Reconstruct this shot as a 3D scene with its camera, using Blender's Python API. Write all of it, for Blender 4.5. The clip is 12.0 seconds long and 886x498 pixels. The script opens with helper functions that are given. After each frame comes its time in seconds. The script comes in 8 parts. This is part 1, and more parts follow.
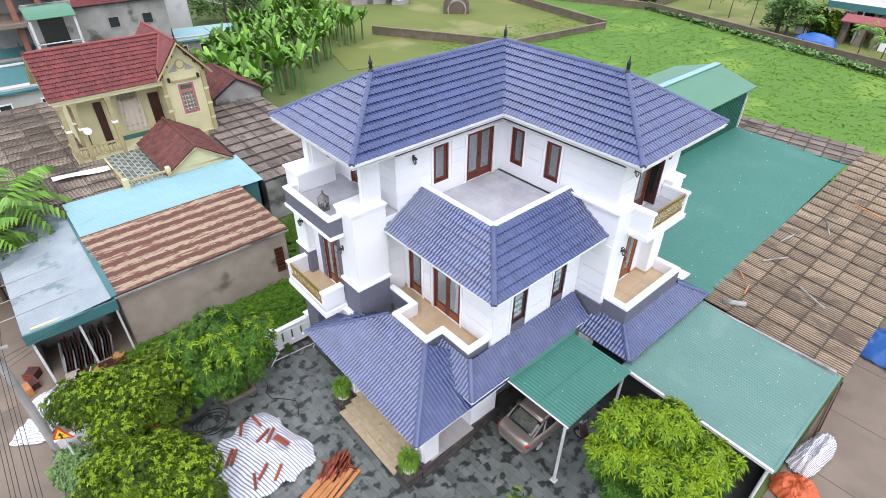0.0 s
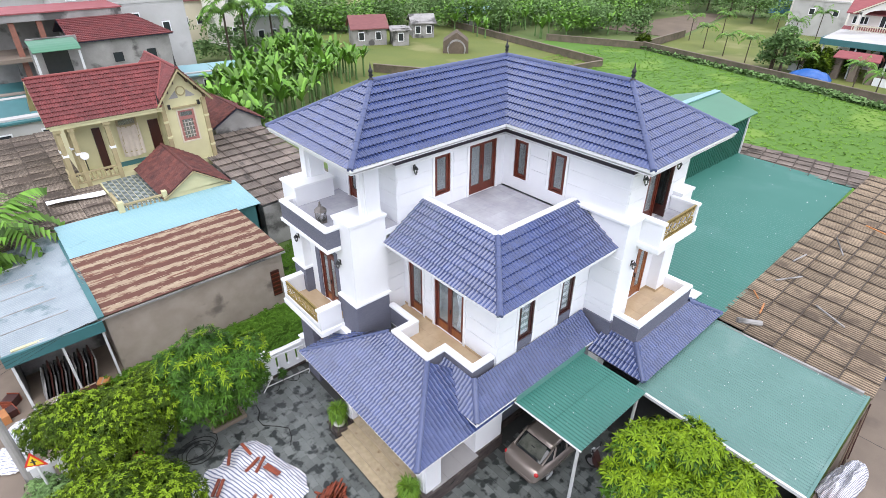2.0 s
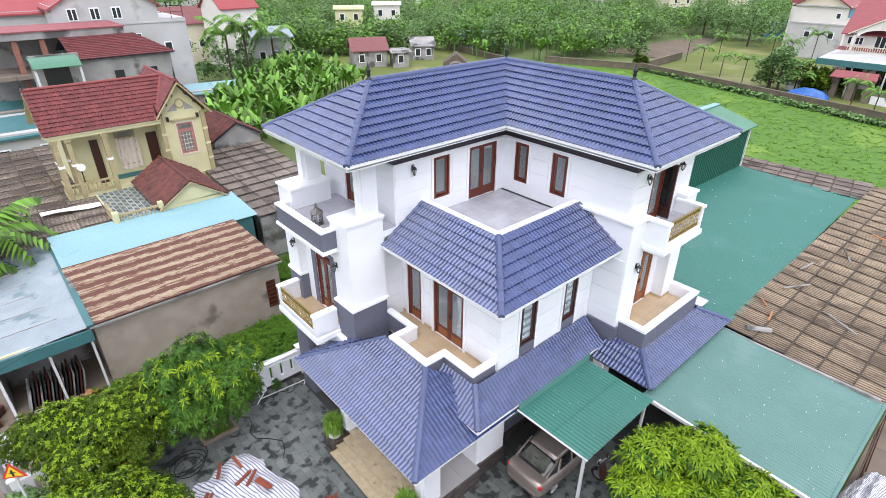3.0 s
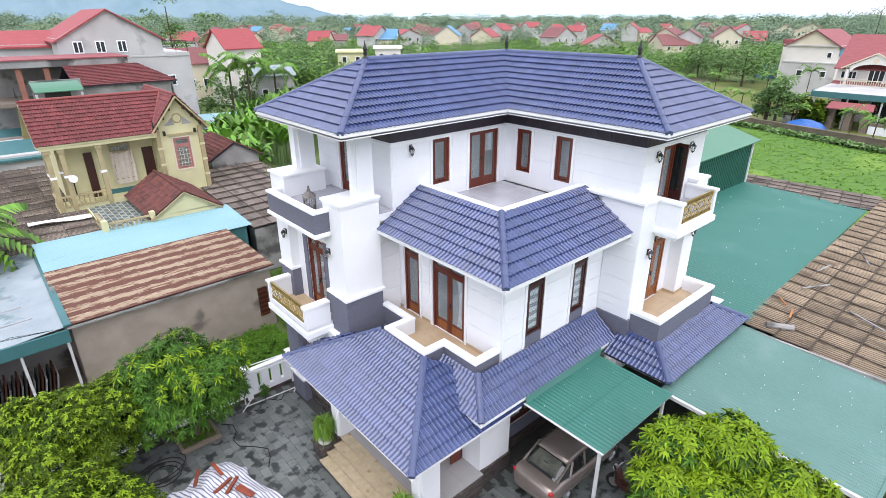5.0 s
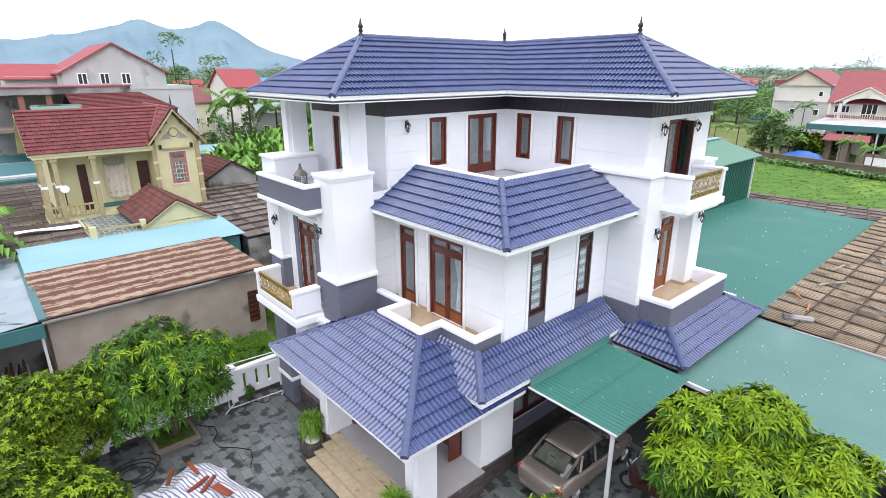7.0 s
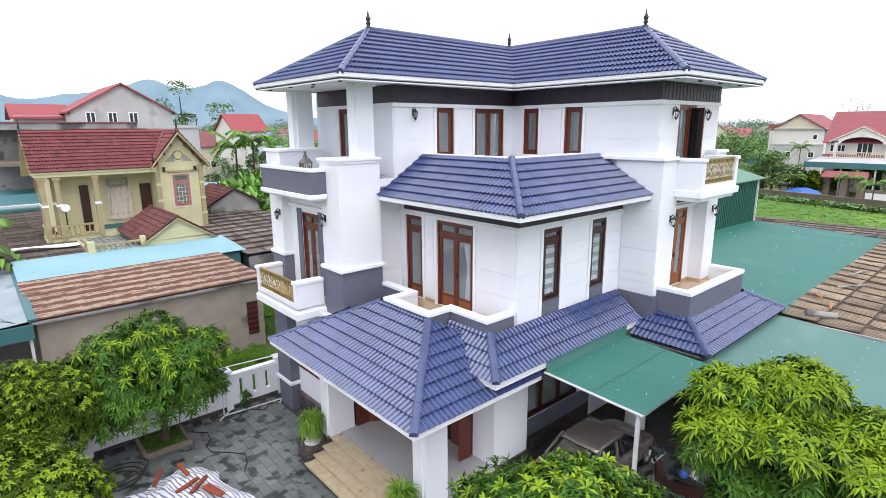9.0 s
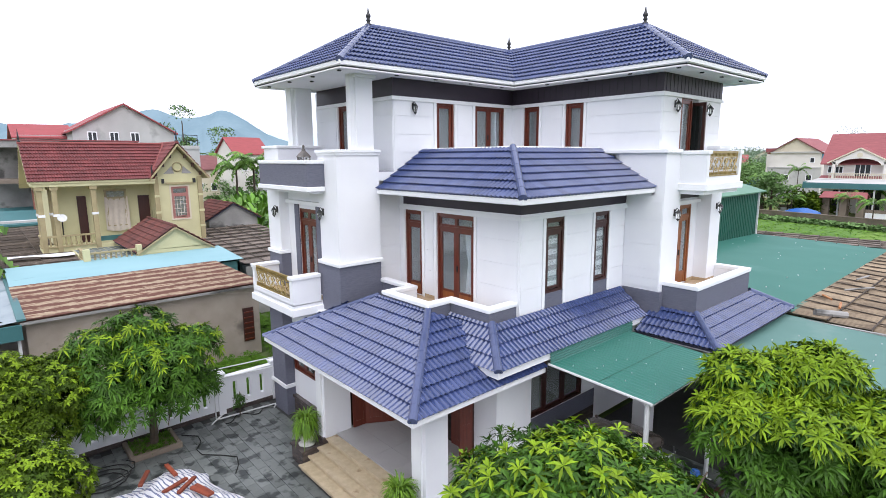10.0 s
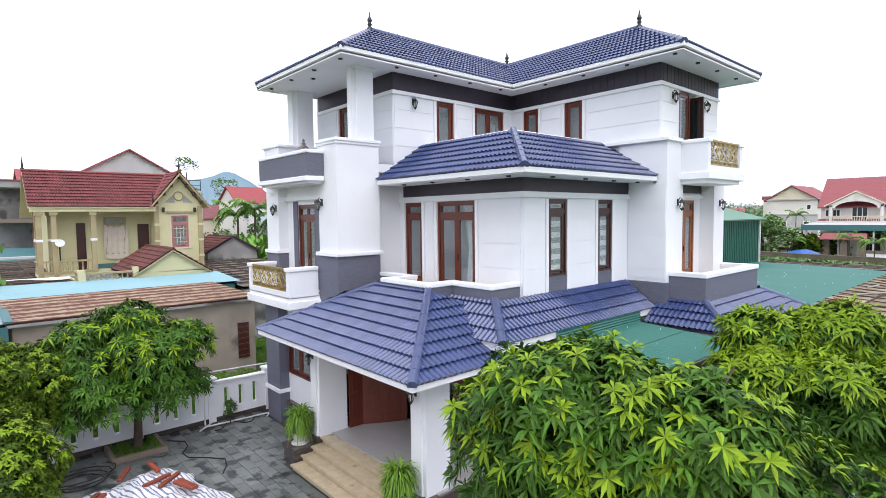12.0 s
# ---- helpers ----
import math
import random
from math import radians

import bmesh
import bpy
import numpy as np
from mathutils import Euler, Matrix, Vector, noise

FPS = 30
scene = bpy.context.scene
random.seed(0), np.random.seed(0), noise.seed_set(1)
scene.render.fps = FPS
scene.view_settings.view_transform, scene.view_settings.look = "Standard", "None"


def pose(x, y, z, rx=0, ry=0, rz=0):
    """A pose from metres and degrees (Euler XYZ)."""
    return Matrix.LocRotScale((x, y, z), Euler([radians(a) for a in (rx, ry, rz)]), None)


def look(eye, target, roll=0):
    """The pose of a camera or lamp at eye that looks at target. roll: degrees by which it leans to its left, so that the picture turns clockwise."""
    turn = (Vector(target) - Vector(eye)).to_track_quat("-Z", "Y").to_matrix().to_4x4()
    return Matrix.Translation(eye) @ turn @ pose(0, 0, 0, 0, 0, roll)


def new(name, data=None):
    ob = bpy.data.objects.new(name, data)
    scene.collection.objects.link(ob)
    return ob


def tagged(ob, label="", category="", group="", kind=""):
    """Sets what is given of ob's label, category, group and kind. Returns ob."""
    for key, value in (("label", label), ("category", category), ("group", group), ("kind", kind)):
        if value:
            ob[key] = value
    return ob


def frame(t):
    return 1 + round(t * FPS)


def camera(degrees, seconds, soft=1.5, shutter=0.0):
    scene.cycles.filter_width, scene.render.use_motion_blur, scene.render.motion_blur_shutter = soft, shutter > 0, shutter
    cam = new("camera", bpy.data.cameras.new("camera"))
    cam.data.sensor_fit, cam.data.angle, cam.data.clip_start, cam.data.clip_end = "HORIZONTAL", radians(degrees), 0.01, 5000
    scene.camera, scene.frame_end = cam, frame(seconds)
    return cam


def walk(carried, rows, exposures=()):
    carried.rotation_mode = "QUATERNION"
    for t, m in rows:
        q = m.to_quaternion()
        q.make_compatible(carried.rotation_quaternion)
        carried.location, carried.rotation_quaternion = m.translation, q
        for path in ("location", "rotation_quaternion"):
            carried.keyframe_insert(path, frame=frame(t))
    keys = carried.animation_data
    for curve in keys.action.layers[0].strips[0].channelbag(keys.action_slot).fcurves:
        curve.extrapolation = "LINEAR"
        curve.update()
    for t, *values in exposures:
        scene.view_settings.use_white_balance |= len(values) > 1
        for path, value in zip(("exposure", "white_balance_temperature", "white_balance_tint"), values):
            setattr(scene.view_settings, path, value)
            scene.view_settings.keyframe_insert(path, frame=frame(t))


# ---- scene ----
U = 1.2
cam = camera(79.1, 12.0, soft=0.6)
PATH = [
    (0, (0.107, 0.131, 16.284), (1.185, 1.353, 15.124), 0.4),
    (0.5, (0.097, 0.152, 16.052), (1.182, 1.382, 14.909), 0.4),
    (1, (0.113, 0.192, 15.779), (1.214, 1.44, 14.67), 0.3),
    (1.5, (0.127, 0.228, 15.479), (1.244, 1.495, 14.408), 0.3),
    (2, (0.144, 0.255, 15.131), (1.277, 1.541, 14.101), 0.2),
    (2.5, (0.177, 0.282, 14.75), (1.324, 1.586, 13.759), 0.2),
    (3, (0.209, 0.284, 14.332), (1.371, 1.604, 13.38), 0.1),
    (5, (0.265, 0.299, 12.285), (1.476, 1.678, 11.49), -0.1),
    (5.5, (0.288, 0.298, 11.752), (1.51, 1.689, 10.995), -0.1),
    (6, (0.329, 0.295, 11.222), (1.561, 1.699, 10.507), -0.2),
    (6.5, (0.349, 0.298, 10.746), (1.59, 1.714, 10.071), -0.2),
    (7, (0.363, 0.304, 10.237), (1.616, 1.73, 9.608), -0.2),
    (9, (0.208, 0.468, 8.434), (1.496, 1.933, 7.993), -0.4),
    (9.5, (0.237, 0.522, 7.983), (1.534, 1.993, 7.591), -0.4),
    (10, (0.28, 0.575, 7.507), (1.583, 2.054, 7.168), -0.4),
    (10.5, (0.314, 0.628, 7.075), (1.623, 2.113, 6.787), -0.4),
    (11, (0.341, 0.652, 6.599), (1.654, 2.144, 6.369), -0.5),
    (11.5, (0.341, 0.649, 6.172), (1.658, 2.143, 5.995), -0.5),
    (12, (0.319, 0.655, 5.743), (1.639, 2.152, 5.62), -0.7),
]
walk(cam, [(t, look([c * U for c in eye], [c * U for c in target], roll)) for t, eye, target, roll in PATH], [(0.0, 0.03), (3.0, 0.03), (7.0, 0.0), (9.0, -0.08), (12.0, -0.12)])

# ---- light ----
world = bpy.data.worlds.new("overcast_sky")
scene.world = world
world.use_nodes = True
wn, wl = world.node_tree.nodes, world.node_tree.links
sky = wn.new("ShaderNodeTexSky")
sky.sky_type, sky.sun_disc = "NISHITA", False
sky.sun_elevation, sky.sun_rotation = radians(58), radians(190)
sky.dust_density, sky.air_density = 4.0, 1.0
hsv = wn.new("ShaderNodeHueSaturation")
hsv.inputs["Saturation"].default_value = 0.25
hsv.inputs["Value"].default_value = 0.10
cloud = wn.new("ShaderNodeMix")
cloud.data_type = "RGBA"
cloud.inputs[0].default_value = 0.8
cloud.inputs[7].default_value = (0.93, 0.962, 1.13, 1)
wl.new(sky.outputs[0], hsv.inputs["Color"])
wl.new(hsv.outputs[0], cloud.inputs[6])
wl.new(cloud.outputs[2], wn["Background"].inputs["Color"])
wn["Background"].inputs["Strength"].default_value = 1.75
sun_data = bpy.data.lights.new("sun", "SUN")
sun_data.energy, sun_data.angle, sun_data.color = 2.5, radians(75), (1.0, 0.975, 0.96)
sun = new("sun", sun_data)
sun.matrix_world = look((0, 0, 30), (0.45 * 30, 0.55 * 30, 30 - 1.15 * 30))


# ---- materials ----
def mat(name, a, b=None, scale=2.0, rough=0.6, metal=0.0, bump=0.0, fine=40.0, spec=0.5, rand=0.0, island=0.0, stretch=(1, 1, 1), blot=None, blot_scale=0.6, blot_at=0.58, ribs=None):
    """Two colours mixed by a broad and a fine noise at real size, with bump, an optional third colour in blots, stripes
    along the ribs for painted valley shade, grime or rust and a variation from piece to piece.
    """
    m = bpy.data.materials.new(name)
    m.use_nodes = True
    nt = m.node_tree
    n, l = nt.nodes, nt.links
    bs = n["Principled BSDF"]
    bs.inputs["Roughness"].default_value = rough
    bs.inputs["Metallic"].default_value = metal
    bs.inputs["Specular IOR Level"].default_value = spec
    geo = n.new("ShaderNodeNewGeometry")
    mp = n.new("ShaderNodeMapping")
    mp.inputs["Scale"].default_value = stretch
    l.new(geo.outputs["Position"], mp.inputs["Vector"])
    b = b or tuple(c * 0.86 for c in a)

    def noise_at(s, detail=4):
        t = n.new("ShaderNodeTexNoise")
        t.inputs["Scale"].default_value = s
        t.inputs["Detail"].default_value = detail
        l.new(mp.outputs[0], t.inputs["Vector"])
        return t

    broad, small = noise_at(scale), noise_at(fine)
    add = n.new("ShaderNodeMath")
    add.operation = "MULTIPLY_ADD"
    add.inputs[1].default_value = 0.35
    l.new(small.outputs[0], add.inputs[0])
    l.new(broad.outputs[0], add.inputs[2])
    rng = n.new("ShaderNodeMapRange")
    rng.inputs[1].default_value, rng.inputs[2].default_value = 0.42, 0.92
    l.new(add.outputs[0], rng.inputs[0])
    mix = n.new("ShaderNodeMix")
    mix.data_type = "RGBA"
    mix.inputs[6].default_value, mix.inputs[7].default_value = (*a, 1), (*b, 1)
    l.new(rng.outputs[0], mix.inputs[0])
    out = mix.outputs[2]
    if blot:
        bn = noise_at(blot_scale, 6)
        br = n.new("ShaderNodeMapRange")
        br.inputs[1].default_value, br.inputs[2].default_value = blot_at, blot_at + 0.08
        l.new(bn.outputs[0], br.inputs[0])
        bm_ = n.new("ShaderNodeMix")
        bm_.data_type = "RGBA"
        bm_.inputs[7].default_value = (*blot, 1)
        l.new(br.outputs[0], bm_.inputs[0])
        l.new(out, bm_.inputs[6])
        out = bm_.outputs[2]
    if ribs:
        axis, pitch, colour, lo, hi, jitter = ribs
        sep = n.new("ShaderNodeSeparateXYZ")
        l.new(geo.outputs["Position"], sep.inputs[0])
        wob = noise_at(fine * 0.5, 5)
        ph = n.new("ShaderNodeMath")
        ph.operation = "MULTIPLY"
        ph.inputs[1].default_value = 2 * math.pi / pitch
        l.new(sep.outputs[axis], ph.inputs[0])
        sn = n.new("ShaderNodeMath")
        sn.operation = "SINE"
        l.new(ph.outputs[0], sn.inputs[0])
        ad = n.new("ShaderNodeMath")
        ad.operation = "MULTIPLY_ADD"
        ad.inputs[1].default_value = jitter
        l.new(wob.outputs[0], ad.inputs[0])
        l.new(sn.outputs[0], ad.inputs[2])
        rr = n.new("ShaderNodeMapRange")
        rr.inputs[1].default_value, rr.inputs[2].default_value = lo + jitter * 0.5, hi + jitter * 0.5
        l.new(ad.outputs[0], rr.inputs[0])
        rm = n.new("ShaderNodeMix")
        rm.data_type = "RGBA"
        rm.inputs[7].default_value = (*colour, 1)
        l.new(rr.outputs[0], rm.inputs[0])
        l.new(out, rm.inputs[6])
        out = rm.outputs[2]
    if rand or island:
        src = n.new("ShaderNodeObjectInfo").outputs["Random"] if rand else geo.outputs["Random Per Island"]
        vr = n.new("ShaderNodeMapRange")
        amt = rand or island
        vr.inputs[3].default_value, vr.inputs[4].default_value = 1 - amt, 1 + amt
        l.new(src, vr.inputs[0])
        hs = n.new("ShaderNodeHueSaturation")
        l.new(out, hs.inputs["Color"])
        l.new(vr.outputs[0], hs.inputs["Value"])
        out = hs.outputs[0]
    l.new(out, bs.inputs["Base Color"])
    if bump:
        bp = n.new("ShaderNodeBump")
        bp.inputs["Strength"].default_value = bump
        bp.inputs["Distance"].default_value = 0.02
        l.new(small.outputs[0], bp.inputs["Height"])
        l.new(bp.outputs[0], bs.inputs["Normal"])
    return m


def glass_mat(name, tint, rough=0.03):
    m = bpy.data.materials.new(name)
    m.use_nodes = True
    bs = m.node_tree.nodes["Principled BSDF"]
    bs.inputs["Base Color"].default_value = (*tint, 1)
    bs.inputs["Roughness"].default_value = rough
    bs.inputs["Transmission Weight"].default_value = 0.9
    bs.inputs["IOR"].default_value = 1.5
    return m


WHITE = mat("white_wall_paint", (0.80, 0.81, 0.84), (0.74, 0.75, 0.79), 0.8, 0.65, bump=0.05, fine=60)
WHITE_TRIM = mat("white_trim_paint", (0.83, 0.84, 0.86), (0.78, 0.79, 0.82), 1.2, 0.5, bump=0.03)
GREY_STONE = mat("grey_split_stone_cladding", (0.15, 0.155, 0.20), (0.105, 0.11, 0.15), 6, 0.7, bump=0.5, fine=24, stretch=(1, 1, 9))
DARK_BAND = mat("dark_aubergine_cladding", (0.030, 0.020, 0.034), (0.022, 0.015, 0.026), 3, 0.45)
TILE = mat("blue_glazed_roof_tile", (0.046, 0.068, 0.180), (0.033, 0.050, 0.140), 0.9, 0.16, bump=0.05, rand=0.12, spec=0.95)
TILE_J = mat("blue_glazed_roof_tile_joined", (0.046, 0.068, 0.180), (0.033, 0.050, 0.140), 0.9, 0.16, bump=0.05, island=0.12, spec=0.95)
RIDGE = mat("blue_ridge_tile", (0.080, 0.100, 0.200), (0.062, 0.079, 0.162), 1.5, 0.2, bump=0.05, island=0.08)
UNDER = mat("roof_underlay", (0.035, 0.035, 0.06), None, 3, 0.8)
WOOD = mat("varnished_red_wood", (0.145, 0.030, 0.014), (0.085, 0.016, 0.009), 3, 0.3, fine=18, stretch=(6, 6, 0.6), bump=0.05)
WOOD_L = mat("varnished_orange_wood", (0.30, 0.105, 0.03), (0.20, 0.06, 0.02), 3, 0.3, fine=18, stretch=(6, 6, 0.6), bump=0.05)
WOOD_D = mat("dark_brown_wood", (0.06, 0.018, 0.014), (0.035, 0.012, 0.010), 3, 0.35, fine=18, stretch=(6, 6, 0.6))
GLASS = glass_mat("window_glass", (0.75, 0.82, 0.84))
CURTAIN = mat("pale_curtain", (0.74, 0.74, 0.78), (0.62, 0.62, 0.67), 4, 0.9)
BLIND = mat("grey_zebra_blind", (0.72, 0.73, 0.75), (0.64, 0.64, 0.66), 4, 0.9)
BLIND_D = mat("dark_zebra_blind", (0.30, 0.30, 0.31), None, 4, 0.9)
ROOM = mat("interior_plaster", (0.5, 0.5, 0.5), None, 1, 0.9)
FLOOR_B = mat("beige_marble_floor_tile", (0.53, 0.40, 0.26), (0.44, 0.32, 0.20), 1.6, 0.22, fine=9, rand=0.05)
FLOOR_G = mat("grey_marble_floor_tile", (0.34, 0.34, 0.39), (0.46, 0.46, 0.50), 1.3, 0.22, fine=7, rand=0.05)
PORCH = mat("pale_grey_polished_floor", (0.40, 0.39, 0.39), (0.33, 0.32, 0.32), 0.9, 0.15)
GRANITE = mat("yellow_granite_step", (0.52, 0.43, 0.30), (0.37, 0.30, 0.20), 5, 0.3, fine=50, blot=(0.25, 0.17, 0.10), blot_scale=2.2, blot_at=0.62)
MARBLE_D = mat("dark_veined_marble", (0.045, 0.036, 0.036), (0.10, 0.08, 0.075), 3, 0.25, fine=14, stretch=(1, 1, 4), blot=(0.16, 0.13, 0.12), blot_scale=3.0, blot_at=0.66)
GOLD = mat("gold_painted_cast_metal", (0.42, 0.31, 0.10), (0.26, 0.19, 0.06), 8, 0.4, metal=0.6)
BLACK = mat("black_metal", (0.015, 0.015, 0.017), None, 5, 0.45)
LAMP_G = glass_mat("lamp_glass", (0.9, 0.9, 0.88), 0.1)
PEWTER = mat("dull_pewter", (0.22, 0.20, 0.19), (0.12, 0.11, 0.10), 8, 0.5, metal=0.4)
SLATE = mat("wet_grey_slate_paver", (0.150, 0.162, 0.155), (0.096, 0.108, 0.104), 1.3, 0.42, bump=0.15, rand=0.22, blot=(0.022, 0.027, 0.026), blot_scale=2.3, blot_at=0.52, fine=14)
SLATE_J = mat("slate_paver_joint", (0.06, 0.062, 0.06), (0.03, 0.03, 0.03), 0.7, 0.8)
GREEN_SHEET = mat("green_painted_metal_sheet", (0.034, 0.150, 0.120), (0.044, 0.165, 0.135), 0.5, 0.42, blot=(0.055, 0.175, 0.148), blot_scale=0.35, blot_at=0.6)
GREEN_DULL = mat("faded_green_metal_sheet", (0.085, 0.185, 0.165), (0.11, 0.22, 0.20), 0.5, 0.5, blot=(0.13, 0.23, 0.21), blot_scale=0.5, blot_at=0.57)
GREEN_BRIGHT = mat("bright_green_metal_sheet", (0.058, 0.175, 0.105), (0.068, 0.20, 0.122), 0.5, 0.45)
GREEN_WALL = mat("dark_green_metal_wall", (0.012, 0.085, 0.058), (0.015, 0.10, 0.07), 0.6, 0.5)
# The rib stripes paint valley shade and grime into both fibre-cement colours.
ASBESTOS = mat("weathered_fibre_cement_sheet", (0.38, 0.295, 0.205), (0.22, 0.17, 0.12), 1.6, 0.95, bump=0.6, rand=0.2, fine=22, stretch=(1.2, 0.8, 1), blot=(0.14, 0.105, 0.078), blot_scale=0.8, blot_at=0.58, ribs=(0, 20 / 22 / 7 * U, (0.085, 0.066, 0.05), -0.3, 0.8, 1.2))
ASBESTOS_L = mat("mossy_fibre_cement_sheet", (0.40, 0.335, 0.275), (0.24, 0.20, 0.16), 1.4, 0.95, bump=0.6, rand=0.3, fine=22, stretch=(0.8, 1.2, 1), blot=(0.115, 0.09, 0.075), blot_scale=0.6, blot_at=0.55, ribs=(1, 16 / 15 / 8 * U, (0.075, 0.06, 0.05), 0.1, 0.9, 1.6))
# Dark colour standing for the shadow in the roof laps.
LAP_SHADE = mat("lap_shade_line", (0.050, 0.040, 0.033), (0.085, 0.066, 0.052), 3, 0.95)
ASBESTOS_D = mat("dark_weathered_fibre_cement", (0.24, 0.20, 0.175), (0.125, 0.105, 0.092), 1.4, 0.95, bump=0.5, rand=0.25, fine=14, stretch=(1.6, 0.5, 1), blot=(0.085, 0.072, 0.064), blot_scale=0.9, blot_at=0.56)
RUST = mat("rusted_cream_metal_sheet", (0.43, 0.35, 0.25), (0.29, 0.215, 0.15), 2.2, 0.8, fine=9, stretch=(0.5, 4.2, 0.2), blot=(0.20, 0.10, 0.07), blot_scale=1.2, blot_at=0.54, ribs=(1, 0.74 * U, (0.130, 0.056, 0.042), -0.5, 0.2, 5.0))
CYAN = mat("pale_cyan_metal_sheet", (0.235, 0.40, 0.44), (0.20, 0.36, 0.40), 0.6, 0.5, blot=(0.12, 0.21, 0.225), blot_scale=1.6, blot_at=0.66, stretch=(0.4, 1, 1))
GREY_SHEET = mat("pale_grey_metal_sheet", (0.30, 0.345, 0.375), (0.22, 0.265, 0.295), 0.8, 0.5, blot=(0.15, 0.21, 0.23), blot_scale=0.9, blot_at=0.57)
TEAL = mat("teal_painted_metal", (0.05, 0.16, 0.17), (0.04, 0.13, 0.14), 1, 0.5)
CEMENT = mat("bare_cement_render", (0.37, 0.315, 0.27), (0.27, 0.225, 0.19), 1.2, 0.9, bump=0.2, blot=(0.15, 0.125, 0.11), blot_scale=0.55, blot_at=0.62)
MOULDY = mat("mouldy_grey_plaster", (0.36, 0.35, 0.34), (0.20, 0.195, 0.19), 0.7, 0.9, bump=0.2, blot=(0.09, 0.088, 0.085), blot_scale=0.5, blot_at=0.55)
YELLOW = mat("pale_yellow_wall_paint", (0.60, 0.57, 0.34), (0.52, 0.49, 0.29), 1.0, 0.75, bump=0.05, blot=(0.43, 0.39, 0.25), blot_scale=0.9, blot_at=0.64)
TAN = mat("tan_trim_paint", (0.40, 0.34, 0.19), (0.30, 0.25, 0.14), 2, 0.75)
RED_TILE = mat("red_roof_tile", (0.185, 0.042, 0.042), (0.125, 0.030, 0.031), 1.0, 0.6, island=0.18, rand=0.0, bump=0.1)
RED_OLD = mat("old_dark_red_roof_tile", (0.15, 0.045, 0.035), (0.075, 0.028, 0.026), 1.2, 0.8, island=0.25, bump=0.2)
RED_FAR = mat("far_red_roofing", (0.34, 0.066, 0.072), (0.26, 0.054, 0.058), 1.0, 0.7, stretch=(1, 1, 6), fine=6)
BROWN_FAR = mat("far_brown_red_roofing", (0.22, 0.085, 0.085), (0.16, 0.062, 0.064), 1.0, 0.8, stretch=(1, 1, 6), fine=6)
BLUE_FAR = mat("far_blue_roofing", (0.10, 0.26, 0.42), None, 1.0, 0.6)
WALL_FAR = mat("far_pale_wall", (0.50, 0.495, 0.49), (0.40, 0.395, 0.39), 0.4, 0.85, blot=(0.33, 0.325, 0.32), blot_scale=0.3, blot_at=0.6)
CREAM_FAR = mat("far_cream_wall", (0.64, 0.58, 0.45), (0.56, 0.51, 0.40), 0.4, 0.85)
DARK_WIN = mat("dark_window_opening", (0.03, 0.035, 0.04), None, 3, 0.2)
BARK = mat("grey_brown_bark", (0.10, 0.075, 0.055), (0.055, 0.042, 0.032), 6, 0.95, bump=0.4)
LEAF = mat("mango_leaf", (0.068, 0.160, 0.013), (0.018, 0.056, 0.006), 0.8, 0.55, island=0.5, fine=3, spec=0.22)
LEAF_Y = mat("yellow_green_leaf", (0.088, 0.140, 0.006), (0.018, 0.045, 0.004), 1.0, 0.6, island=0.5, fine=3, spec=0.15)
LEAF_B = mat("banana_leaf", (0.150, 0.290, 0.040), (0.070, 0.175, 0.022), 0.6, 0.45, island=0.55, fine=2, spec=0.3)
# Leaf green lightened towards distance haze for the far trees.
LEAF_D = mat("haze_paled_tree_leaf", (0.155, 0.255, 0.090), (0.100, 0.185, 0.060), 0.15, 0.7, island=0.4, fine=1, spec=0.2)
# Stronger haze painted into the leaf colour of the distant woods.
LEAF_F = mat("hazed_far_tree_leaf", (0.220, 0.295, 0.205), (0.175, 0.245, 0.170), 0.08, 0.9, island=0.3, fine=1, spec=0.1)
LEAF_POT = mat("pot_plant_leaf", (0.16, 0.29, 0.022), (0.075, 0.17, 0.014), 3, 0.5, island=0.4, spec=0.3)
GRASS = mat("grass_and_weeds", (0.080, 0.170, 0.016), (0.050, 0.115, 0.012), 0.5, 0.9, bump=0.6, fine=5, island=0.3, spec=0.15)
TARP = mat("white_plastic_tarpaulin", (0.72, 0.72, 0.74), (0.64, 0.64, 0.67), 3, 0.45)
BRICK = mat("orange_red_timber_offcut", (0.27, 0.060, 0.026), (0.17, 0.036, 0.018), 5, 0.6, rand=0.3)
PLANK = mat("raw_orange_plank", (0.46, 0.20, 0.07), (0.36, 0.14, 0.05), 4, 0.6, rand=0.2)
CAR_PAINT = mat("champagne_car_paint", (0.36, 0.305, 0.275), (0.34, 0.285, 0.255), 2, 0.2, metal=0.6)
CAR_GLASS = mat("dark_car_glass", (0.02, 0.024, 0.024), None, 2, 0.06, spec=0.8)
RUBBER = mat("black_rubber", (0.015, 0.015, 0.015), None, 4, 0.8)
SILVER = mat("silver_metal", (0.55, 0.55, 0.56), None, 4, 0.3, metal=0.9)
RED_LENS = mat("red_lens", (0.42, 0.012, 0.015), None, 4, 0.15)
CONCRETE = mat("worn_concrete", (0.215, 0.172, 0.135), (0.150, 0.120, 0.096), 0.6, 0.9, bump=0.15, blot=(0.14, 0.112, 0.09), blot_scale=0.35, blot_at=0.58)
PINK = mat("pink_ground_tile", (0.42, 0.20, 0.17), (0.34, 0.15, 0.13), 3, 0.8)
STEEL_W = mat("white_painted_steel", (0.66, 0.67, 0.68), (0.55, 0.56, 0.57), 3, 0.5)
BLUE_TARP = mat("blue_plastic_tarpaulin", (0.03, 0.13, 0.42), (0.025, 0.10, 0.34), 2, 0.4)
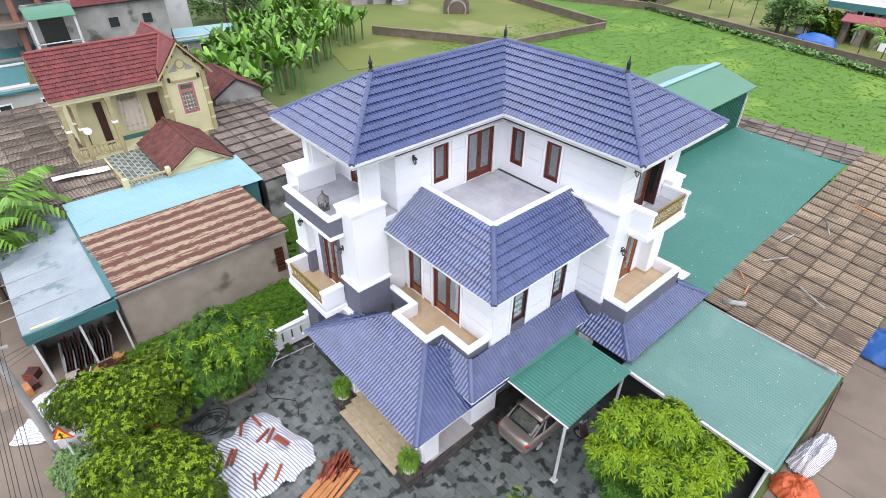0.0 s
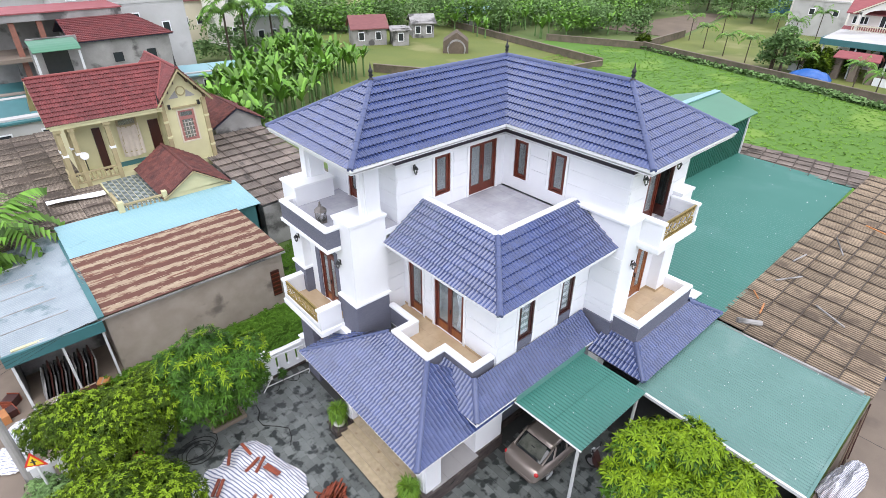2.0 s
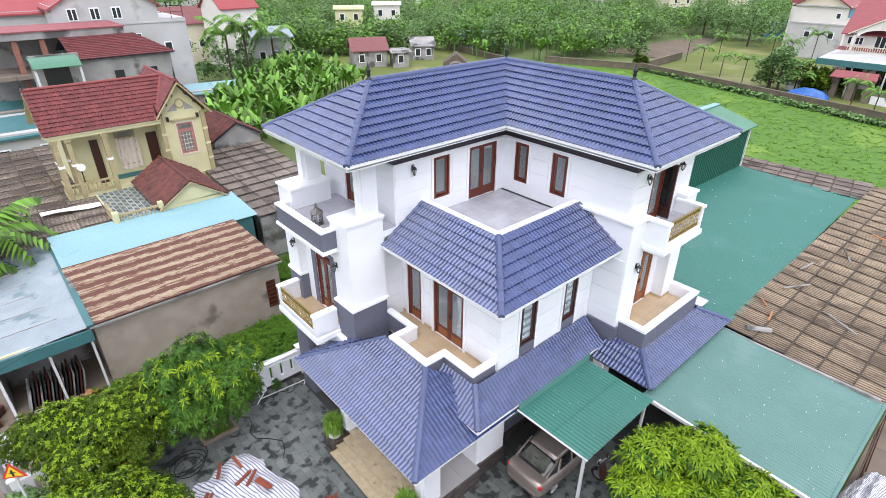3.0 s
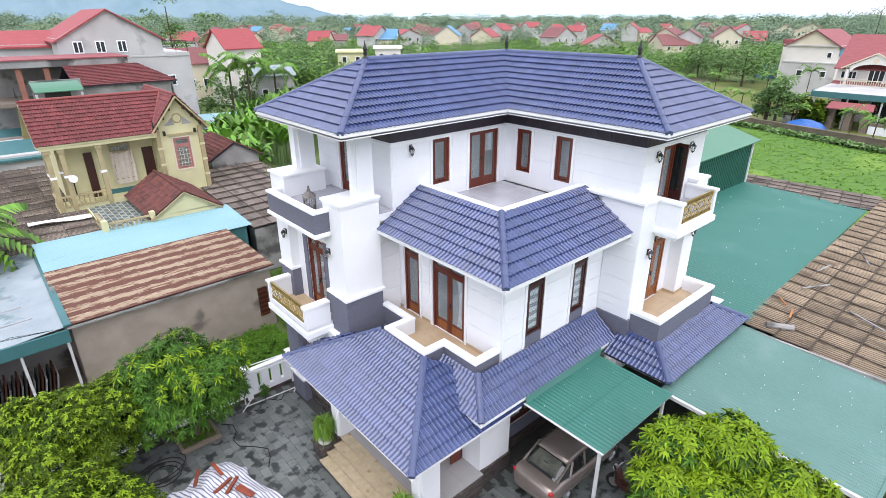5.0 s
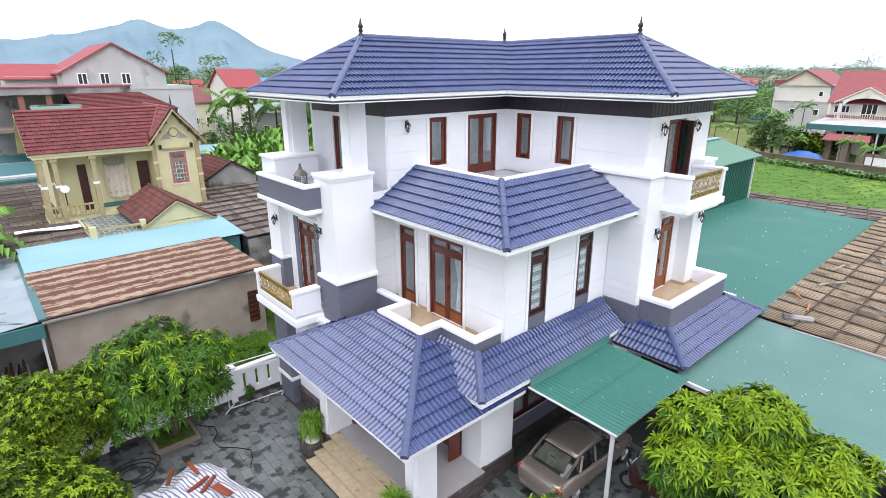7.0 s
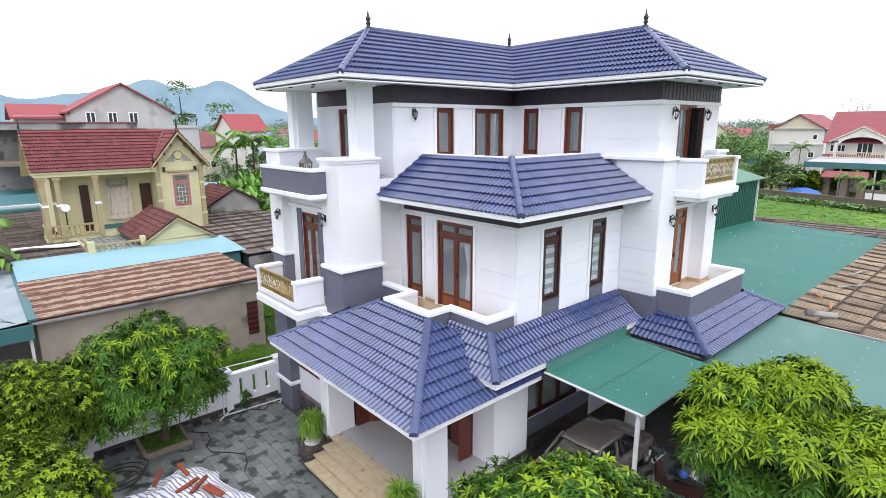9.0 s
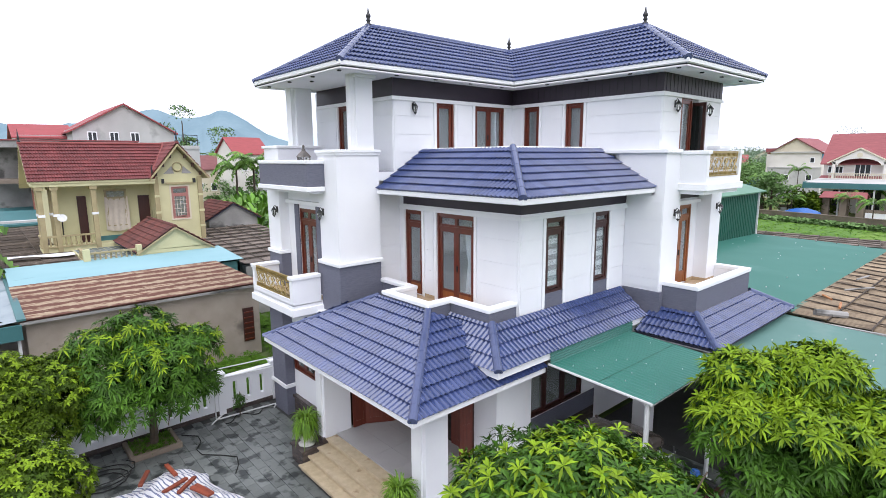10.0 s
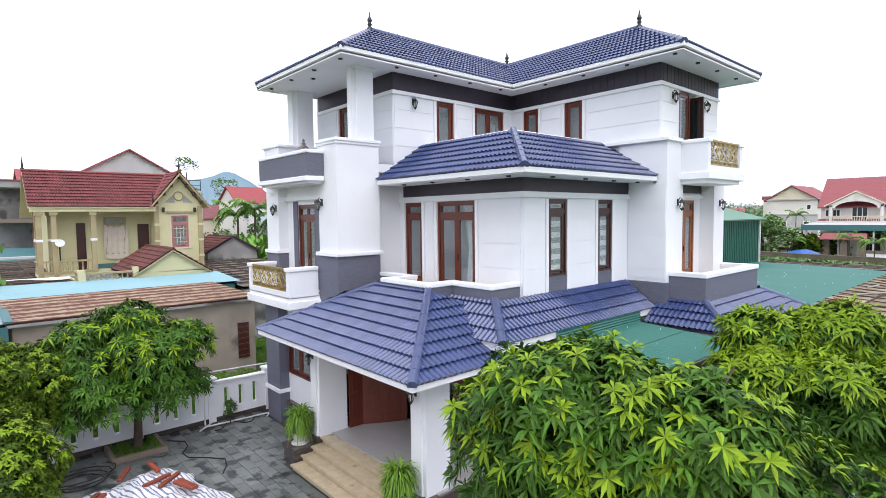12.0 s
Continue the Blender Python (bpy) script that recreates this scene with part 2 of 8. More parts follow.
ORANGE = mat("orange_plastic_tarpaulin", (0.52, 0.11, 0.035), (0.44, 0.085, 0.03), 3, 0.5)
STRIPE = mat("blue_grey_stripe", (0.17, 0.19, 0.30), (0.14, 0.16, 0.25), 4, 0.5)
# Blue-grey haze of distance is mixed into both mountain colours.
MOUNT_PALE = mat("haze_pale_distant_hills", (0.52, 0.62, 0.67), (0.47, 0.58, 0.63), 0.004, 1.0, fine=0.03, spec=0.0)
MOUNT = mat("haze_blue_wooded_mountain", (0.205, 0.285, 0.330), (0.155, 0.235, 0.285), 0.006, 1.0, fine=0.05, spec=0.0)
YELLOW_S = mat("yellow_sign_face", (0.75, 0.55, 0.03), None, 4, 0.5)
RED_S = mat("red_sign_border", (0.6, 0.03, 0.02), None, 4, 0.5)
POT = mat("white_ceramic_pot", (0.62, 0.62, 0.58), (0.48, 0.48, 0.45), 8, 0.35)


# ---- building helpers: the plan is drawn in units of U metres ----
BASE = {}


def thing(name, label, category, loc=(0, 0, 0), rz=0.0, group="", kind="", local=False):
    e = new(name)
    m = Matrix.LocRotScale(loc, Euler((0, 0, radians(rz))), None)
    e.location, e.rotation_euler = Vector(loc) * U, (0, 0, radians(rz))
    BASE[e] = Matrix() if local else m.inverted()
    return tagged(e, label, category, group, kind)


def finish(me, material, name, parent=None, label="", smooth=False):
    me.materials.append(material)
    if smooth:
        me.polygons.foreach_set("use_smooth", [True] * len(me.polygons))
    ob = new(name, me)
    if parent is not None:
        ob.parent = parent
        BASE[ob] = BASE[parent]
    return tagged(ob, label)


def part(name, bm, material, parent=None, label="", smooth=False, bevel=0.0):
    if bevel:
        bmesh.ops.bevel(bm, geom=bm.edges[:], offset=bevel, segments=1, affect="EDGES", clamp_overlap=True)
    bmesh.ops.recalc_face_normals(bm, faces=bm.faces[:])
    bm.transform(Matrix.Scale(U, 4) @ (BASE[parent] if parent is not None else Matrix()))
    me = bpy.data.meshes.new(name)
    bm.to_mesh(me)
    bm.free()
    return finish(me, material, name, parent, label, smooth)


def part_np(name, verts, faces, material, parent=None, label="", smooth=False):
    me = bpy.data.meshes.new(name)
    v = np.asarray(verts, float) * U
    if parent is not None:
        m = np.array(BASE[parent])
        v = v @ m[:3, :3].T + m[:3, 3] * U
    me.from_pydata(v.tolist(), [], faces)
    return finish(me, material, name, parent, label, smooth)


def structure(name, bm, material, label, category, bevel=0.0, kind="structure"):
    ob = part(name, bm, material, None, label, bevel=bevel)
    return tagged(ob, label, category, kind=kind)


def box(bm, x0, y0, z0, x1, y1, z1):
    x0, x1 = sorted((x0, x1))
    y0, y1 = sorted((y0, y1))
    z0, z1 = sorted((z0, z1))
    v = [bm.verts.new(p) for p in ((x0, y0, z0), (x1, y0, z0), (x1, y1, z0), (x0, y1, z0), (x0, y0, z1), (x1, y0, z1), (x1, y1, z1), (x0, y1, z1))]
    for f in ((3, 2, 1, 0), (4, 5, 6, 7), (0, 1, 5, 4), (1, 2, 6, 5), (2, 3, 7, 6), (3, 0, 4, 7)):
        bm.faces.new([v[i] for i in f])


def boxes(*rows):
    bm = bmesh.new()
    for r in rows:
        box(bm, *r)
    return bm


def prism(bm, poly, z0, z1):
    lo = [bm.verts.new((x, y, z0)) for x, y in poly]
    hi = [bm.verts.new((x, y, z1)) for x, y in poly]
    n = len(poly)
    bm.faces.new(lo[::-1])
    bm.faces.new(hi)
    for i in range(n):
        bm.faces.new((lo[i], lo[(i + 1) % n], hi[(i + 1) % n], hi[i]))


def slab(bm, corners, thick):
    """A sheet through corners, thick below them."""
    hi = [bm.verts.new(c) for c in corners]
    lo = [bm.verts.new((c[0], c[1], c[2] - thick)) for c in corners]
    n = len(corners)
    bm.faces.new(hi)
    bm.faces.new(lo[::-1])
    for i in range(n):
        bm.faces.new((lo[i], lo[(i + 1) % n], hi[(i + 1) % n], hi[i]))


def tube(bm, p, q, r, r2=None, seg=8, caps=True):
    p, q = Vector(p), Vector(q)
    r2 = r if r2 is None else r2
    d = (q - p).normalized()
    a = d.orthogonal().normalized()
    b = d.cross(a)
    ring = []
    for c, rr in ((p, r), (q, r2)):
        ring.append([bm.verts.new(c + rr * (math.cos(t) * a + math.sin(t) * b)) for t in [2 * math.pi * i / seg for i in range(seg)]])
    for i in range(seg):
        bm.faces.new((ring[0][i], ring[0][(i + 1) % seg], ring[1][(i + 1) % seg], ring[1][i]))
    if caps:
        bm.faces.new(ring[0][::-1])
        bm.faces.new(ring[1])


def tubes(points, r, seg=6):
    bm = bmesh.new()
    P = [Vector(p) for p in points]
    rings = []
    for i, p in enumerate(P):
        d = (P[min(i + 1, len(P) - 1)] - P[max(i - 1, 0)]).normalized()
        ref = Vector((0, 0, 1)) if abs(d.z) < 0.9 else Vector((1, 0, 0))
        a = d.cross(ref).normalized()
        b = d.cross(a)
        rings.append([bm.verts.new(p + r * (math.cos(2 * math.pi * k / seg) * a + math.sin(2 * math.pi * k / seg) * b)) for k in range(seg)])
    for u, v in zip(rings, rings[1:]):
        for k in range(seg):
            bm.faces.new((u[k], u[(k + 1) % seg], v[(k + 1) % seg], v[k]))
    bm.faces.new(rings[0][::-1])
    bm.faces.new(rings[-1])
    return bm


def lathe(bm, profile, c=(0, 0, 0), seg=12):
    rings = []
    for r, z in profile:
        rings.append([bm.verts.new((c[0] + r * math.cos(2 * math.pi * i / seg), c[1] + r * math.sin(2 * math.pi * i / seg), c[2] + z)) for i in range(seg)])
    for a, b in zip(rings, rings[1:]):
        for i in range(seg):
            bm.faces.new((a[i], a[(i + 1) % seg], b[(i + 1) % seg], b[i]))
    bm.faces.new(rings[0][::-1])
    bm.faces.new(rings[-1])


def band(bm, pts, left, right, z0, z1, closed=False):
    """A bar of rectangular section along a plan polyline, mitred; left and right are its offsets."""
    n = len(pts)
    P = [Vector((x, y)) for x, y in pts]
    rows = []
    for i in range(n):
        if closed or 0 < i < n - 1:
            a, b = (P[i] - P[i - 1]).normalized(), (P[(i + 1) % n] - P[i]).normalized()
        else:
            a = b = (P[1] - P[0]).normalized() if i == 0 else (P[-1] - P[-2]).normalized()
        na, nb = Vector((-a.y, a.x)), Vector((-b.y, b.x))
        m = (na + nb).normalized()
        m = m / max(0.3, m.dot(na))
        rows.append([bm.verts.new((*(P[i] + m * o), z)) for o, z in ((left, z0), (right, z0), (right, z1), (left, z1))])
    for i in range(n if closed else n - 1):
        a, b = rows[i], rows[(i + 1) % n]
        for k in range(4):
            bm.faces.new((a[k], a[(k + 1) % 4], b[(k + 1) % 4], b[k]))
    if not closed:
        bm.faces.new(rows[0][::-1])
        bm.faces.new(rows[-1])


class Face:
    """A wall face: s along it, d out of it, z up. side '-x' or '-y' at plane c."""

    def __init__(self, side, c):
        self.side, self.c = side, c

    def box(self, bm, s0, s1, d0, d1, z0, z1):
        if self.side == "-x":
            box(bm, self.c - d0, s0, z0, self.c - d1, s1, z1)
        elif self.side == "+x":
            box(bm, self.c + d0, s0, z0, self.c + d1, s1, z1)
        elif self.side == "+y":
            box(bm, s0, self.c + d0, z0, s1, self.c + d1, z1)
        else:
            box(bm, s0, self.c - d0, z0, s1, self.c - d1, z1)

    def at(self, s, d, z):
        return {"-x": (self.c - d, s, z), "+x": (self.c + d, s, z), "-y": (s, self.c - d, z), "+y": (s, self.c + d, z)}[self.side]


def wall(bm, F, s0, s1, z0, z1, thick=0.2, holes=()):
    """A wall slab with openings through it, as one closed mesh."""
    ss = sorted({s0, s1, *(h[0] for h in holes), *(h[1] for h in holes)})
    zz = sorted({z0, z1, *(h[2] for h in holes), *(h[3] for h in holes)})
    full = {}
    for i in range(len(ss) - 1):
        for j in range(len(zz) - 1):
            sm, zm = (ss[i] + ss[i + 1]) / 2, (zz[j] + zz[j + 1]) / 2
            full[i, j] = not any(a < sm < b and c < zm < d for a, b, c, d in holes)
    vs = {}

    def vert(i, j, k):
        if (i, j, k) not in vs:
            vs[i, j, k] = bm.verts.new(F.at(ss[i], -thick * k, zz[j]))
        return vs[i, j, k]

    for (i, j), solid in full.items():
        if not solid:
            continue
        c = ((i, j), (i + 1, j), (i + 1, j + 1), (i, j + 1))
        bm.faces.new([vert(*p, 0) for p in c])
        bm.faces.new([vert(*p, 1) for p in c[::-1]])
        for (p, q), nb in zip(zip(c, c[1:] + c[:1]), ((i, j - 1), (i + 1, j), (i, j + 1), (i - 1, j))):
            if not full.get(nb):
                bm.faces.new((vert(*p, 0), vert(*p, 1), vert(*q, 1), vert(*q, 0)))
    bmesh.ops.recalc_face_normals(bm, faces=bm.faces[:])


def fbox(F, *rows):
    bm = bmesh.new()
    for r in rows:
        F.box(bm, *r)
    return bm


def panels(parent, F, spans, zs, material=WHITE, proud=0.016, gap=0.018):
    for a, b in spans:
        for z0, z1 in zip(zs, zs[1:]):
            part("wall_panel", fbox(F, (a, b, 0, proud, z0 + gap, z1)), material, parent)


def window(parent, name, F, s0, s1, z0, z1, wood=WOOD, leaves=1, transom=0.0, depth=0.10, kick=0.0, kick_mat=None, curtain="", open_leaf=False, label=""):
    """A timber door or window in an opening: frame, leaves with glass, transom lights, bottom panel, handle, curtain or blind."""
    w = 0.06
    o = -depth
    w_frame = fbox(F, (s0, s0 + w, o, o + 0.09, z0, z1), (s1 - w, s1, o, o + 0.09, z0, z1), (s0 + w, s1 - w, o, o + 0.09, z1 - w, z1))
    if not kick:
        F.box(w_frame, s0 + w, s1 - w, o, o + 0.09, z0, z0 + w)
    top = z1 - w
    root = part(name, w_frame, wood, parent, label)
    if transom:
        tb = top - transom
        part("transom_bar", fbox(F, (s0 + w, s1 - w, o, o + 0.085, tb - w, tb)), wood, root)
        for i in range(leaves):
            a = s0 + w + (s1 - s0 - 2 * w) * i / leaves
            b = s0 + w + (s1 - s0 - 2 * w) * (i + 1) / leaves
            part("transom_light", fbox(F, (a + 0.05, b - 0.05, o + 0.03, o + 0.042, tb + 0.05, top - 0.05)), GLASS, root)
            part("transom_frame", fbox(F, (a, a + 0.05, o + 0.01, o + 0.07, tb, top), (b - 0.05, b, o + 0.01, o + 0.07, tb, top), (a + 0.05, b - 0.05, o + 0.01, o + 0.07, top - 0.05, top), (a + 0.05, b - 0.05, o + 0.01, o + 0.07, tb, tb + 0.05)), wood, root)
        top = tb - w
    z = z0 + (0.01 if kick else w)
    for i in range(leaves):
        a = s0 + w + (s1 - s0 - 2 * w) * i / leaves + 0.004
        b = s0 + w + (s1 - s0 - 2 * w) * (i + 1) / leaves - 0.004
        st = 0.085
        zk = z + (kick or st)
        part("leaf", fbox(F, (a, a + st, o + 0.01, o + 0.065, z, top), (b - st, b, o + 0.01, o + 0.065, z, top), (a + st, b - st, o + 0.01, o + 0.065, top - st, top), (a + st, b - st, o + 0.01, o + 0.065, zk - st * 0.6, zk)), wood, root)
        if kick:
            part("bottom_panel", fbox(F, (a + st, b - st, o + 0.02, o + 0.055, z, zk - st * 0.6)), kick_mat or wood, root, "lighter varnished bottom panel")
        part("pane", fbox(F, (a + st, b - st, o + 0.03, o + 0.042, zk, top - st)), GLASS, root).visible_shadow = False
        if leaves == 2 and i == 0:
            part("door_handle", fbox(F, (b - 0.06, b - 0.03, o + 0.065, o + 0.10, z + 0.85, z + 1.0)), BLACK, root)
    if curtain == "blind":
        n = 14
        for i in range(n):
            za, zb = z0 + (z1 - z0) * i / n, z0 + (z1 - z0) * (i + 1) / n
            part("blind_slat", fbox(F, (s0, s1, o - 0.02, o - 0.01, za, zb)), BLIND if i % 2 else BLIND_D, root)
    elif curtain == "curtain":
        bm = bmesh.new()
        k = 24
        a, b = s0 + 0.06, s0 + (s1 - s0) * 0.42
        prev = None
        for i in range(k + 1):
            s = a + (b - a) * i / k
            d = o - 0.05 - 0.03 * math.sin(i * 1.5)
            mid = a + (s - a) * 0.55
            cur = [bm.verts.new(F.at(q, d, zz)) for q, zz in ((s, z1), (mid, z0 + (z1 - z0) * 0.5), (a + (s - a) * 0.8, z0))]
            if prev:
                for j in range(2):
                    bm.faces.new((prev[j], cur[j], cur[j + 1], prev[j + 1]))
            prev = cur
        part("curtain", bm, CURTAIN, root, "pale gathered curtain behind the glass", smooth=True)
    return root


def trim(parent, F, s0, s1, z0, z1, w=0.09, proud=0.035, top=False):
    rows = [(s0 - w, s0, 0, proud, z0, z1), (s1, s1 + w, 0, proud, z0, z1)]
    if top:
        rows.append((s0 - w, s1 + w, 0, proud, z1, z1 + w))
    for r in rows:
        part("trim", fbox(F, r), WHITE_TRIM, parent)


# ---- roof tiling ----
TW, TL = 0.25, 0.288


def tile_mesh(name, material, w=TW, l=TL, amp=0.030, lift=0.049, seg=12):
    """One roof tile: two rolls and flat pans across, a thick undercut lower edge. x across, y up the slope, z out; real metres."""
    v, f = [], []

    def roll(u):
        q = (2 * u) % 1.0
        return amp * (math.sin(math.pi * q / 0.58) ** 0.7 if 0 < q < 0.58 else 0.0)

    for y, dz in ((0, lift), (l * 1.06, 0.004)):
        for i in range(seg + 1):
            u = i / seg
            v.append((u * w * U, y * U, (dz + roll(u)) * U))
    for i in range(seg + 1):
        u = i / seg
        v.append((u * w * U, (0.022 + 0.9 * roll(u)) * U, (-0.012 + roll(u) * 0.35) * U))
    n = seg + 1
    for i in range(seg):
        f.append((i, i + 1, n + i + 1, n + i))
        f.append((2 * n + i, 2 * n + i + 1, i + 1, i))
    me = bpy.data.meshes.new(name)
    me.from_pydata(v, [], f)
    me.materials.append(material)
    return me


TILE_MESH = tile_mesh("tile", TILE)


def inside(poly, u, v):
    c = False
    for (x0, y0), (x1, y1) in zip(poly, poly[1:] + poly[:1]):
        if (y0 > v) != (y1 > v) and u < (x1 - x0) * (v - y0) / (y1 - y0) + x0:
            c = not c
    return c


def tiled_face(roof, corners, singles=True, mesh=TILE_MESH, joined=TILE_J, w=TW, l=TL):
    """Lay tiles on a roof plane. corners: the eave from its left to its right end as seen from outside, then the rest. Whole tiles are pieces of their own, cut ones are joined."""
    C = [Vector(c) for c in corners]
    e = (C[1] - C[0]).normalized()
    nrm = (C[1] - C[0]).cross(C[-1] - C[0]).normalized()
    up = nrm.cross(e)
    poly = [((c - C[0]).dot(e), (c - C[0]).dot(up)) for c in C]
    u0, u1 = min(p[0] for p in poly), max(p[0] for p in poly)
    v1 = max(p[1] for p in poly)
    rot = Matrix((e, up, nrm)).transposed().to_4x4()
    base = BASE[roof]
    src = [v.co / U for v in mesh.vertices]
    polys = [tuple(p.vertices) for p in mesh.polygons]
    JV, JF = [], []
    cx, cy = sum(p[0] for p in poly) / len(poly), sum(p[1] for p in poly) / len(poly)
    for r in range(int(v1 / l) + 1):
        off = 0.0
        for c in range(-1, int((u1 - u0) / w) + 2):
            u, v = u0 + c * w - off, r * l - 0.03
            pts = [(u, v + 0.04), (u + w, v + 0.04), (u + w, v + l), (u, v + l)]
            ins = [inside(poly, a, b) for a, b in pts]
            if not any(ins) and not inside(poly, u + w / 2, v + l / 2):
                continue
            m = Matrix.Translation(C[0]) @ rot @ Matrix.Translation((u, v, 0.03))
            if all(ins) and singles:
                ob = new("tile", mesh)
                ob.parent = roof
                mm = base @ m
                mm.translation = mm.translation * U
                ob.matrix_basis = mm
            elif all(ins):
                k = len(JV)
                JV += [m @ p for p in src]
                JF += [tuple(i + k for i in f) for f in polys]
            else:
                bm = bmesh.new()
                vs = [bm.verts.new((p.x + u, p.y + v, p.z)) for p in src]
                for f in polys:
                    bm.faces.new([vs[i] for i in f])
                for (ax, ay), (bx, by) in zip(poly, poly[1:] + poly[:1]):
                    if abs(by - ay) < 1e-6 and ay < 0.01:
                        continue
                    nx, ny = by - ay, -(bx - ax)
                    if nx * (cx - ax) + ny * (cy - ay) > 0:
                        nx, ny = -nx, -ny
                    g = bm.verts[:] + bm.edges[:] + bm.faces[:]
                    bmesh.ops.bisect_plane(bm, geom=g, plane_co=(ax, ay, 0), plane_no=(nx, ny, 0), clear_outer=True)
                mm = Matrix.Translation(C[0]) @ rot @ Matrix.Translation((0, 0, 0.03))
                k = len(JV)
                bm.verts.index_update()
                JV += [mm @ p.co for p in bm.verts]
                JF += [tuple(q.index + k for q in f.verts) for f in bm.faces]
                bm.free()
    if JV:
        tagged(part_np("cut_tiles", [tuple(p) for p in JV], JF, joined, roof), kind="stuff")


def hip_caps(roof, p, q, r=0.085, step=0.34, material=RIDGE):
    """Half-round cap tiles from the low end p to the high end q, each overlapping the one above."""
    p, q = Vector(p), Vector(q)
    d = q - p
    n = max(1, round(d.length / step))
    d.normalize()
    side = d.cross(Vector((0, 0, 1))).normalized()
    up = side.cross(d)
    L = (q - p).length / n
    for i in range(n):
        bm = bmesh.new()
        a, b = p + d * (L * i - 0.03), p + d * (L * (i + 1))
        k = 8
        rows = []
        for c, rr in ((a, r * 1.05), (b, r * 0.98)):
            rows.append([bm.verts.new(c + rr * (math.cos(math.pi * (j / k * 1.3 - 0.15)) * side + math.sin(math.pi * (j / k * 1.3 - 0.15)) * up)) for j in range(k + 1)])
        for j in range(k):
            bm.faces.new((rows[0][j], rows[0][j + 1], rows[1][j + 1], rows[1][j]))
        bm.faces.new(rows[0][::-1])
        part("ridge_tile", bm, material, roof)


def finial(parent, x, y, z):
    bm = bmesh.new()
    lathe(bm, [(r * 0.85, h * 0.85) for r, h in ((0.10, -0.05), (0.11, 0.02), (0.06, 0.05), (0.05, 0.10), (0.085, 0.14), (0.05, 0.20), (0.075, 0.25), (0.085, 0.30), (0.05, 0.36), (0.03, 0.42), (0.02, 0.50), (0.004, 0.58))], (x, y, z))
    part("finial", bm, BLACK, parent, "dark turned roof finial", smooth=True)


# ---- the villa ----
villa = thing("villa", "white three-storey villa with blue tiled hip roofs and red wooden doors", "house", (12, 11, 0))
G0, F1, F2, F3 = 0.0, 0.58, 3.80, 7.15


def X(c):
    return Face("-x", c)


def Y(c):
    return Face("-y", c)


# ground storey
for F_, *row in ((X(6.9), 12.3, 15.9, 0.55, 3.5, 0.2, [(13.45, 14.75, 1.38, 2.35)]), (X(8.5), 8.15, 12.1, F1, 3.5, 0.2, [(8.85, 11.75, F1, 2.9)]), (Y(8.15), 8.7, 9.7, 0.55, 3.2, 0.2), (Y(8.5), 9.7, 17.1, 0.1, 3.3, 0.2, [(9.85, 12.3, 1.05, 2.75)])):
    bm = bmesh.new()
    wall(bm, F_, *row)
    part("ground_wall", bm, WHITE, villa)
part("ground_wall", boxes((17.1, 8.7, 0, 16.9, 15.9, 3.5)), WHITE, villa)
part("ground_wall", boxes((6.9, 15.9, 0, 17.1, 16.1, 3.5)), WHITE, villa)
part("porch_wall", boxes((6.3, 11.9, 0.55, 7.05, 12.3, 3.1)), WHITE, villa, bevel=0.01)
part("porch_wall_edge", boxes((6.26, 11.98, 0.55, 6.3, 12.24, 3.1)), WHITE_TRIM, villa)
part("porch_column", boxes((6.38, 8.06, 0.55, 6.98, 8.52, 3.05)), WHITE, villa, bevel=0.01)
part("porch_column_edge", boxes((6.34, 8.16, 0.55, 6.38, 8.44, 3.05)), WHITE_TRIM, villa)
part("corner_column", boxes((6.62, 14.75, 0, 7.0, 15.6, 3.5)), GREY_STONE, villa, "grey split-stone column at the corner")
part("column_band", boxes((6.57, 14.7, 0.85, 7.0, 15.65, 0.95)), WHITE_TRIM, villa)
part("garage_column", boxes((12.9, 6.9, 0, 13.3, 7.3, 3.0)), WHITE, villa)
part("garage_back_panel", fbox(Y(8.5), (9.75, 12.9, 0.0, 0.02, 0.1, 0.55)), MARBLE_D, villa)
window(villa, "window", X(6.9), 13.45, 14.75, 1.38, 2.35, leaves=2)
window(villa, "window", Y(8.5), 9.85, 12.3, 1.05, 2.75, WOOD_D, leaves=3)
part("stone_panel", fbox(Y(8.5), (9.75, 12.9, 0.0, 0.02, 0.555, 1.04)), GREY_STONE, villa)
# base and porch
part("plinth", boxes((6.85, 12.3, 0, 17.15, 16.15, 0.55), (8.45, 8.1, 0, 9.75, 12.3, 0.55)), MARBLE_D, villa, "dark veined marble plinth")
part("plinth_cap", boxes((6.78, 12.35, 0.55, 6.9, 14.7, 0.62)), MARBLE_D, villa)
part("porch_base", boxes((6.6, 7.95, 0, 8.44, 12.29, 0.54)), MARBLE_D, villa, "dark veined marble porch base")
for y0, y1 in ((7.95, 8.64), (11.92, 12.29)):
    part("porch_base", boxes((6.22, y0, 0, 6.6, y1, 0.56)), MARBLE_D, villa)
for i in range(3):
    for j in range(5):
        part("floor_tile", boxes((6.6 + i * 0.64, 8.0 + j * 0.8, 0.54, 6.6 + i * 0.64 + 0.635, 8.0 + j * 0.8 + 0.795, F1)), PORCH, villa)
for i in range(4):
    x0 = 5.58 + 0.255 * i
    part("step", boxes((x0, 8.66, 0.0, 6.6, 11.9, 0.14 * (i + 1))), GRANITE, villa, bevel=0.008)
    part("step_nosing", boxes((x0 - 0.05, 8.64, 0.14 * (i + 1) - 0.04, x0 + 0.02, 11.91, 0.14 * (i + 1) + 0.004)), GRANITE, villa)
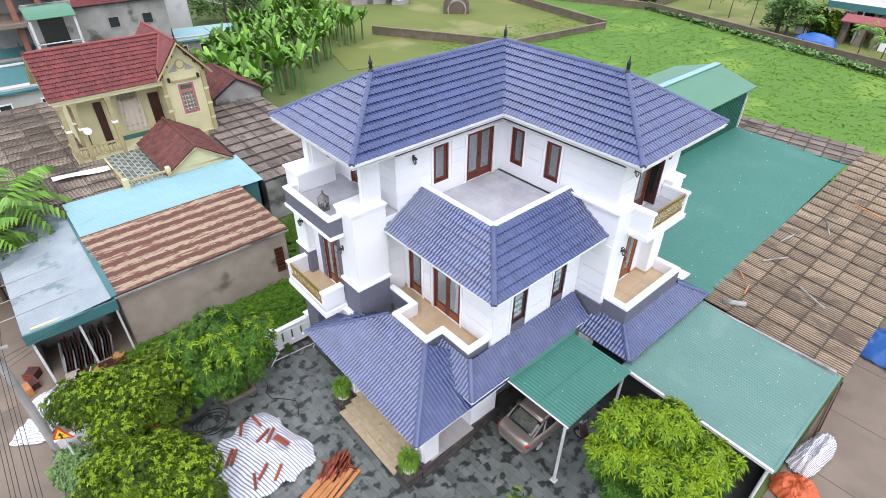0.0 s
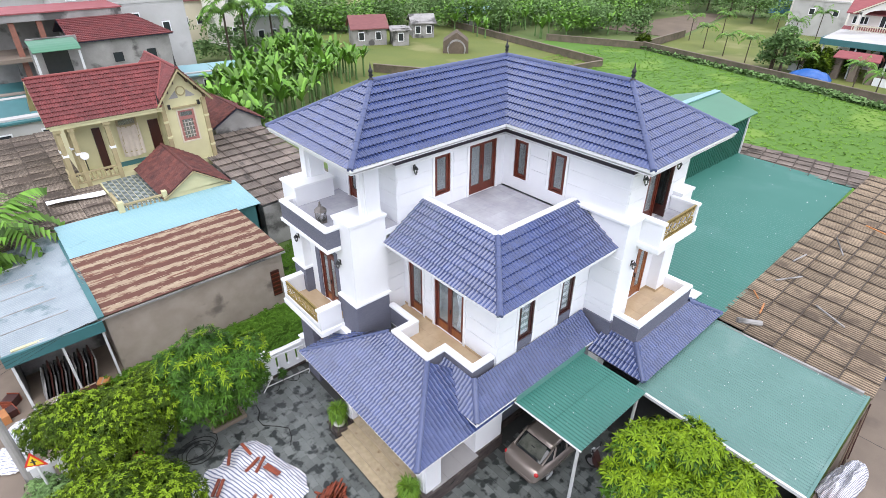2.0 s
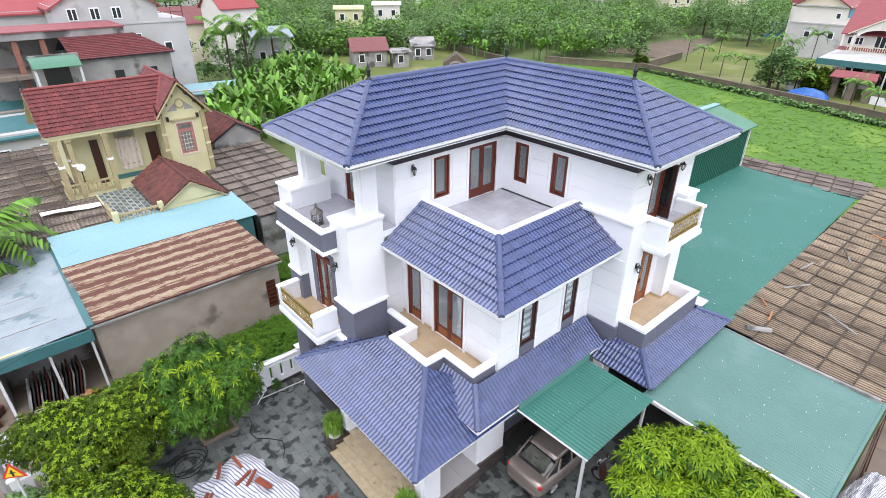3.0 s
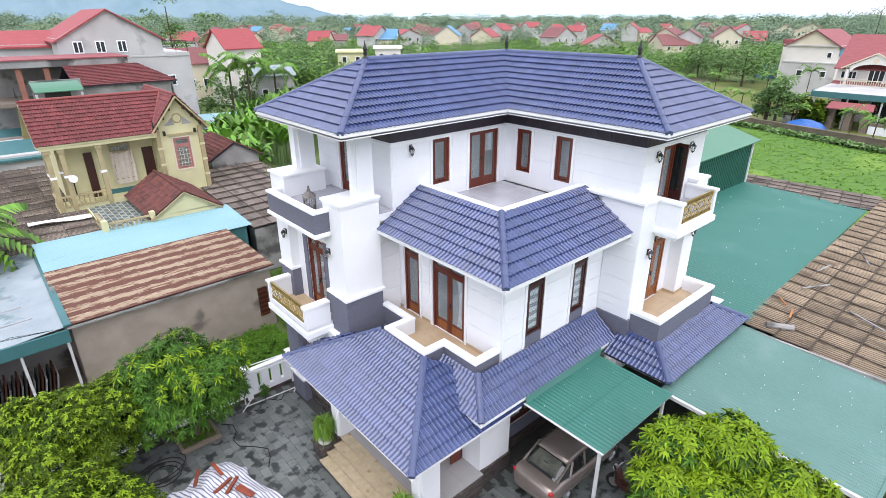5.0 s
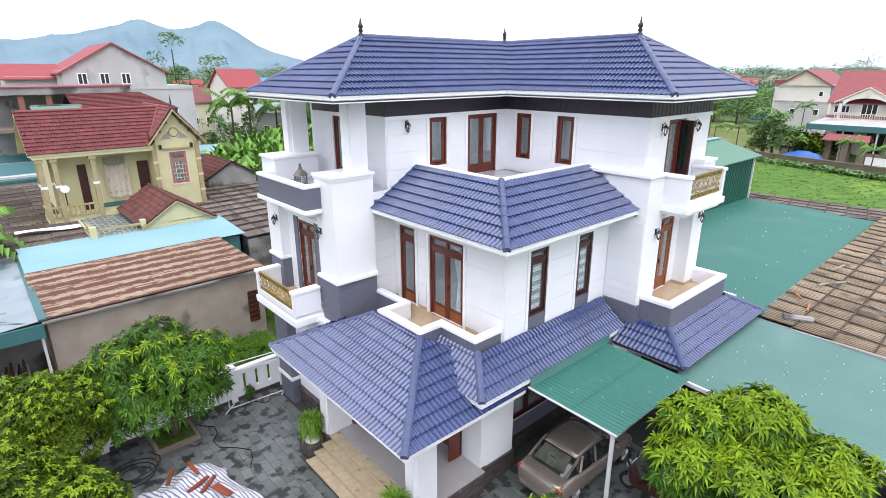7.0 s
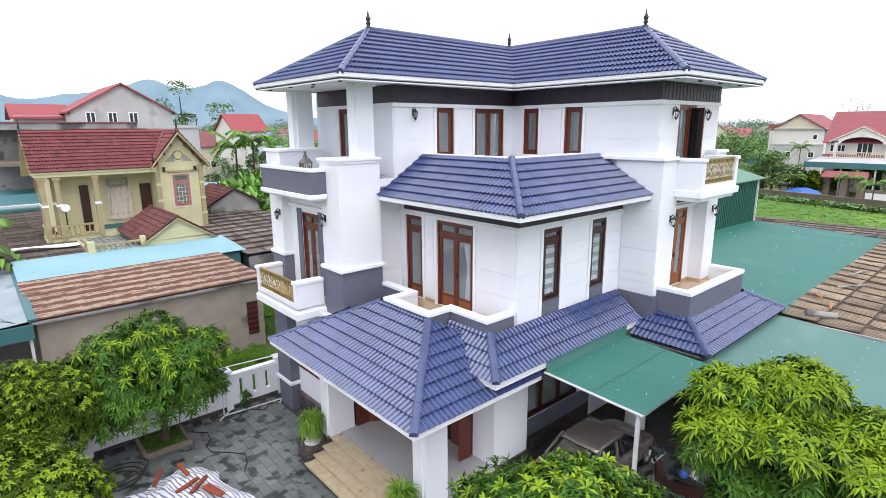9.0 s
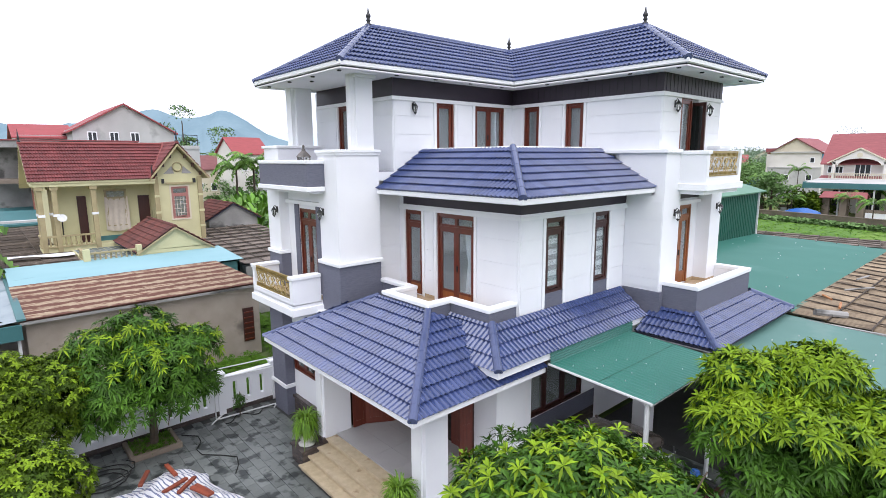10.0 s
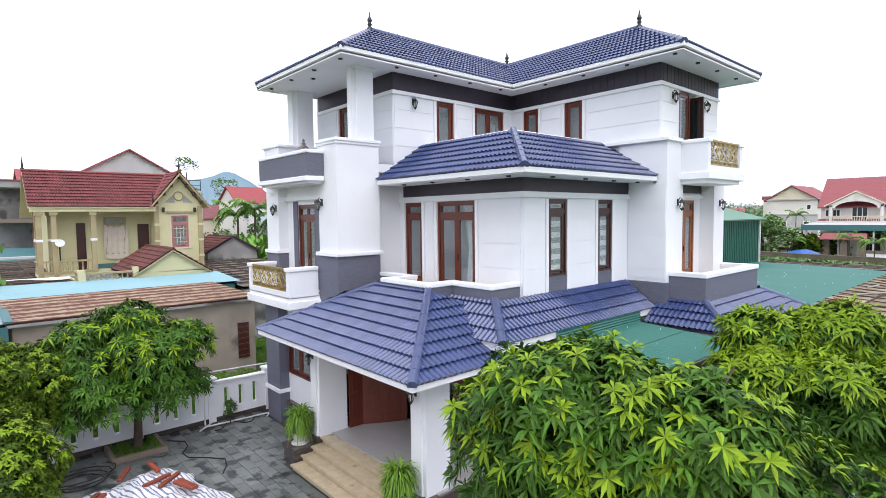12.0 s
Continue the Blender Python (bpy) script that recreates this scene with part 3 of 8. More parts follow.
for y0, y1 in ((11.92, 12.5), (8.0, 8.64)):
    part("pedestal", boxes((5.66, y0, 0, 6.22, y1, 0.40)), MARBLE_D, villa)
    part("pedestal_cap", boxes((5.62, y0 - 0.03, 0.40, 6.24, y1 + 0.03, 0.44)), MARBLE_D, villa)
# entrance: folded leaves
for (xa, ya), (xb, yb) in (((7.08, 11.86), (7.45, 11.84)), ((7.45, 11.84), (7.92, 11.55)), ((7.92, 11.55), (8.42, 11.3)), ((8.42, 8.84), (8.05, 8.86)), ((8.48, 9.6), (8.48, 8.9))):
    bm = bmesh.new()
    band(bm, [(xa, ya), (xb, yb)], -0.02, 0.02, F1 + 0.01, 2.72)
    leaf = part("door_leaf", bm, WOOD, villa, "red varnished folding door leaf")
    a, b = Vector((xa, ya)), Vector((xb, yb))
    p, q = a.lerp(b, 0.2), a.lerp(b, 0.8)
    for z0, z1 in ((0.75, 1.35), (1.45, 2.6)):
        bm = bmesh.new()
        band(bm, [tuple(p), tuple(q)], -0.028, 0.028, z0, z1)
        part("raised_panel", bm, WOOD, leaf, bevel=0.006)
bm = fbox(X(8.5), (8.85, 8.95, -0.2, 0.02, F1, 2.9), (11.65, 11.75, -0.2, 0.02, F1, 2.9), (8.95, 11.65, -0.2, 0.02, 2.78, 2.9))
part("door_frame", bm, WOOD_D, villa)
part("inner_partition", boxes((10.6, 8.7, F1, 10.7, 15.8, 3.4)), ROOM, villa)

# storey slabs
part("slab", boxes((8.4, 8.3, 3.45, 13.5, 12.4, 3.72), (7.4, 12.4, 3.45, 17.0, 15.95, 3.72), (13.6, 7.3, 3.45, 17.0, 12.4, 3.72)), WHITE, villa)
part("slab", boxes((10.1, 9.2, 6.85, 13.6, 12.4, 7.1), (8.95, 12.4, 6.85, 17.0, 15.95, 7.1), (13.7, 7.35, 6.85, 17.0, 12.4, 7.1)), WHITE, villa)

# second storey walls
D2A, D2 = (11.52, 12.24, F2, 6.1), (9.56, 10.92, F2, 6.1)
bm = bmesh.new()
wall(bm, X(9.2), 8.14, 12.5, 3.4, 6.6, 0.2, [D2A, D2])
part("wall", bm, WHITE, villa)
W2A, W2B = (10.06, 10.76, 4.33, 6.1), (12.04, 12.70, 4.3, 6.1)
bm = bmesh.new()
wall(bm, Y(8.14), 9.4, 13.55, 3.4, 6.6, 0.2, [W2A, W2B])
part("wall", bm, WHITE, villa)
part("wall", boxes((8.38, 12.5, 3.4, 9.4, 12.7, 7.1)), WHITE, villa)
DR = (14.95, 16.05, F2, 6.1)
bm = bmesh.new()
wall(bm, Y(7.5), 14.4, 17.1, 3.3, 6.75, 0.2, [DR])
part("wall", bm, WHITE, villa)
for r in ((13.5, 7.08, 3.3, 14.4, 8.4, 7.6), (13.5, 8.4, 3.3, 13.7, 12.4, 7.15), (16.42, 7.1, 3.3, 17.12, 7.5, 6.75), (16.9, 7.7, 3.3, 17.1, 16.1, 9.5), (7.3, 16.12, 3.4, 17.1, 16.3, 6.8), (8.89, 16.3, 6.8, 17.1, 16.42, 9.5)):
    part("wall", boxes(r), WHITE, villa)
DL = (13.72, 14.72, F2 - 0.05, 6.1)
bm = bmesh.new()
wall(bm, X(7.3), 13.2, 15.9, 3.4, 6.7, 0.2, [DL])
part("wall", bm, WHITE, villa)
F9, F814 = X(9.2), Y(8.14)
window(villa, "door", F9, *D2A, leaves=1, transom=0.26, kick=0.34, kick_mat=WOOD_L, label="tall red wooden glazed side door")
window(villa, "door", F9, *D2, leaves=2, transom=0.26, kick=0.34, kick_mat=WOOD_L, curtain="curtain", label="red wooden double door with glass")
window(villa, "window", F814, *W2A, wood=WOOD_D, transom=0.2, curtain="blind", depth=0.08, label="dark wooden window with a zebra blind")
window(villa, "window", F814, *W2B, wood=WOOD_D, transom=0.2, curtain="blind", depth=0.08, label="dark wooden window with a zebra blind")
window(villa, "door", Y(7.5), *DR, wood=WOOD_L, leaves=2, transom=0.26, kick=0.34, kick_mat=WOOD_L, label="orange-varnished wooden double door with glass")
window(villa, "door", X(7.3), *DL, leaves=2, transom=0.26, kick=0.34, kick_mat=WOOD_L, label="red wooden double door with glass")
part("stone_jamb", fbox(X(7.3), (DL[0] - 0.26, DL[0], 0, 0.03, F2, 6.2), (DL[1], DL[1] + 0.26, 0, 0.03, F2, 6.2)), GREY_STONE, villa)
for h in (D2A, D2):
    trim(villa, F9, *h)
for h in (W2A, W2B):
    trim(villa, F814, h[0], h[1], 3.6, h[3])
    part("spandrel_panel", fbox(F814, (h[0], h[1], 0, 0.015, h[2] - 0.36, h[2] - 0.02)), GREY_STONE, villa, "grey split-stone panel below the window")
    part("window_sill", fbox(F814, (h[0], h[1], 0, 0.03, h[2] - 0.02, h[2] + 0.005)), GREY_STONE, villa)
ZS = [3.95, 4.55, 5.1, 5.65, 6.12]
panels(villa, F9, [(8.2, 9.42), (11.06, 11.40)], ZS)
panels(villa, F814, [(9.22, 9.95), (10.87, 11.93), (12.81, 13.46)], ZS)
panels(villa, Y(12.5), [(8.44, 9.18)], ZS)
panels(villa, X(13.5), [(7.1, 8.12)], [4.05, 4.3, 4.55, 5.2, 5.85, 6.35])
part("wall_foot", fbox(F814, (9.2, 13.5, 0, 0.05, 3.55, 3.63)), WHITE_TRIM, villa)
# skirtings and balcony floors
for n, x0, y0, x1, y1, z, m in (("floor_tile", 8.3, 8.3, 9.2, 11.1, F2, FLOOR_B), ("floor_tile", 8.4, 11.1, 9.2, 12.45, F2, FLOOR_B), ("floor_tile", 7.7, 9.45, 8.3, 11.05, F2, FLOOR_B), ("floor_tile", 13.78, 6.3, 17.0, 7.5, F2, FLOOR_B), ("floor_tile", 6.35, 13.3, 7.3, 15.7, F2 - 0.05, FLOOR_B), ("floor_tile", 10.1, 9.2, 13.6, 12.3, F3, FLOOR_G), ("floor_tile", 6.7, 12.95, 8.9, 15.8, F3, FLOOR_G), ("floor_tile", 8.42, 12.32, 8.9, 12.95, F3, FLOOR_G), ("floor_tile", 14.4, 6.5, 16.4, 7.3, F3, FLOOR_G)):
    nx, ny = max(1, round((x1 - x0) / 0.5)), max(1, round((y1 - y0) / 0.5))
    for i in range(nx):
        for j in range(ny):
            dx, dy = (x1 - x0) / nx, (y1 - y0) / ny
            part(n, boxes((x0 + i * dx, y0 + j * dy, z - 0.03, x0 + (i + 1) * dx - 0.003, y0 + (j + 1) * dy - 0.003, z)), m, villa)
for r in ((8.4, 8.22, 3.55, 9.2, 12.45, F2 - 0.03), (7.62, 9.42, 3.55, 8.397, 11.1, F2 - 0.03), (13.75, 6.25, 3.3, 17.0, 7.5, F2 - 0.03)):
    part("balcony_slab", boxes(r), WHITE, villa)
part("skirting", fbox(F9, (8.2, 9.46, 0.012, 0.024, F2, F2 + 0.09), (11.02, 11.42, 0.012, 0.024, F2, F2 + 0.09), (12.34, 12.5, 0.012, 0.024, F2, F2 + 0.09)), FLOOR_B, villa)
part("skirting", fbox(Y(7.5), (14.45, 14.95, 0, 0.012, F2, F2 + 0.09), (16.05, 16.42, 0, 0.012, F2, F2 + 0.09)) , FLOOR_B, villa)
part("skirting", boxes((16.405, 7.1, F2, 16.42, 7.5, F2 + 0.09), (16.42, 7.085, F2, 17.0, 7.1, F2 + 0.09)), FLOOR_B, villa)


def parapet(pts, z0, zt, inner, outer_mat, base=None, thick=0.16, cope=0.10, over=0.03):
    """A parapet along pts, its outer face on the line, with a white coping; inner is +1 when the inside lies on the left."""
    bm = bmesh.new()
    band(bm, pts, inner * thick, 0, z0, zt - cope)
    ob = part("parapet", bm, outer_mat, villa)
    bm = bmesh.new()
    band(bm, pts, inner * (thick + over), -inner * over, zt - cope, zt)
    part("coping", bm, WHITE_TRIM, villa, bevel=0.015)
    bm = bmesh.new()
    band(bm, pts, inner * (thick + 0.012), inner * (thick + 0.002), z0, zt - cope)
    part("inner_plaster", bm, WHITE, villa)
    return ob


# front balcony zigzag
parapet([(8.14, 12.3), (8.36, 12.3), (8.36, 11.12), (7.6, 11.12), (7.6, 9.4), (8.28, 9.4), (8.28, 8.2), (9.17, 8.2)][1:], 3.55, 4.3, 1, GREY_STONE)
# right balcony
parapet([(13.68, 7.08), (13.68, 6.16), (17.14, 6.16), (17.14, 7.1)], 3.3, 4.26, 1, GREY_STONE, cope=0.12)
part("stone_base", boxes((13.44, 7.02, 3.2, 13.6, 8.1, 3.98)), GREY_STONE, villa)
bm = bmesh.new()
band(bm, [(13.66, 7.12), (13.66, 6.14), (17.16, 6.14)], 0.02, -0.03, 3.5, 3.56)
part("base_moulding", bm, GREY_STONE, villa)


def scroll_rail(F, s0, s1, z0, z1):
    """A cast balustrade of gold scrollwork between two bars, with a beaded edge."""
    root = part("balustrade", fbox(F, (s0, s1, -0.05, 0.0, z1 - 0.045, z1), (s0, s1, -0.04, -0.01, z0, z0 + 0.03), (s0, s1, -0.035, -0.015, z1 - 0.15, z1 - 0.13), (s0, s1, -0.035, -0.015, z0 + 0.10, z0 + 0.115)), GOLD, villa, "gold cast scrollwork balustrade")
    n = max(3, round((s1 - s0) / 0.3))
    w = (s1 - s0) / n
    h = z1 - z0
    for i in range(n):
        c, zc = s0 + (i + 0.5) * w, z0 + h * 0.49
        sg = 1 if i % 2 else -1
        for k, (rc, rz, turn) in enumerate(((0.0, 0.10, 1.0), (0.0, -0.10, -1.0))):
            pts = []
            for j in range(15):
                a = j / 14 * 2.6 * math.pi * turn * sg + (0 if k else math.pi)
                rr = w * 0.42 * (1 - j / 18)
                pts.append(F.at(c + rr * math.cos(a), -0.025, zc + rz * h * 1.4 + rr * 0.75 * math.sin(a)))
            part("scroll", tubes(pts, 0.015, 4), GOLD, root)
        part("scroll", tubes([F.at(c - w / 2, -0.025, z0 + 0.1), F.at(c - w * 0.1, -0.025, zc), F.at(c + w / 2, -0.025, z1 - 0.14)][:: 1], 0.013, 4), GOLD, root)
    bm = bmesh.new()
    k = max(6, round((s1 - s0) / 0.085))
    for i in range(k):
        s = s0 + (i + 0.5) * (s1 - s0) / k
        F.box(bm, s - 0.018, s + 0.018, -0.035, -0.015, z1 - 0.125, z1 - 0.05)
        F.box(bm, s - 0.018, s + 0.018, -0.035, -0.015, z0 + 0.035, z0 + 0.095)
    tagged(part("bead_row", bm, GOLD, root), kind="stuff")


# left balcony, second storey
part("balcony_box", boxes((6.25, 13.22, 3.62, 7.3, 15.78, F2 - 0.08)), WHITE, villa)
part("balcony_apron", boxes((6.2, 13.17, 3.42, 7.3, 15.83, 3.62)), WHITE_TRIM, villa, bevel=0.012)
part("parapet", boxes((6.25, 13.22, 3.7, 7.06, 13.4, 4.38)), WHITE, villa)
part("parapet", boxes((6.25, 15.62, 3.7, 7.3, 15.78, 4.38)), WHITE, villa)
part("parapet", boxes((6.25, 13.4, 3.7, 6.4, 15.62, 3.86)), WHITE, villa)
part("coping", boxes((6.21, 13.18, 4.38, 7.06, 13.44, 4.48)), WHITE_TRIM, villa, bevel=0.015)
part("coping", boxes((6.21, 15.58, 4.38, 7.3, 15.82, 4.48)), WHITE_TRIM, villa, bevel=0.015)
scroll_rail(X(6.27), 13.4, 15.62, 3.86, 4.46)
# tower and rear pier
part("tower", boxes((7.12, 12.28, 4.8, 8.38, 13.2, 7.62)), WHITE, villa)
part("tower_base", boxes((7.1, 12.26, 2.6, 8.36, 13.22, 4.78)), GREY_STONE, villa, "grey split-stone base of the stair tower")
part("tower_band", boxes((7.03, 12.19, 4.76, 8.42, 13.28, 4.86)), WHITE_TRIM, villa, bevel=0.015)
part("tower_cap", boxes((7.06, 12.22, 7.62, 8.42, 13.24, 7.7)), WHITE_TRIM, villa, bevel=0.01)
part("tower_cap", boxes((7.09, 12.25, 7.56, 8.40, 13.22, 7.62)), WHITE_TRIM, villa)
part("rear_pier", boxes((7.02, 15.4, 4.8, 7.6, 16.2, 6.7)), WHITE, villa)
part("rear_pier_base", boxes((7.0, 15.4, 0, 7.6, 16.22, 4.78)), GREY_STONE, villa)
part("rear_pier_band", boxes((6.95, 15.36, 4.72, 7.65, 16.26, 4.82)), WHITE_TRIM, villa, bevel=0.012)
# left balcony, third storey
for r in ((6.81, 13.05, 6.79, 8.9, 15.6, F3 - 0.03), (7.2, 12.6, 6.9, 8.37, 12.95, F3 - 0.04), (8.38, 12.32, 6.9, 8.95, 12.95, F3 - 0.03)):
    part("balcony_slab", boxes(r), WHITE, villa)
parapet([(7.12, 12.88), (6.64, 12.88), (6.64, 15.76), (7.1, 15.76)], 6.78, 7.44, -1, GREY_STONE, cope=0.09)
part("balcony_edge", boxes((6.59, 12.83, 6.66, 7.1, 15.82, 6.78)), WHITE_TRIM, villa, bevel=0.012)
part("balcony_soffit", boxes((6.7, 12.95, 6.6, 7.3, 15.75, 6.66)), WHITE, villa)
part("door_hood", boxes((7.2, 13.2, 6.22, 7.3, 15.4, 6.32)), WHITE_TRIM, villa)
part("rear_pier_top", boxes((7.08, 15.44, 6.7, 8.5, 16.38, 7.78)), WHITE, villa)
part("rear_pier_cap", boxes((7.03, 15.38, 7.78, 8.55, 16.45, 7.86)), WHITE_TRIM, villa, bevel=0.012)
part("column", boxes((7.68, 12.44, 7.7, 7.81, 12.62, 9.55), (7.8, 12.36, 7.7, 8.3, 12.7, 9.55)), WHITE, villa)
part("column_head", boxes((7.75, 12.3, 9.47, 8.36, 12.76, 9.55)), WHITE_TRIM, villa)
part("column", boxes((7.78, 15.88, 7.8, 7.92, 16.2, 9.56), (7.9, 15.8, 7.8, 8.42, 16.3, 9.56)), WHITE, villa)

# third storey walls
W1, D3 = (10.38, 11.06, 7.6, 9.0), (11.9, 13.2, F3, 9.0)
F123, F136 = Y(12.3), X(13.6)
bm = bmesh.new()
wall(bm, F123, 8.89, 13.8, 7.0, 9.56, 0.2, [W1, D3])
part("wall", bm, WHITE, villa)
W2, W3 = (11.2, 11.8, 7.6, 9.0), (9.62, 10.24, 7.6, 9.0)
bm = bmesh.new()
wall(bm, F136, 7.5, 12.3, 7.0, 9.56, 0.2, [W2, W3])
part("wall", bm, WHITE, villa)
D3R = (14.62, 15.62, F3, 9.0)
bm = bmesh.new()
wall(bm, Y(7.32), 13.6, 17.1, 6.9, 9.56, 0.2, [D3R])
part("wall", bm, WHITE, villa)
D3L = (14.4, 15.05, F3, 9.0)
bm = bmesh.new()
wall(bm, X(8.89), 12.5, 16.3, 6.9, 9.56, 0.2, [D3L])
part("wall", bm, WHITE, villa)
window(villa, "window", F123, *W1, label="red wooden window")
window(villa, "door", F123, *D3, leaves=2, kick=0.3, kick_mat=WOOD, label="red wooden double door with glass")
window(villa, "window", F136, *W2, label="red wooden window")
window(villa, "window", F136, *W3, label="red wooden window")
window(villa, "door", Y(7.32), 14.62, 15.3, F3, 9.0, kick=0.3, label="red wooden balcony door, one leaf standing open")
part("open_leaf", boxes((15.55, 7.08, F3 + 0.02, 15.61, 7.6, 8.92)), WOOD_D, villa, "dark wooden door leaf standing open")
part("open_leaf_panel", boxes((15.54, 7.16, F3 + 0.4, 15.62, 7.5, 8.82)), CAR_GLASS, villa)
window(villa, "door", X(8.89), *D3L, kick=0.3, label="red wooden door with glass")
for F, h in ((F123, W1), (F123, D3), (F136, W2), (F136, W3), (X(8.89), D3L)):
    trim(villa, F, *h)
ZT = [7.2, 7.62, 8.1, 8.58, 9.02]
panels(villa, F123, [(8.92, 10.26), (11.18, 11.78)], ZT)
panels(villa, F136, [(7.34, 9.5), (10.36, 11.08)], ZT[1:])
panels(villa, X(8.89), [(12.32, 14.26), (15.2, 16.2)], ZT)
panels(villa, Y(7.32), [(13.62, 14.5), (16.1, 17.0)], ZT[1:])
part("wall_ledge", boxes((13.4, 7.0, 7.56, 13.6, 9.1, 7.66), (13.6, 7.0, 7.56, 14.22, 7.3, 7.66)), WHITE_TRIM, villa, bevel=0.015)
for z0, z1, o in ((8.99, 9.05, 0.07), (9.05, 9.09, 0.04)):
    bm = bmesh.new()
    band(bm, [(8.89, 16.3), (8.89, 12.3), (13.6, 12.3), (13.6, 7.32), (17.1, 7.32)], 0, -o, z0, z1)
    part("cornice", bm, WHITE_TRIM, villa)
bm = bmesh.new()
band(bm, [(8.89, 16.3), (8.89, 12.3), (13.6, 12.3), (13.6, 7.32), (17.1, 7.32)], 0.02, -0.02, 9.09, 9.56)
part("dark_frieze", bm, DARK_BAND, villa, "dark aubergine cladding band under the eaves")
bm = bmesh.new()
for i in range(17):
    Y(7.32).box(bm, 13.7 + i * 0.2, 13.715 + i * 0.2, 0.02, 0.028, 9.10, 9.55)
for i in range(22):
    F136.box(bm, 7.5 + i * 0.22, 7.512 + i * 0.22, 0.02, 0.026, 9.10, 9.55)
part("cladding_joint", bm, BLACK, villa)
# second-storey frieze under the skirt roof
for z0, z1, o in ((6.12, 6.2, 0.07), (6.2, 6.25, 0.04)):
    bm = bmesh.new()
    band(bm, [(9.2, 12.45), (9.2, 8.14), (13.5, 8.14)], 0, -o, z0, z1)
    part("cornice", bm, WHITE_TRIM, villa)
bm = bmesh.new()
band(bm, [(9.2, 12.3), (9.2, 8.14), (13.5, 8.14)], 0.02, -0.02, 6.25, 6.56)
part("dark_frieze", bm, DARK_BAND, villa, "dark aubergine cladding band under the eaves")
# right balcony, third storey
part("balcony_slab", boxes((14.43, 6.51, 6.79, 16.31, 7.3, F3 - 0.03)), WHITE, villa)
part("balcony_apron", boxes((14.2, 6.34, 6.6, 16.55, 7.32, 6.78)), WHITE_TRIM, villa, bevel=0.012)
part("balcony_apron", boxes((14.3, 6.45, 6.5, 16.45, 7.32, 6.6)), WHITE_TRIM, villa)
part("parapet", boxes((14.26, 6.4, 6.78, 14.42, 7.3, 7.52)), WHITE, villa)
part("parapet", boxes((16.32, 6.4, 6.78, 16.48, 7.3, 7.52)), WHITE, villa)
part("parapet", boxes((14.42, 6.4, 6.78, 16.32, 6.5, 6.95)), WHITE, villa)
part("coping", boxes((14.22, 6.36, 7.52, 14.46, 7.3, 7.62)), WHITE_TRIM, villa, bevel=0.015)
part("coping", boxes((16.28, 6.36, 7.52, 16.52, 7.3, 7.62)), WHITE_TRIM, villa, bevel=0.015)
scroll_rail(Y(6.42), 14.46, 16.3, 6.96, 7.6)
part("rear_pier_top", boxes((16.4, 7.0, 6.7, 17.15, 7.5, 7.68)), WHITE, villa)
part("rear_pier_cap", boxes((16.36, 6.96, 7.68, 17.2, 7.55, 7.76)), WHITE_TRIM, villa)
part("dark_frieze", boxes((14.45, 7.46, 6.3, 16.4, 7.5, 6.55)), DARK_BAND, villa)
part("door_hood", boxes((14.4, 7.4, 6.15, 16.5, 7.5, 6.24)), WHITE_TRIM, villa)
# terrace parapet
parapet([(9.93, 12.28), (9.93, 9.05), (13.56, 9.05)], 7.0, 7.74, 1, WHITE, cope=0.09, thick=0.14)

# ---- villa roofs ----
EV, RG = 9.66, 11.12
e1, e2, e3, e4, e5, e6 = (6.93, 16.4, EV), (6.93, 11.62, EV), (12.87, 11.62, EV), (12.87, 6.42, EV), (17.72, 6.42, EV), (17.72, 16.4, EV)
r1, r2, r3 = (9.35, 14.0, RG), (15.3, 14.0, RG), (15.3, 8.85, RG)
EAVES = [e1[:2], e2[:2], e3[:2], e4[:2], e5[:2], e6[:2]]
bm = bmesh.new()
for f in ((e2, e3, r2, r1), (e3, e4, r3, r2), (e1, e2, r1), (e4, e5, r3), (e6, e1, r1, r2), (e5, e6, r2, r3)):
    slab(bm, f, 0.06)
main_roof = part("main_roof", bm, UNDER, villa, "blue glazed tile hip roof")
tiled_face(main_roof, (e2, e3, r2, r1), singles=False)
tiled_face(main_roof, (e3, e4, r3, r2), singles=False)
tiled_face(main_roof, (e1, e2, r1), singles=True)
tiled_face(main_roof, (e4, e5, r3), singles=True)
tiled_face(main_roof, (e6, e1, r1, r2), singles=False)
tiled_face(main_roof, (e5, e6, r2, r3), singles=False)


def raised(p, dz):
    return (p[0], p[1], p[2] + dz)


for p, q in ((e2, r1), (e1, r1), (e4, r3), (e5, r3), (e6, r2), (r1, r2), (r3, r2)):
    hip_caps(main_roof, raised(p, 0.045), raised(q, 0.03))
part("valley_gutter", tubes([raised(e3, 0.03), raised(r2, 0.03)], 0.03), RIDGE, main_roof)
for p in (r1, r2, r3):
    finial(villa, p[0], p[1], RG + 0.08)
bm = bmesh.new()
prism(bm, EAVES, 9.55, 9.58)
part("soffit", bm, WHITE, villa)
for o0, o1, z0, z1 in ((0.1, 0.0, 9.52, 9.6), (0.08, -0.035, 9.6, 9.695)):
    bm = bmesh.new()
    band(bm, EAVES, o0, o1, z0, z1, closed=True)
    part("fascia", bm, WHITE_TRIM, villa)
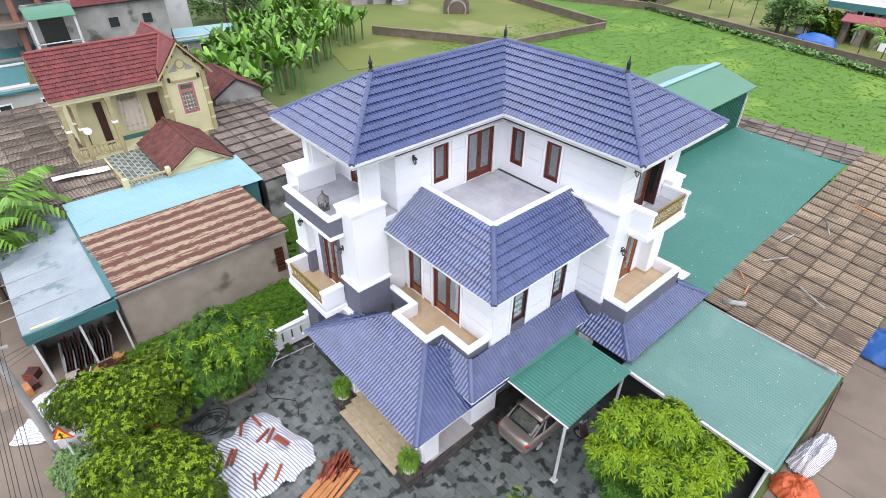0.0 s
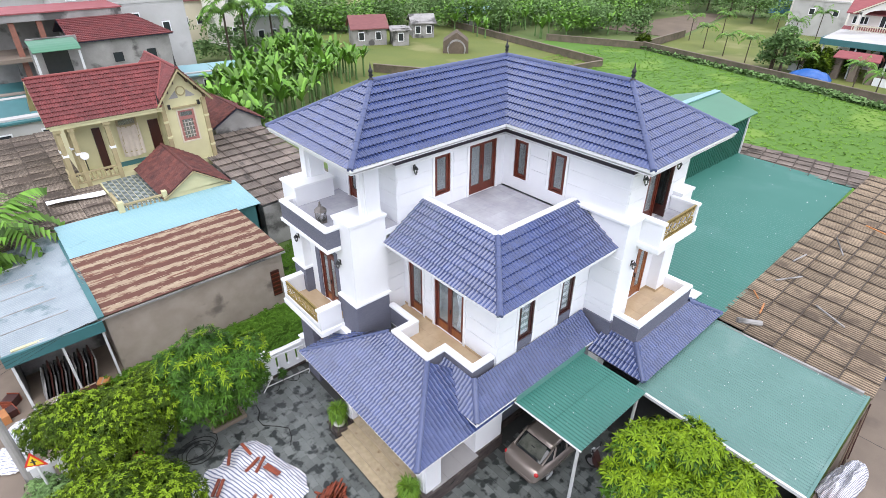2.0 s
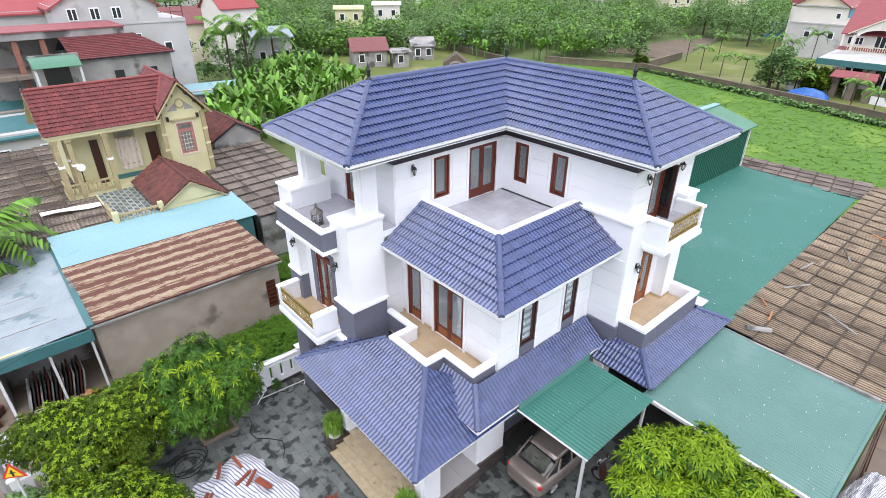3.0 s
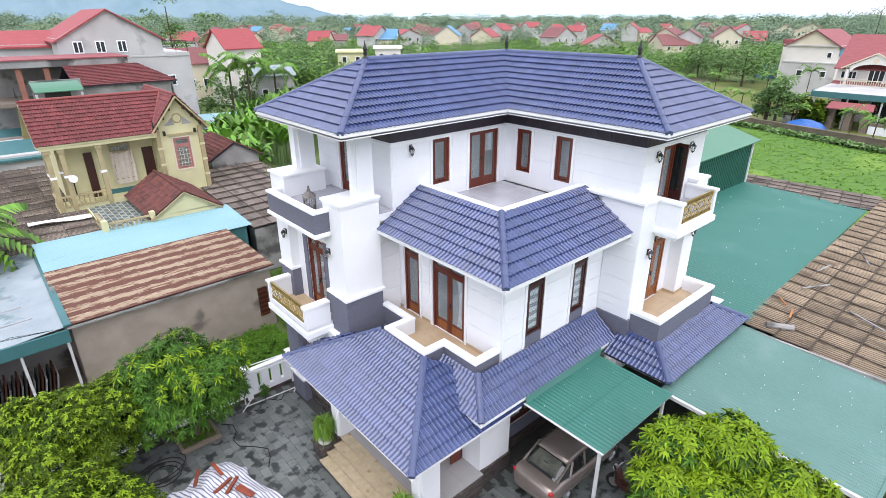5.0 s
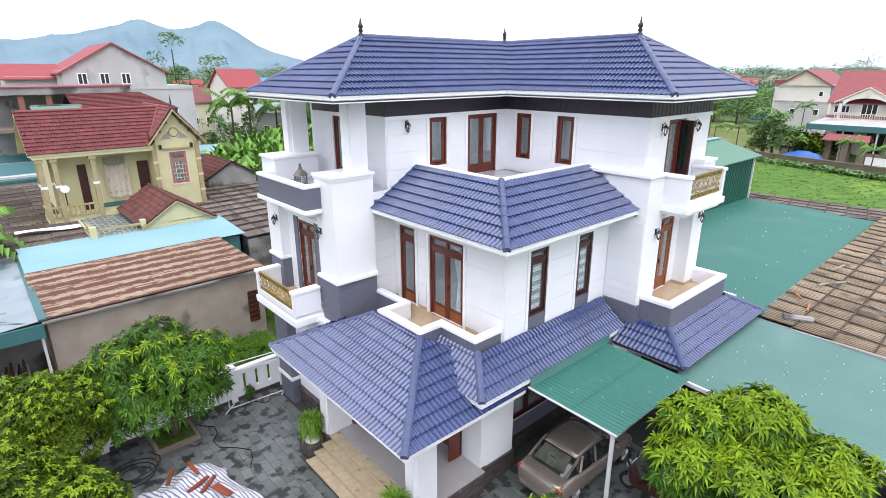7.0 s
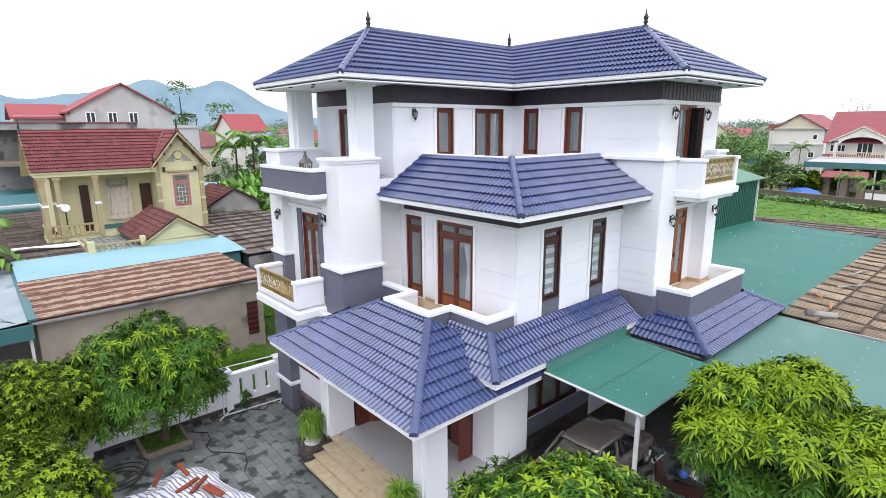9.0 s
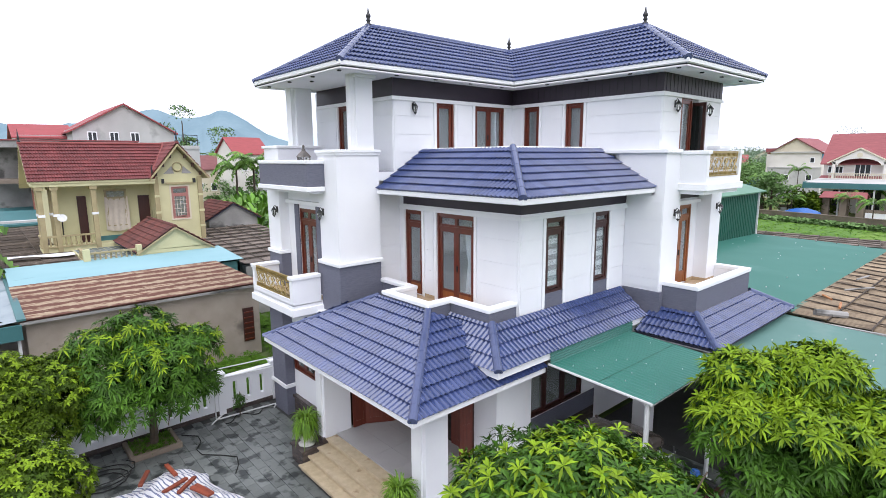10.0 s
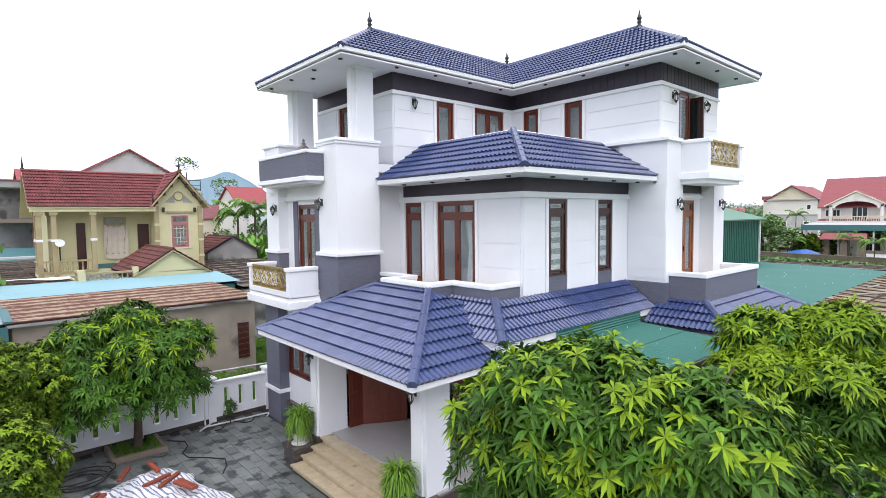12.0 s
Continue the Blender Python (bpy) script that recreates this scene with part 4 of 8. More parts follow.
for x, y in ((7.2, 12.1), (7.2, 13.4), (7.2, 14.7), (7.2, 16.0), (8.7, 11.85), (10.0, 11.85), (11.3, 11.85), (12.6, 11.85), (13.15, 10.6), (13.15, 9.3), (13.15, 8.0), (13.15, 6.75), (14.4, 6.75), (15.6, 6.75), (16.9, 6.75), (7.6, 14.2)):
    bm = bmesh.new()
    lathe(bm, [(0.05, -0.02), (0.055, 0.0), (0.05, 0.05)], (x, y, 9.54), 10)
    part("spot_light", bm, BLACK, villa)
# skirt roof over the second storey
SE, ST = 6.66, 7.66
s1, s2, s3, s4, s5, s6 = (8.33, 12.3, SE), (8.33, 7.36, SE), (13.56, 7.36, SE), (13.56, 9.03, ST), (9.92, 9.03, ST), (9.92, 12.3, ST)
bm = bmesh.new()
slab(bm, (s1, s2, s5, s6), 0.05)
slab(bm, (s2, s3, s4, s5), 0.05)
skirt = part("skirt_roof", bm, UNDER, villa, "blue glazed tile skirt roof")
tiled_face(skirt, (s1, s2, s5, s6))
tiled_face(skirt, (s2, s3, s4, s5))
hip_caps(skirt, raised(s2, 0.05), raised(s5, 0.06))
part("soffit", boxes((8.38, 7.41, 6.55, 9.3, 12.3, 6.58), (9.3, 7.41, 6.55, 13.5, 8.2, 6.58)), WHITE, villa)
bm = bmesh.new()
band(bm, [(8.34, 12.3), (8.34, 7.37), (13.52, 7.37)], 0.08, -0.03, 6.57, 6.675)
part("fascia", bm, WHITE_TRIM, villa)
part("gable_edge", boxes((13.5, 7.36, 6.5, 13.6, 7.42, 6.66)), WHITE_TRIM, villa)
for x, y in ((8.6, 11.5), (8.6, 10.4), (8.6, 9.2), (8.6, 8.0), (9.6, 7.65), (10.8, 7.65), (12.0, 7.65), (13.1, 7.65)):
    bm = bmesh.new()
    lathe(bm, [(0.05, -0.02), (0.055, 0.0), (0.05, 0.05)], (x, y, 6.54), 10)
    part("spot_light", bm, BLACK, villa)
# porch roof
PE = 2.98
p1, p2, p3 = (5.55, 13.5, PE), (5.55, 7.38, PE), (9.2, 7.38, PE)
p4, p5 = (7.62, 9.42, 4.1), (7.62, 11.3, 4.1)
p6 = (9.2, 8.1, PE + 0.72 * 1.12 / 2.04)
bm = bmesh.new()
slab(bm, (p1, p2, p4, p5), 0.05)
slab(bm, (p2, p3, p6, p4), 0.05)
slab(bm, ((7.3, 13.5, PE), p1, p5, (7.62, 12.3, 3.55)), 0.05)
porch_roof = part("porch_roof", bm, UNDER, villa, "blue glazed tile porch roof")
tiled_face(porch_roof, (p1, p2, p4, p5))
tiled_face(porch_roof, (p2, p3, p6, p4))
tiled_face(porch_roof, ((7.15, 13.5, PE), p1, p5, (7.15, 11.7, 4.0)), singles=False)
hip_caps(porch_roof, raised(p2, 0.05), raised(p4, 0.06))
hip_caps(porch_roof, raised(p1, 0.05), raised(p5, 0.06), r=0.06)
part("soffit", boxes((5.65, 7.48, 2.9, 9.15, 13.4, 2.93)), WHITE, villa)
bm = bmesh.new()
band(bm, [(7.2, 13.48), (5.57, 13.48), (5.57, 7.4), (9.2, 7.4)], 0.08, -0.03, 2.89, 2.985)
part("fascia", bm, WHITE_TRIM, villa)
# low roof along the front
LE, LT = 3.33, 3.95
q1, q2, q3, q4, q5, q6 = (7.62, 9.4, LE), (7.62, 7.3, LE), (13.3, 7.3, LE), (13.3, 8.12, LT), (8.3, 8.12, LT), (8.3, 9.4, LT)
bm = bmesh.new()
slab(bm, (q1, q2, q5, q6), 0.05)
slab(bm, (q2, q3, q4, q5), 0.05)
low_roof = part("low_roof", bm, UNDER, villa, "blue glazed tile lean-to roof")
tiled_face(low_roof, (q1, q2, q5, q6))
tiled_face(low_roof, (q2, q3, q4, q5))
hip_caps(low_roof, raised(q2, 0.05), raised(q5, 0.06))
bm = bmesh.new()
band(bm, [(7.64, 8.4), (7.64, 7.32), (13.2, 7.32)], 0.08, -0.03, LE - 0.13, LE + 0.005)
part("fascia", bm, WHITE_TRIM, villa)
part("soffit", boxes((7.7, 7.4, LE - 0.14, 13.3, 8.2, LE - 0.1)), WHITE, villa)
# right corner roof
RE, RT = 3.02, 3.52
t1, t2, t3, t4, t5, t6 = (12.84, 7.3, RE), (12.84, 5.26, RE), (18.08, 5.26, RE), (17.16, 6.14, RT), (13.66, 6.14, RT), (13.66, 7.3, RT)
t7, t8 = (18.08, 8.6, RE), (17.16, 8.6, RT)
bm = bmesh.new()
slab(bm, (t1, t2, t5, t6), 0.05)
slab(bm, (t2, t3, t4, t5), 0.05)
slab(bm, (t3, t7, t8, t4), 0.05)
corner_roof = part("corner_roof", bm, UNDER, villa, "blue glazed tile corner roof")
tiled_face(corner_roof, (t1, t2, t5, t6))
tiled_face(corner_roof, (t2, t3, t4, t5))
tiled_face(corner_roof, (t3, t7, t8, t4), singles=False)
hip_caps(corner_roof, raised(t2, 0.05), raised(t5, 0.06))
hip_caps(corner_roof, raised(t3, 0.05), raised(t4, 0.06))
part("soffit", boxes((12.9, 5.45, RE - 0.1, 17.6, 7.3, RE - 0.06)), WHITE, villa)


# ---- ground ----
def sheet(bm, poly, z0, z1):
    prism(bm, poly, z0, z1)


bm = bmesh.new()
bmesh.ops.create_grid(bm, x_segments=60, y_segments=60, size=2400)
bmesh.ops.translate(bm, verts=bm.verts[:], vec=(700, 700, -0.05))
structure("ground", bm, mat("open_ground_grass", (0.085, 0.145, 0.030), (0.12, 0.14, 0.05), 0.05, 0.95, bump=0.5, fine=3, blot=(0.06, 0.115, 0.022), blot_scale=0.03, blot_at=0.5), "green grassy ground reaching to the horizon", "ground")
bm = bmesh.new()
prism(bm, [(-9, -10), (-2.4, -10), (-2.6, 20), (-9, 20)], -0.3, -0.02)
structure("road", bm, CONCRETE, "worn pale concrete village road", "road")
bm = bmesh.new()
prism(bm, [(12.5, -12), (70, -12), (45, 0.4), (12.5, 0.4)], -0.3, -0.015)
structure("pavement", bm, CONCRETE, "worn beige concrete yard beside the shed", "pavement")
for i in range(8):
    structure("pavement_joint", boxes((13 + i * 3.2, -12, -0.02, 13.02 + i * 3.2, 0.4, -0.011)), SLATE_J, "dark joint in the concrete yard", "joint")
bm = bmesh.new()
prism(bm, [(-2.4, 11.0), (-1.2, 11.0), (-1.4, 15.2), (-2.5, 15.2)], -0.2, -0.01)
structure("pavement", bm, PINK, "faded pink tiled verge beside the road", "pavement")


def field(name, poly, z, material, label):
    bm = bmesh.new()
    prism(bm, poly, -0.3, z)
    structure(name, bm, material, label, "field")


MEADOW = mat("mown_yellow_green_meadow", (0.145, 0.165, 0.036), (0.10, 0.135, 0.028), 0.12, 0.95, bump=0.5, fine=3, blot=(0.20, 0.20, 0.075), blot_scale=0.09, blot_at=0.57)
CROP = mat("bright_green_crop", (0.088, 0.190, 0.022), (0.066, 0.155, 0.016), 0.22, 0.9, bump=0.8, fine=4, blot=(0.135, 0.235, 0.030), blot_scale=0.12, blot_at=0.56)
CROP_LEAF = mat("crop_leaf", (0.150, 0.285, 0.035), (0.105, 0.225, 0.025), 0.3, 0.8, island=0.25, spec=0.2)
DIRT = mat("bare_brown_soil", (0.16, 0.12, 0.085), (0.11, 0.085, 0.06), 0.3, 0.95, bump=0.4, fine=3)
field("ground_meadow", [(28, 46), (46, 41.5), (61.7, 39.8), (68.6, 76.9), (40, 84)], 0.0, MEADOW, "mown yellow-green meadow behind the villa")
field("ground_crop", [(38, 13), (41, -6), (64, -4), (67.9, 11.5), (75.6, 42.4), (70.5, 56), (64.5, 54), (61.7, 39.8), (46, 41.5), (30, 44), (26, 36)], 0.02, CROP, "bright green vegetable field")
field("ground_meadow", [(68.5, 3), (120, 6), (122, 50), (88, 43.2), (75.6, 42.2), (68.1, 11.5)], 0.0, MEADOW, "grassy yard beyond the field wall")
field("ground_soil", [(88, 44), (121, 50.5), (120, 55), (87, 58)], 0.02, DIRT, "bare brown ploughed soil")
bm = bmesh.new()
prism(bm, [(-1.2, 16.35), (8.0, 16.35), (8.0, 20.2), (-1.2, 20.2)], -0.3, 0.02)
bm2 = bmesh.new()
prism(bm2, [(-2.6, 16.4), (-1.2, 16.4), (-1.2, 20.2), (1.1, 20.2), (1.1, 28.4), (-12, 28.4), (-12, 20), (-2.6, 20)], -0.3, 0.0)
structure("pavement_yard", bm2, CONCRETE, "worn concrete yard around the open shed", "pavement")
structure("ground_garden", bm, GRASS, "weedy strip of garden beside the cement wall", "ground")

# courtyard paving
bm = bmesh.new()
prism(bm, [(-1.3, -2.0), (13.3, -2.0), (13.3, 8.6), (9.6, 8.6), (9.6, 12.5), (6.9, 12.5), (6.9, 16.2), (-1.3, 16.2)], -0.3, -0.012)
courtyard = structure("pavement_courtyard", bm, SLATE_J, "wet grey slate courtyard paving", "pavement")
PW, PL = 0.25, 0.5
pv = bmesh.new()
box(pv, 0.004, 0.004, -0.012, PW - 0.004, PL - 0.004, 0.0)
pv.transform(Matrix.Scale(U, 4))
PAVER = bpy.data.meshes.new("paver")
pv.to_mesh(PAVER)
pv.free()
PAVER.materials.append(SLATE)
rnd = random.Random(5)
JV, JF, singles = [], [], 0
for i in range(int(14.4 / PW)):
    for j in range(int(18 / PL) + 1):
        x, y = -1.2 + i * PW, -1.9 + j * PL + (i % 2) * PL / 2
        if y > 15.7 or (x > 6.4 and y > 11.6) or (x > 5.4 and 7.7 < y < 12.2) or (x > 8.4 and y > 7.7):
            continue
        dz = rnd.uniform(-0.002, 0.004)
        if 3.4 < x < 6.2 and 8.4 < y < 15.9 or 5.6 < x < 9.2 and 5.4 < y < 7.7:
            if singles < 300:
                ob = new("paver", PAVER)
                ob.parent = courtyard
                ob.location = (x * U, y * U, dz)
                singles += 1
                continue
        k = len(JV)
        a = 0.004
        for zz in (-0.012, dz):
            JV += [(x + a, y + a, zz), (x + PW - a, y + a, zz), (x + PW - a, y + PL - a, zz), (x + a, y + PL - a, zz)]
        JF += [(k + 4, k + 5, k + 6, k + 7), (k, k + 1, k + 5, k + 4), (k + 1, k + 2, k + 6, k + 5), (k + 2, k + 3, k + 7, k + 6), (k + 3, k, k + 4, k + 7)]
SLATE_I = mat("wet_grey_slate_paver_joined", (0.150, 0.162, 0.155), (0.096, 0.108, 0.104), 1.3, 0.42, bump=0.15, island=0.22, blot=(0.022, 0.027, 0.026), blot_scale=2.3, blot_at=0.52, fine=14)
BASE[courtyard] = Matrix()
tagged(part_np("pavers", JV, JF, SLATE_I, courtyard), kind="stuff")


# ---- corrugated roofs and sheds ----
def corrugated(o, a, b, pitch=0.16, amp=0.02, thick=0.008, per=4):
    """A wavy sheet at o: a across the waves, b along them."""
    o, a, b = Vector(o), Vector(a), Vector(b)
    nrm = a.cross(b).normalized()
    if nrm.z < 0:
        nrm = -nrm
    n = max(2, round(a.length / pitch)) * per
    V, Fc = [], []
    for i in range(n + 1):
        h = amp * math.cos(2 * math.pi * i / per)
        p = o + a * (i / n) + nrm * h
        V += [p, p + b, p + b - nrm * thick, p - nrm * thick]
    for i in range(n):
        k, m = 4 * i, 4 * i + 4
        Fc += [(k, m, m + 1, k + 1), (k + 3, k + 2, m + 2, m + 3), (k, k + 3, m + 3, m), (k + 1, m + 1, m + 2, k + 2)]
    return [tuple(v) for v in V], Fc


def sheets(parent, o, a, b, nx, ny, material, pitch=0.14, amp=0.024, lap=0.022, seed=1, name="sheet"):
    """Overlapping fibre-cement sheets, each a piece: a spans nx columns, b spans ny rows from the low edge."""
    o, a, b = Vector(o), Vector(a), Vector(b)
    r = random.Random(seed)
    V, Fc = corrugated((0, 0, 0), a / nx * 1.02, b / ny * 1.06 + Vector((0, 0, -0.055)), pitch, amp, 0.012)
    me = bpy.data.meshes.new(name)
    me.from_pydata([tuple(c * U for c in v) for v in V], [], Fc)
    me.materials.append(material)
    # Dark tubes drawn for the shadow line at each row lap.
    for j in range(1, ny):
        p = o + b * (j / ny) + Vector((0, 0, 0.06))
        part("lap_joint", tubes([tuple(p), tuple(p + a)], lap, 5), LAP_SHADE, parent)
    # The same dark line along the side overlaps.
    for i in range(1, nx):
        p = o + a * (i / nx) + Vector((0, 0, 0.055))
        part("side_lap", tubes([tuple(p), tuple(p + b)], lap * 0.9, 5), LAP_SHADE, parent)
    for i in range(nx):
        for j in range(ny):
            ob = new(name, me)
            ob.parent = parent
            m = BASE[parent] @ Matrix.Translation(o + a * (i / nx) + b * (j / ny) + Vector((0, 0, 0.03 + r.uniform(-0.006, 0.012))))
            m.translation *= U
            ob.matrix_basis = m @ Euler((0, 0, r.uniform(-0.006, 0.006))).to_matrix().to_4x4()


def roof_bolts(parent, o, a, b, na, nb, material=STEEL_W, r=0.009):
    o, a, b = Vector(o), Vector(a), Vector(b)
    bm = bmesh.new()
    rr = random.Random(3)
    for i in range(na):
        for j in range(nb):
            if rr.random() < 0.6:
                continue
            p = o + a * ((i + rr.random()) / na) + b * ((j + 0.5 + rr.uniform(-0.2, 0.2)) / nb) + Vector((0, 0, 0.03))
            box(bm, p.x - r, p.y - r, p.z - 0.02, p.x + r, p.y + r, p.z + 0.012)
    tagged(part("roof_bolts", bm, material, parent), kind="stuff")


# canopy over the car
canopy = thing("carport_canopy", "green corrugated metal carport canopy on white posts", "canopy", (11, 6, 0))
part_np("roof_sheet", *corrugated((9.33, 5.0, 2.95), (3.28, 0, 0.0), (-0.14, 2.28, 0.16), 0.125, 0.008), GREEN_SHEET, canopy)
part_np("upstand_sheet", *corrugated((9.22, 7.25, 3.11), (0, 0.01, 0.29), (3.36, 0, 0), 0.06, 0.014), GREEN_SHEET, canopy)
part("sheet_lap", tubes([(9.27, 6.14, 3.038), (12.52, 6.14, 3.038)], 0.007, 5), GREEN_WALL, canopy)
part("edge_beam", boxes((9.35, 5.02, 2.89, 12.6, 5.06, 2.92)), STEEL_W, canopy)
bm = bmesh.new()
slab(bm, ((9.30, 4.99, 2.965), (9.34, 4.99, 2.965), (9.20, 7.28, 3.125), (9.16, 7.28, 3.125)), 0.035)
part("edge_flashing", bm, STEEL_W, canopy, "white edge flashing")
roof_bolts(canopy, (9.36, 5.05, 2.955), (3.2, 0, 0), (-0.1, 2.2, 0.15), 9, 4, r=0.006)
for x, y in ((9.42, 5.14), (12.45, 5.15)):
    part("post", tubes([(x, y, 0), (x, y, 2.93)], 0.05, 10), STEEL_W, canopy)
    part("base_plate", boxes((x - 0.1, y - 0.1, 0, x + 0.1, y + 0.1, 0.02)), STEEL_W, canopy)
part("purlin", boxes((9.35, 5.15, 2.87, 12.6, 5.2, 2.92)), STEEL_W, canopy)

# green shed roofs beside the villa
shed = thing("tin_roof_shed", "long open shed under faded green metal roofing", "shed", (15, 3, 0))
part_np("roof_sheet", *corrugated((12.72, 0.5, 2.66), (5.15, 0, 0.05), (0, 4.92, 0.16), 0.12, 0.014), GREEN_DULL, shed)
roof_bolts(shed, (12.72, 0.5, 2.68), (5.15, 0, 0.05), (0, 4.62, 0.15), 20, 5)
bm = bmesh.new()
slab(bm, ((12.66, 0.46, 2.68), (12.74, 0.46, 2.68), (12.74, 5.12, 2.83), (12.66, 5.12, 2.83)), 0.1)
part("edge_flashing", bm, STEEL_W, shed)
bm = bmesh.new()
slab(bm, ((12.7, 0.42, 2.68), (17.9, 0.42, 2.73), (17.9, 0.5, 2.73), (12.7, 0.5, 2.68)), 0.1)
part("edge_flashing", bm, GREEN_DULL, shed)
for x, y in ((12.8, 0.6), (15.3, 0.6), (17.7, 0.6), (12.8, 3.0)):
    part("post", tubes([(x, y, 0), (x, y, 2.65)], 0.05, 8), STEEL_W, shed)
part("back_wall", boxes((17.75, 0.6, 0, 17.85, 8.4, 2.85)), MOULDY, shed)
part("side_screen", boxes((13.0, 0.6, 0, 17.7, 0.64, 1.2)), MOULDY, shed)
for i in range(7):
    part("bamboo_pole", tubes([(16.9 + 0.22 * i, 0.2 - 0.03 * (i % 3), 0), (17.4 + 0.2 * i, 0.34, 1.9 + 0.12 * (i % 3))], 0.022, 6), WOOD_D if i % 2 else DIRT, shed)
# Floor colour is kept dark to carry the shade under the shed.
part("floor_slab", boxes((13.25, 0.6, 0, 17.75, 8.4, 0.012)), SLATE_J, shed, "concrete floor coloured dark for the shade under the roof")
shed2 = thing("workshop_roof", "wide green metal workshop roof edged with old fibre-cement sheets", "roof", (27, 5, 0))
part_np("roof_sheet", *corrugated((17.9, 5.2, 2.95), (18.0, 0.6, -0.35), (0, 11.5, 0.25), 0.2, 0.02), GREEN_SHEET, shed2)
roof_bolts(shed2, (17.9, 5.2, 2.97), (18.0, 0.6, -0.35), (0, 11, 0.25), 24, 5, r=0.014)
part("gable_wall", boxes((17.95, 5.3, 0, 35.7, 5.4, 2.4)), MOULDY, shed2)
part("front_wall", boxes((17.95, 0.7, 0, 37.5, 0.8, 2.5)), MOULDY, shed2)
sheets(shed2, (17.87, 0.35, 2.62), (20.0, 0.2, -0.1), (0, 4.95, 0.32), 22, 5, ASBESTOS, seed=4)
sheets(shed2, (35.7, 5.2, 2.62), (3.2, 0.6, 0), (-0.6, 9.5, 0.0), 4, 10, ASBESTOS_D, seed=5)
for i, (x, y, l, a) in enumerate(((21.2, 2.6, 1.3, 60), (19.6, 4.4, 0.7, 10), (22.5, 4.5, 1.2, -30), (20.3, 4.9, 0.5, 40), (27, 4.0, 1.6, 25), (30, 3.0, 1.8, 70), (24.5, 4.8, 1.0, -10))):
    c, s_ = math.cos(radians(a)) * l / 2, math.sin(radians(a)) * l / 2
    z = 2.74 + 0.32 * (y - 0.35) / 4.95
    part("loose_batten", tubes([(x - c, y - s_, z), (x + c, y + s_, z + 0.01)], 0.035, 5), PLANK if i % 2 else MOULDY, shed2)
part("ridge_log", tubes([(18.2, 4.7, 3.02), (18.75, 4.05, 2.95)], 0.1, 8), MOULDY, shed2)
part("white_board", boxes((18.0, 6.3, 3.0, 18.8, 6.7, 3.06)), STEEL_W, shed2)
gs = thing("green_metal_shed", "dark green metal shed with a bright green gable roof", "shed", (30, 14, 0))
bm = bmesh.new()
prism(bm, [(21, 12.3), (36.0, 12.3), (36.0, 17.2), (21, 17.2)], 0, 5.25)
part("wall", bm, GREEN_WALL, gs)
bm = bmesh.new()
for i in range(60):
    box(bm, 21 + i * 0.25, 12.27, 2.6, 21.04 + i * 0.25, 12.3, 5.2)
part("wall_ribs", bm, GREEN_WALL, gs)
bm = bmesh.new()
slab(bm, ((20.8, 12.0, 5.35), (36.4, 12.0, 5.35), (36.4, 14.75, 6.15), (20.8, 14.75, 6.15)), 0.06)
part("roof_slope", bm, GREEN_BRIGHT, gs)
bm = bmesh.new()
slab(bm, ((20.8, 14.75, 6.15), (36.4, 14.75, 6.15), (36.4, 17.5, 5.35), (20.8, 17.5, 5.35)), 0.06)
part("roof_slope", bm, GREEN_BRIGHT, gs)
part("ridge_cap", boxes((20.8, 14.55, 6.13, 36.4, 14.95, 6.19)), CYAN, gs, "pale ridge flashing")
bm = bmesh.new()
v = [bm.verts.new(p) for p in ((36.02, 12.3, 5.2), (36.02, 17.2, 5.2), (36.02, 14.75, 6.1))]
bm.faces.new(v)
part("gable", bm, GREEN_WALL, gs)
part("corner_trim", boxes((35.95, 12.22, 2.5, 36.06, 12.3, 5.25)), STEEL_W, gs)

# ---- left neighbours' sheds ----
brown = thing("rusty_roof_shed", "bare cement shed with a rust-striped metal roof", "shed", (4.5, 22.5, 0))
part("wall", boxes((1.1, 20.35, 0, 8.2, 20.5, 2.72)), CEMENT, brown, "bare cement wall with damp stains")
part("wall", boxes((8.05, 20.5, 0, 8.2, 25.3, 2.75)), CEMENT, brown)
part("wall", boxes((1.1, 20.5, 0, 1.25, 25.3, 2.7)), CEMENT, brown)
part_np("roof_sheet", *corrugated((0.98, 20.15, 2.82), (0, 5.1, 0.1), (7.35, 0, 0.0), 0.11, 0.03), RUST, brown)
part("roof_edge", boxes((0.98, 20.12, 2.7, 8.33, 20.17, 2.78)), MOULDY, brown)
part("old_door", boxes((7.55, 20.3, 0.6, 7.95, 20.36, 1.9)), WOOD_D, brown, "old carved wooden shutter leaning on the wall")
for i in range(6):
    part("door_rail", boxes((7.57, 20.27, 0.66 + 0.21 * i, 7.93, 20.3, 0.71 + 0.21 * i)), WOOD, brown)
cyan = thing("cyan_roof_shed", "shed with a pale cyan metal roof", "shed", (5, 27, 0))
part_np("roof_sheet", *corrugated((1.0, 25.2, 2.9), (0, 3.3, 0.22), (8.55, -0.1, 0.0), 0.14, 0.012), CYAN, cyan)
part("end_wall", boxes((9.3, 25.3, 0, 9.4, 28.3, 2.9)), TEAL, cyan)
part("front_wall", boxes((8.3, 25.3, 0, 9.4, 25.4, 2.8)), TEAL, cyan)
part("ridge_flashing", boxes((0.9, 20.1, 2.84, 1.12, 28.4, 2.9)), TEAL, cyan, "green ridge flashing")
grey = thing("grey_roof_shed", "open-fronted shed with a pale grey metal roof", "shed", (-0.5, 24, 0))
part_np("roof_sheet", *corrugated((-2.05, 20.1, 2.62), (0, 8.4, 0.0), (3.0, 0, 0.22), 0.12, 0.012), GREY_SHEET, grey)
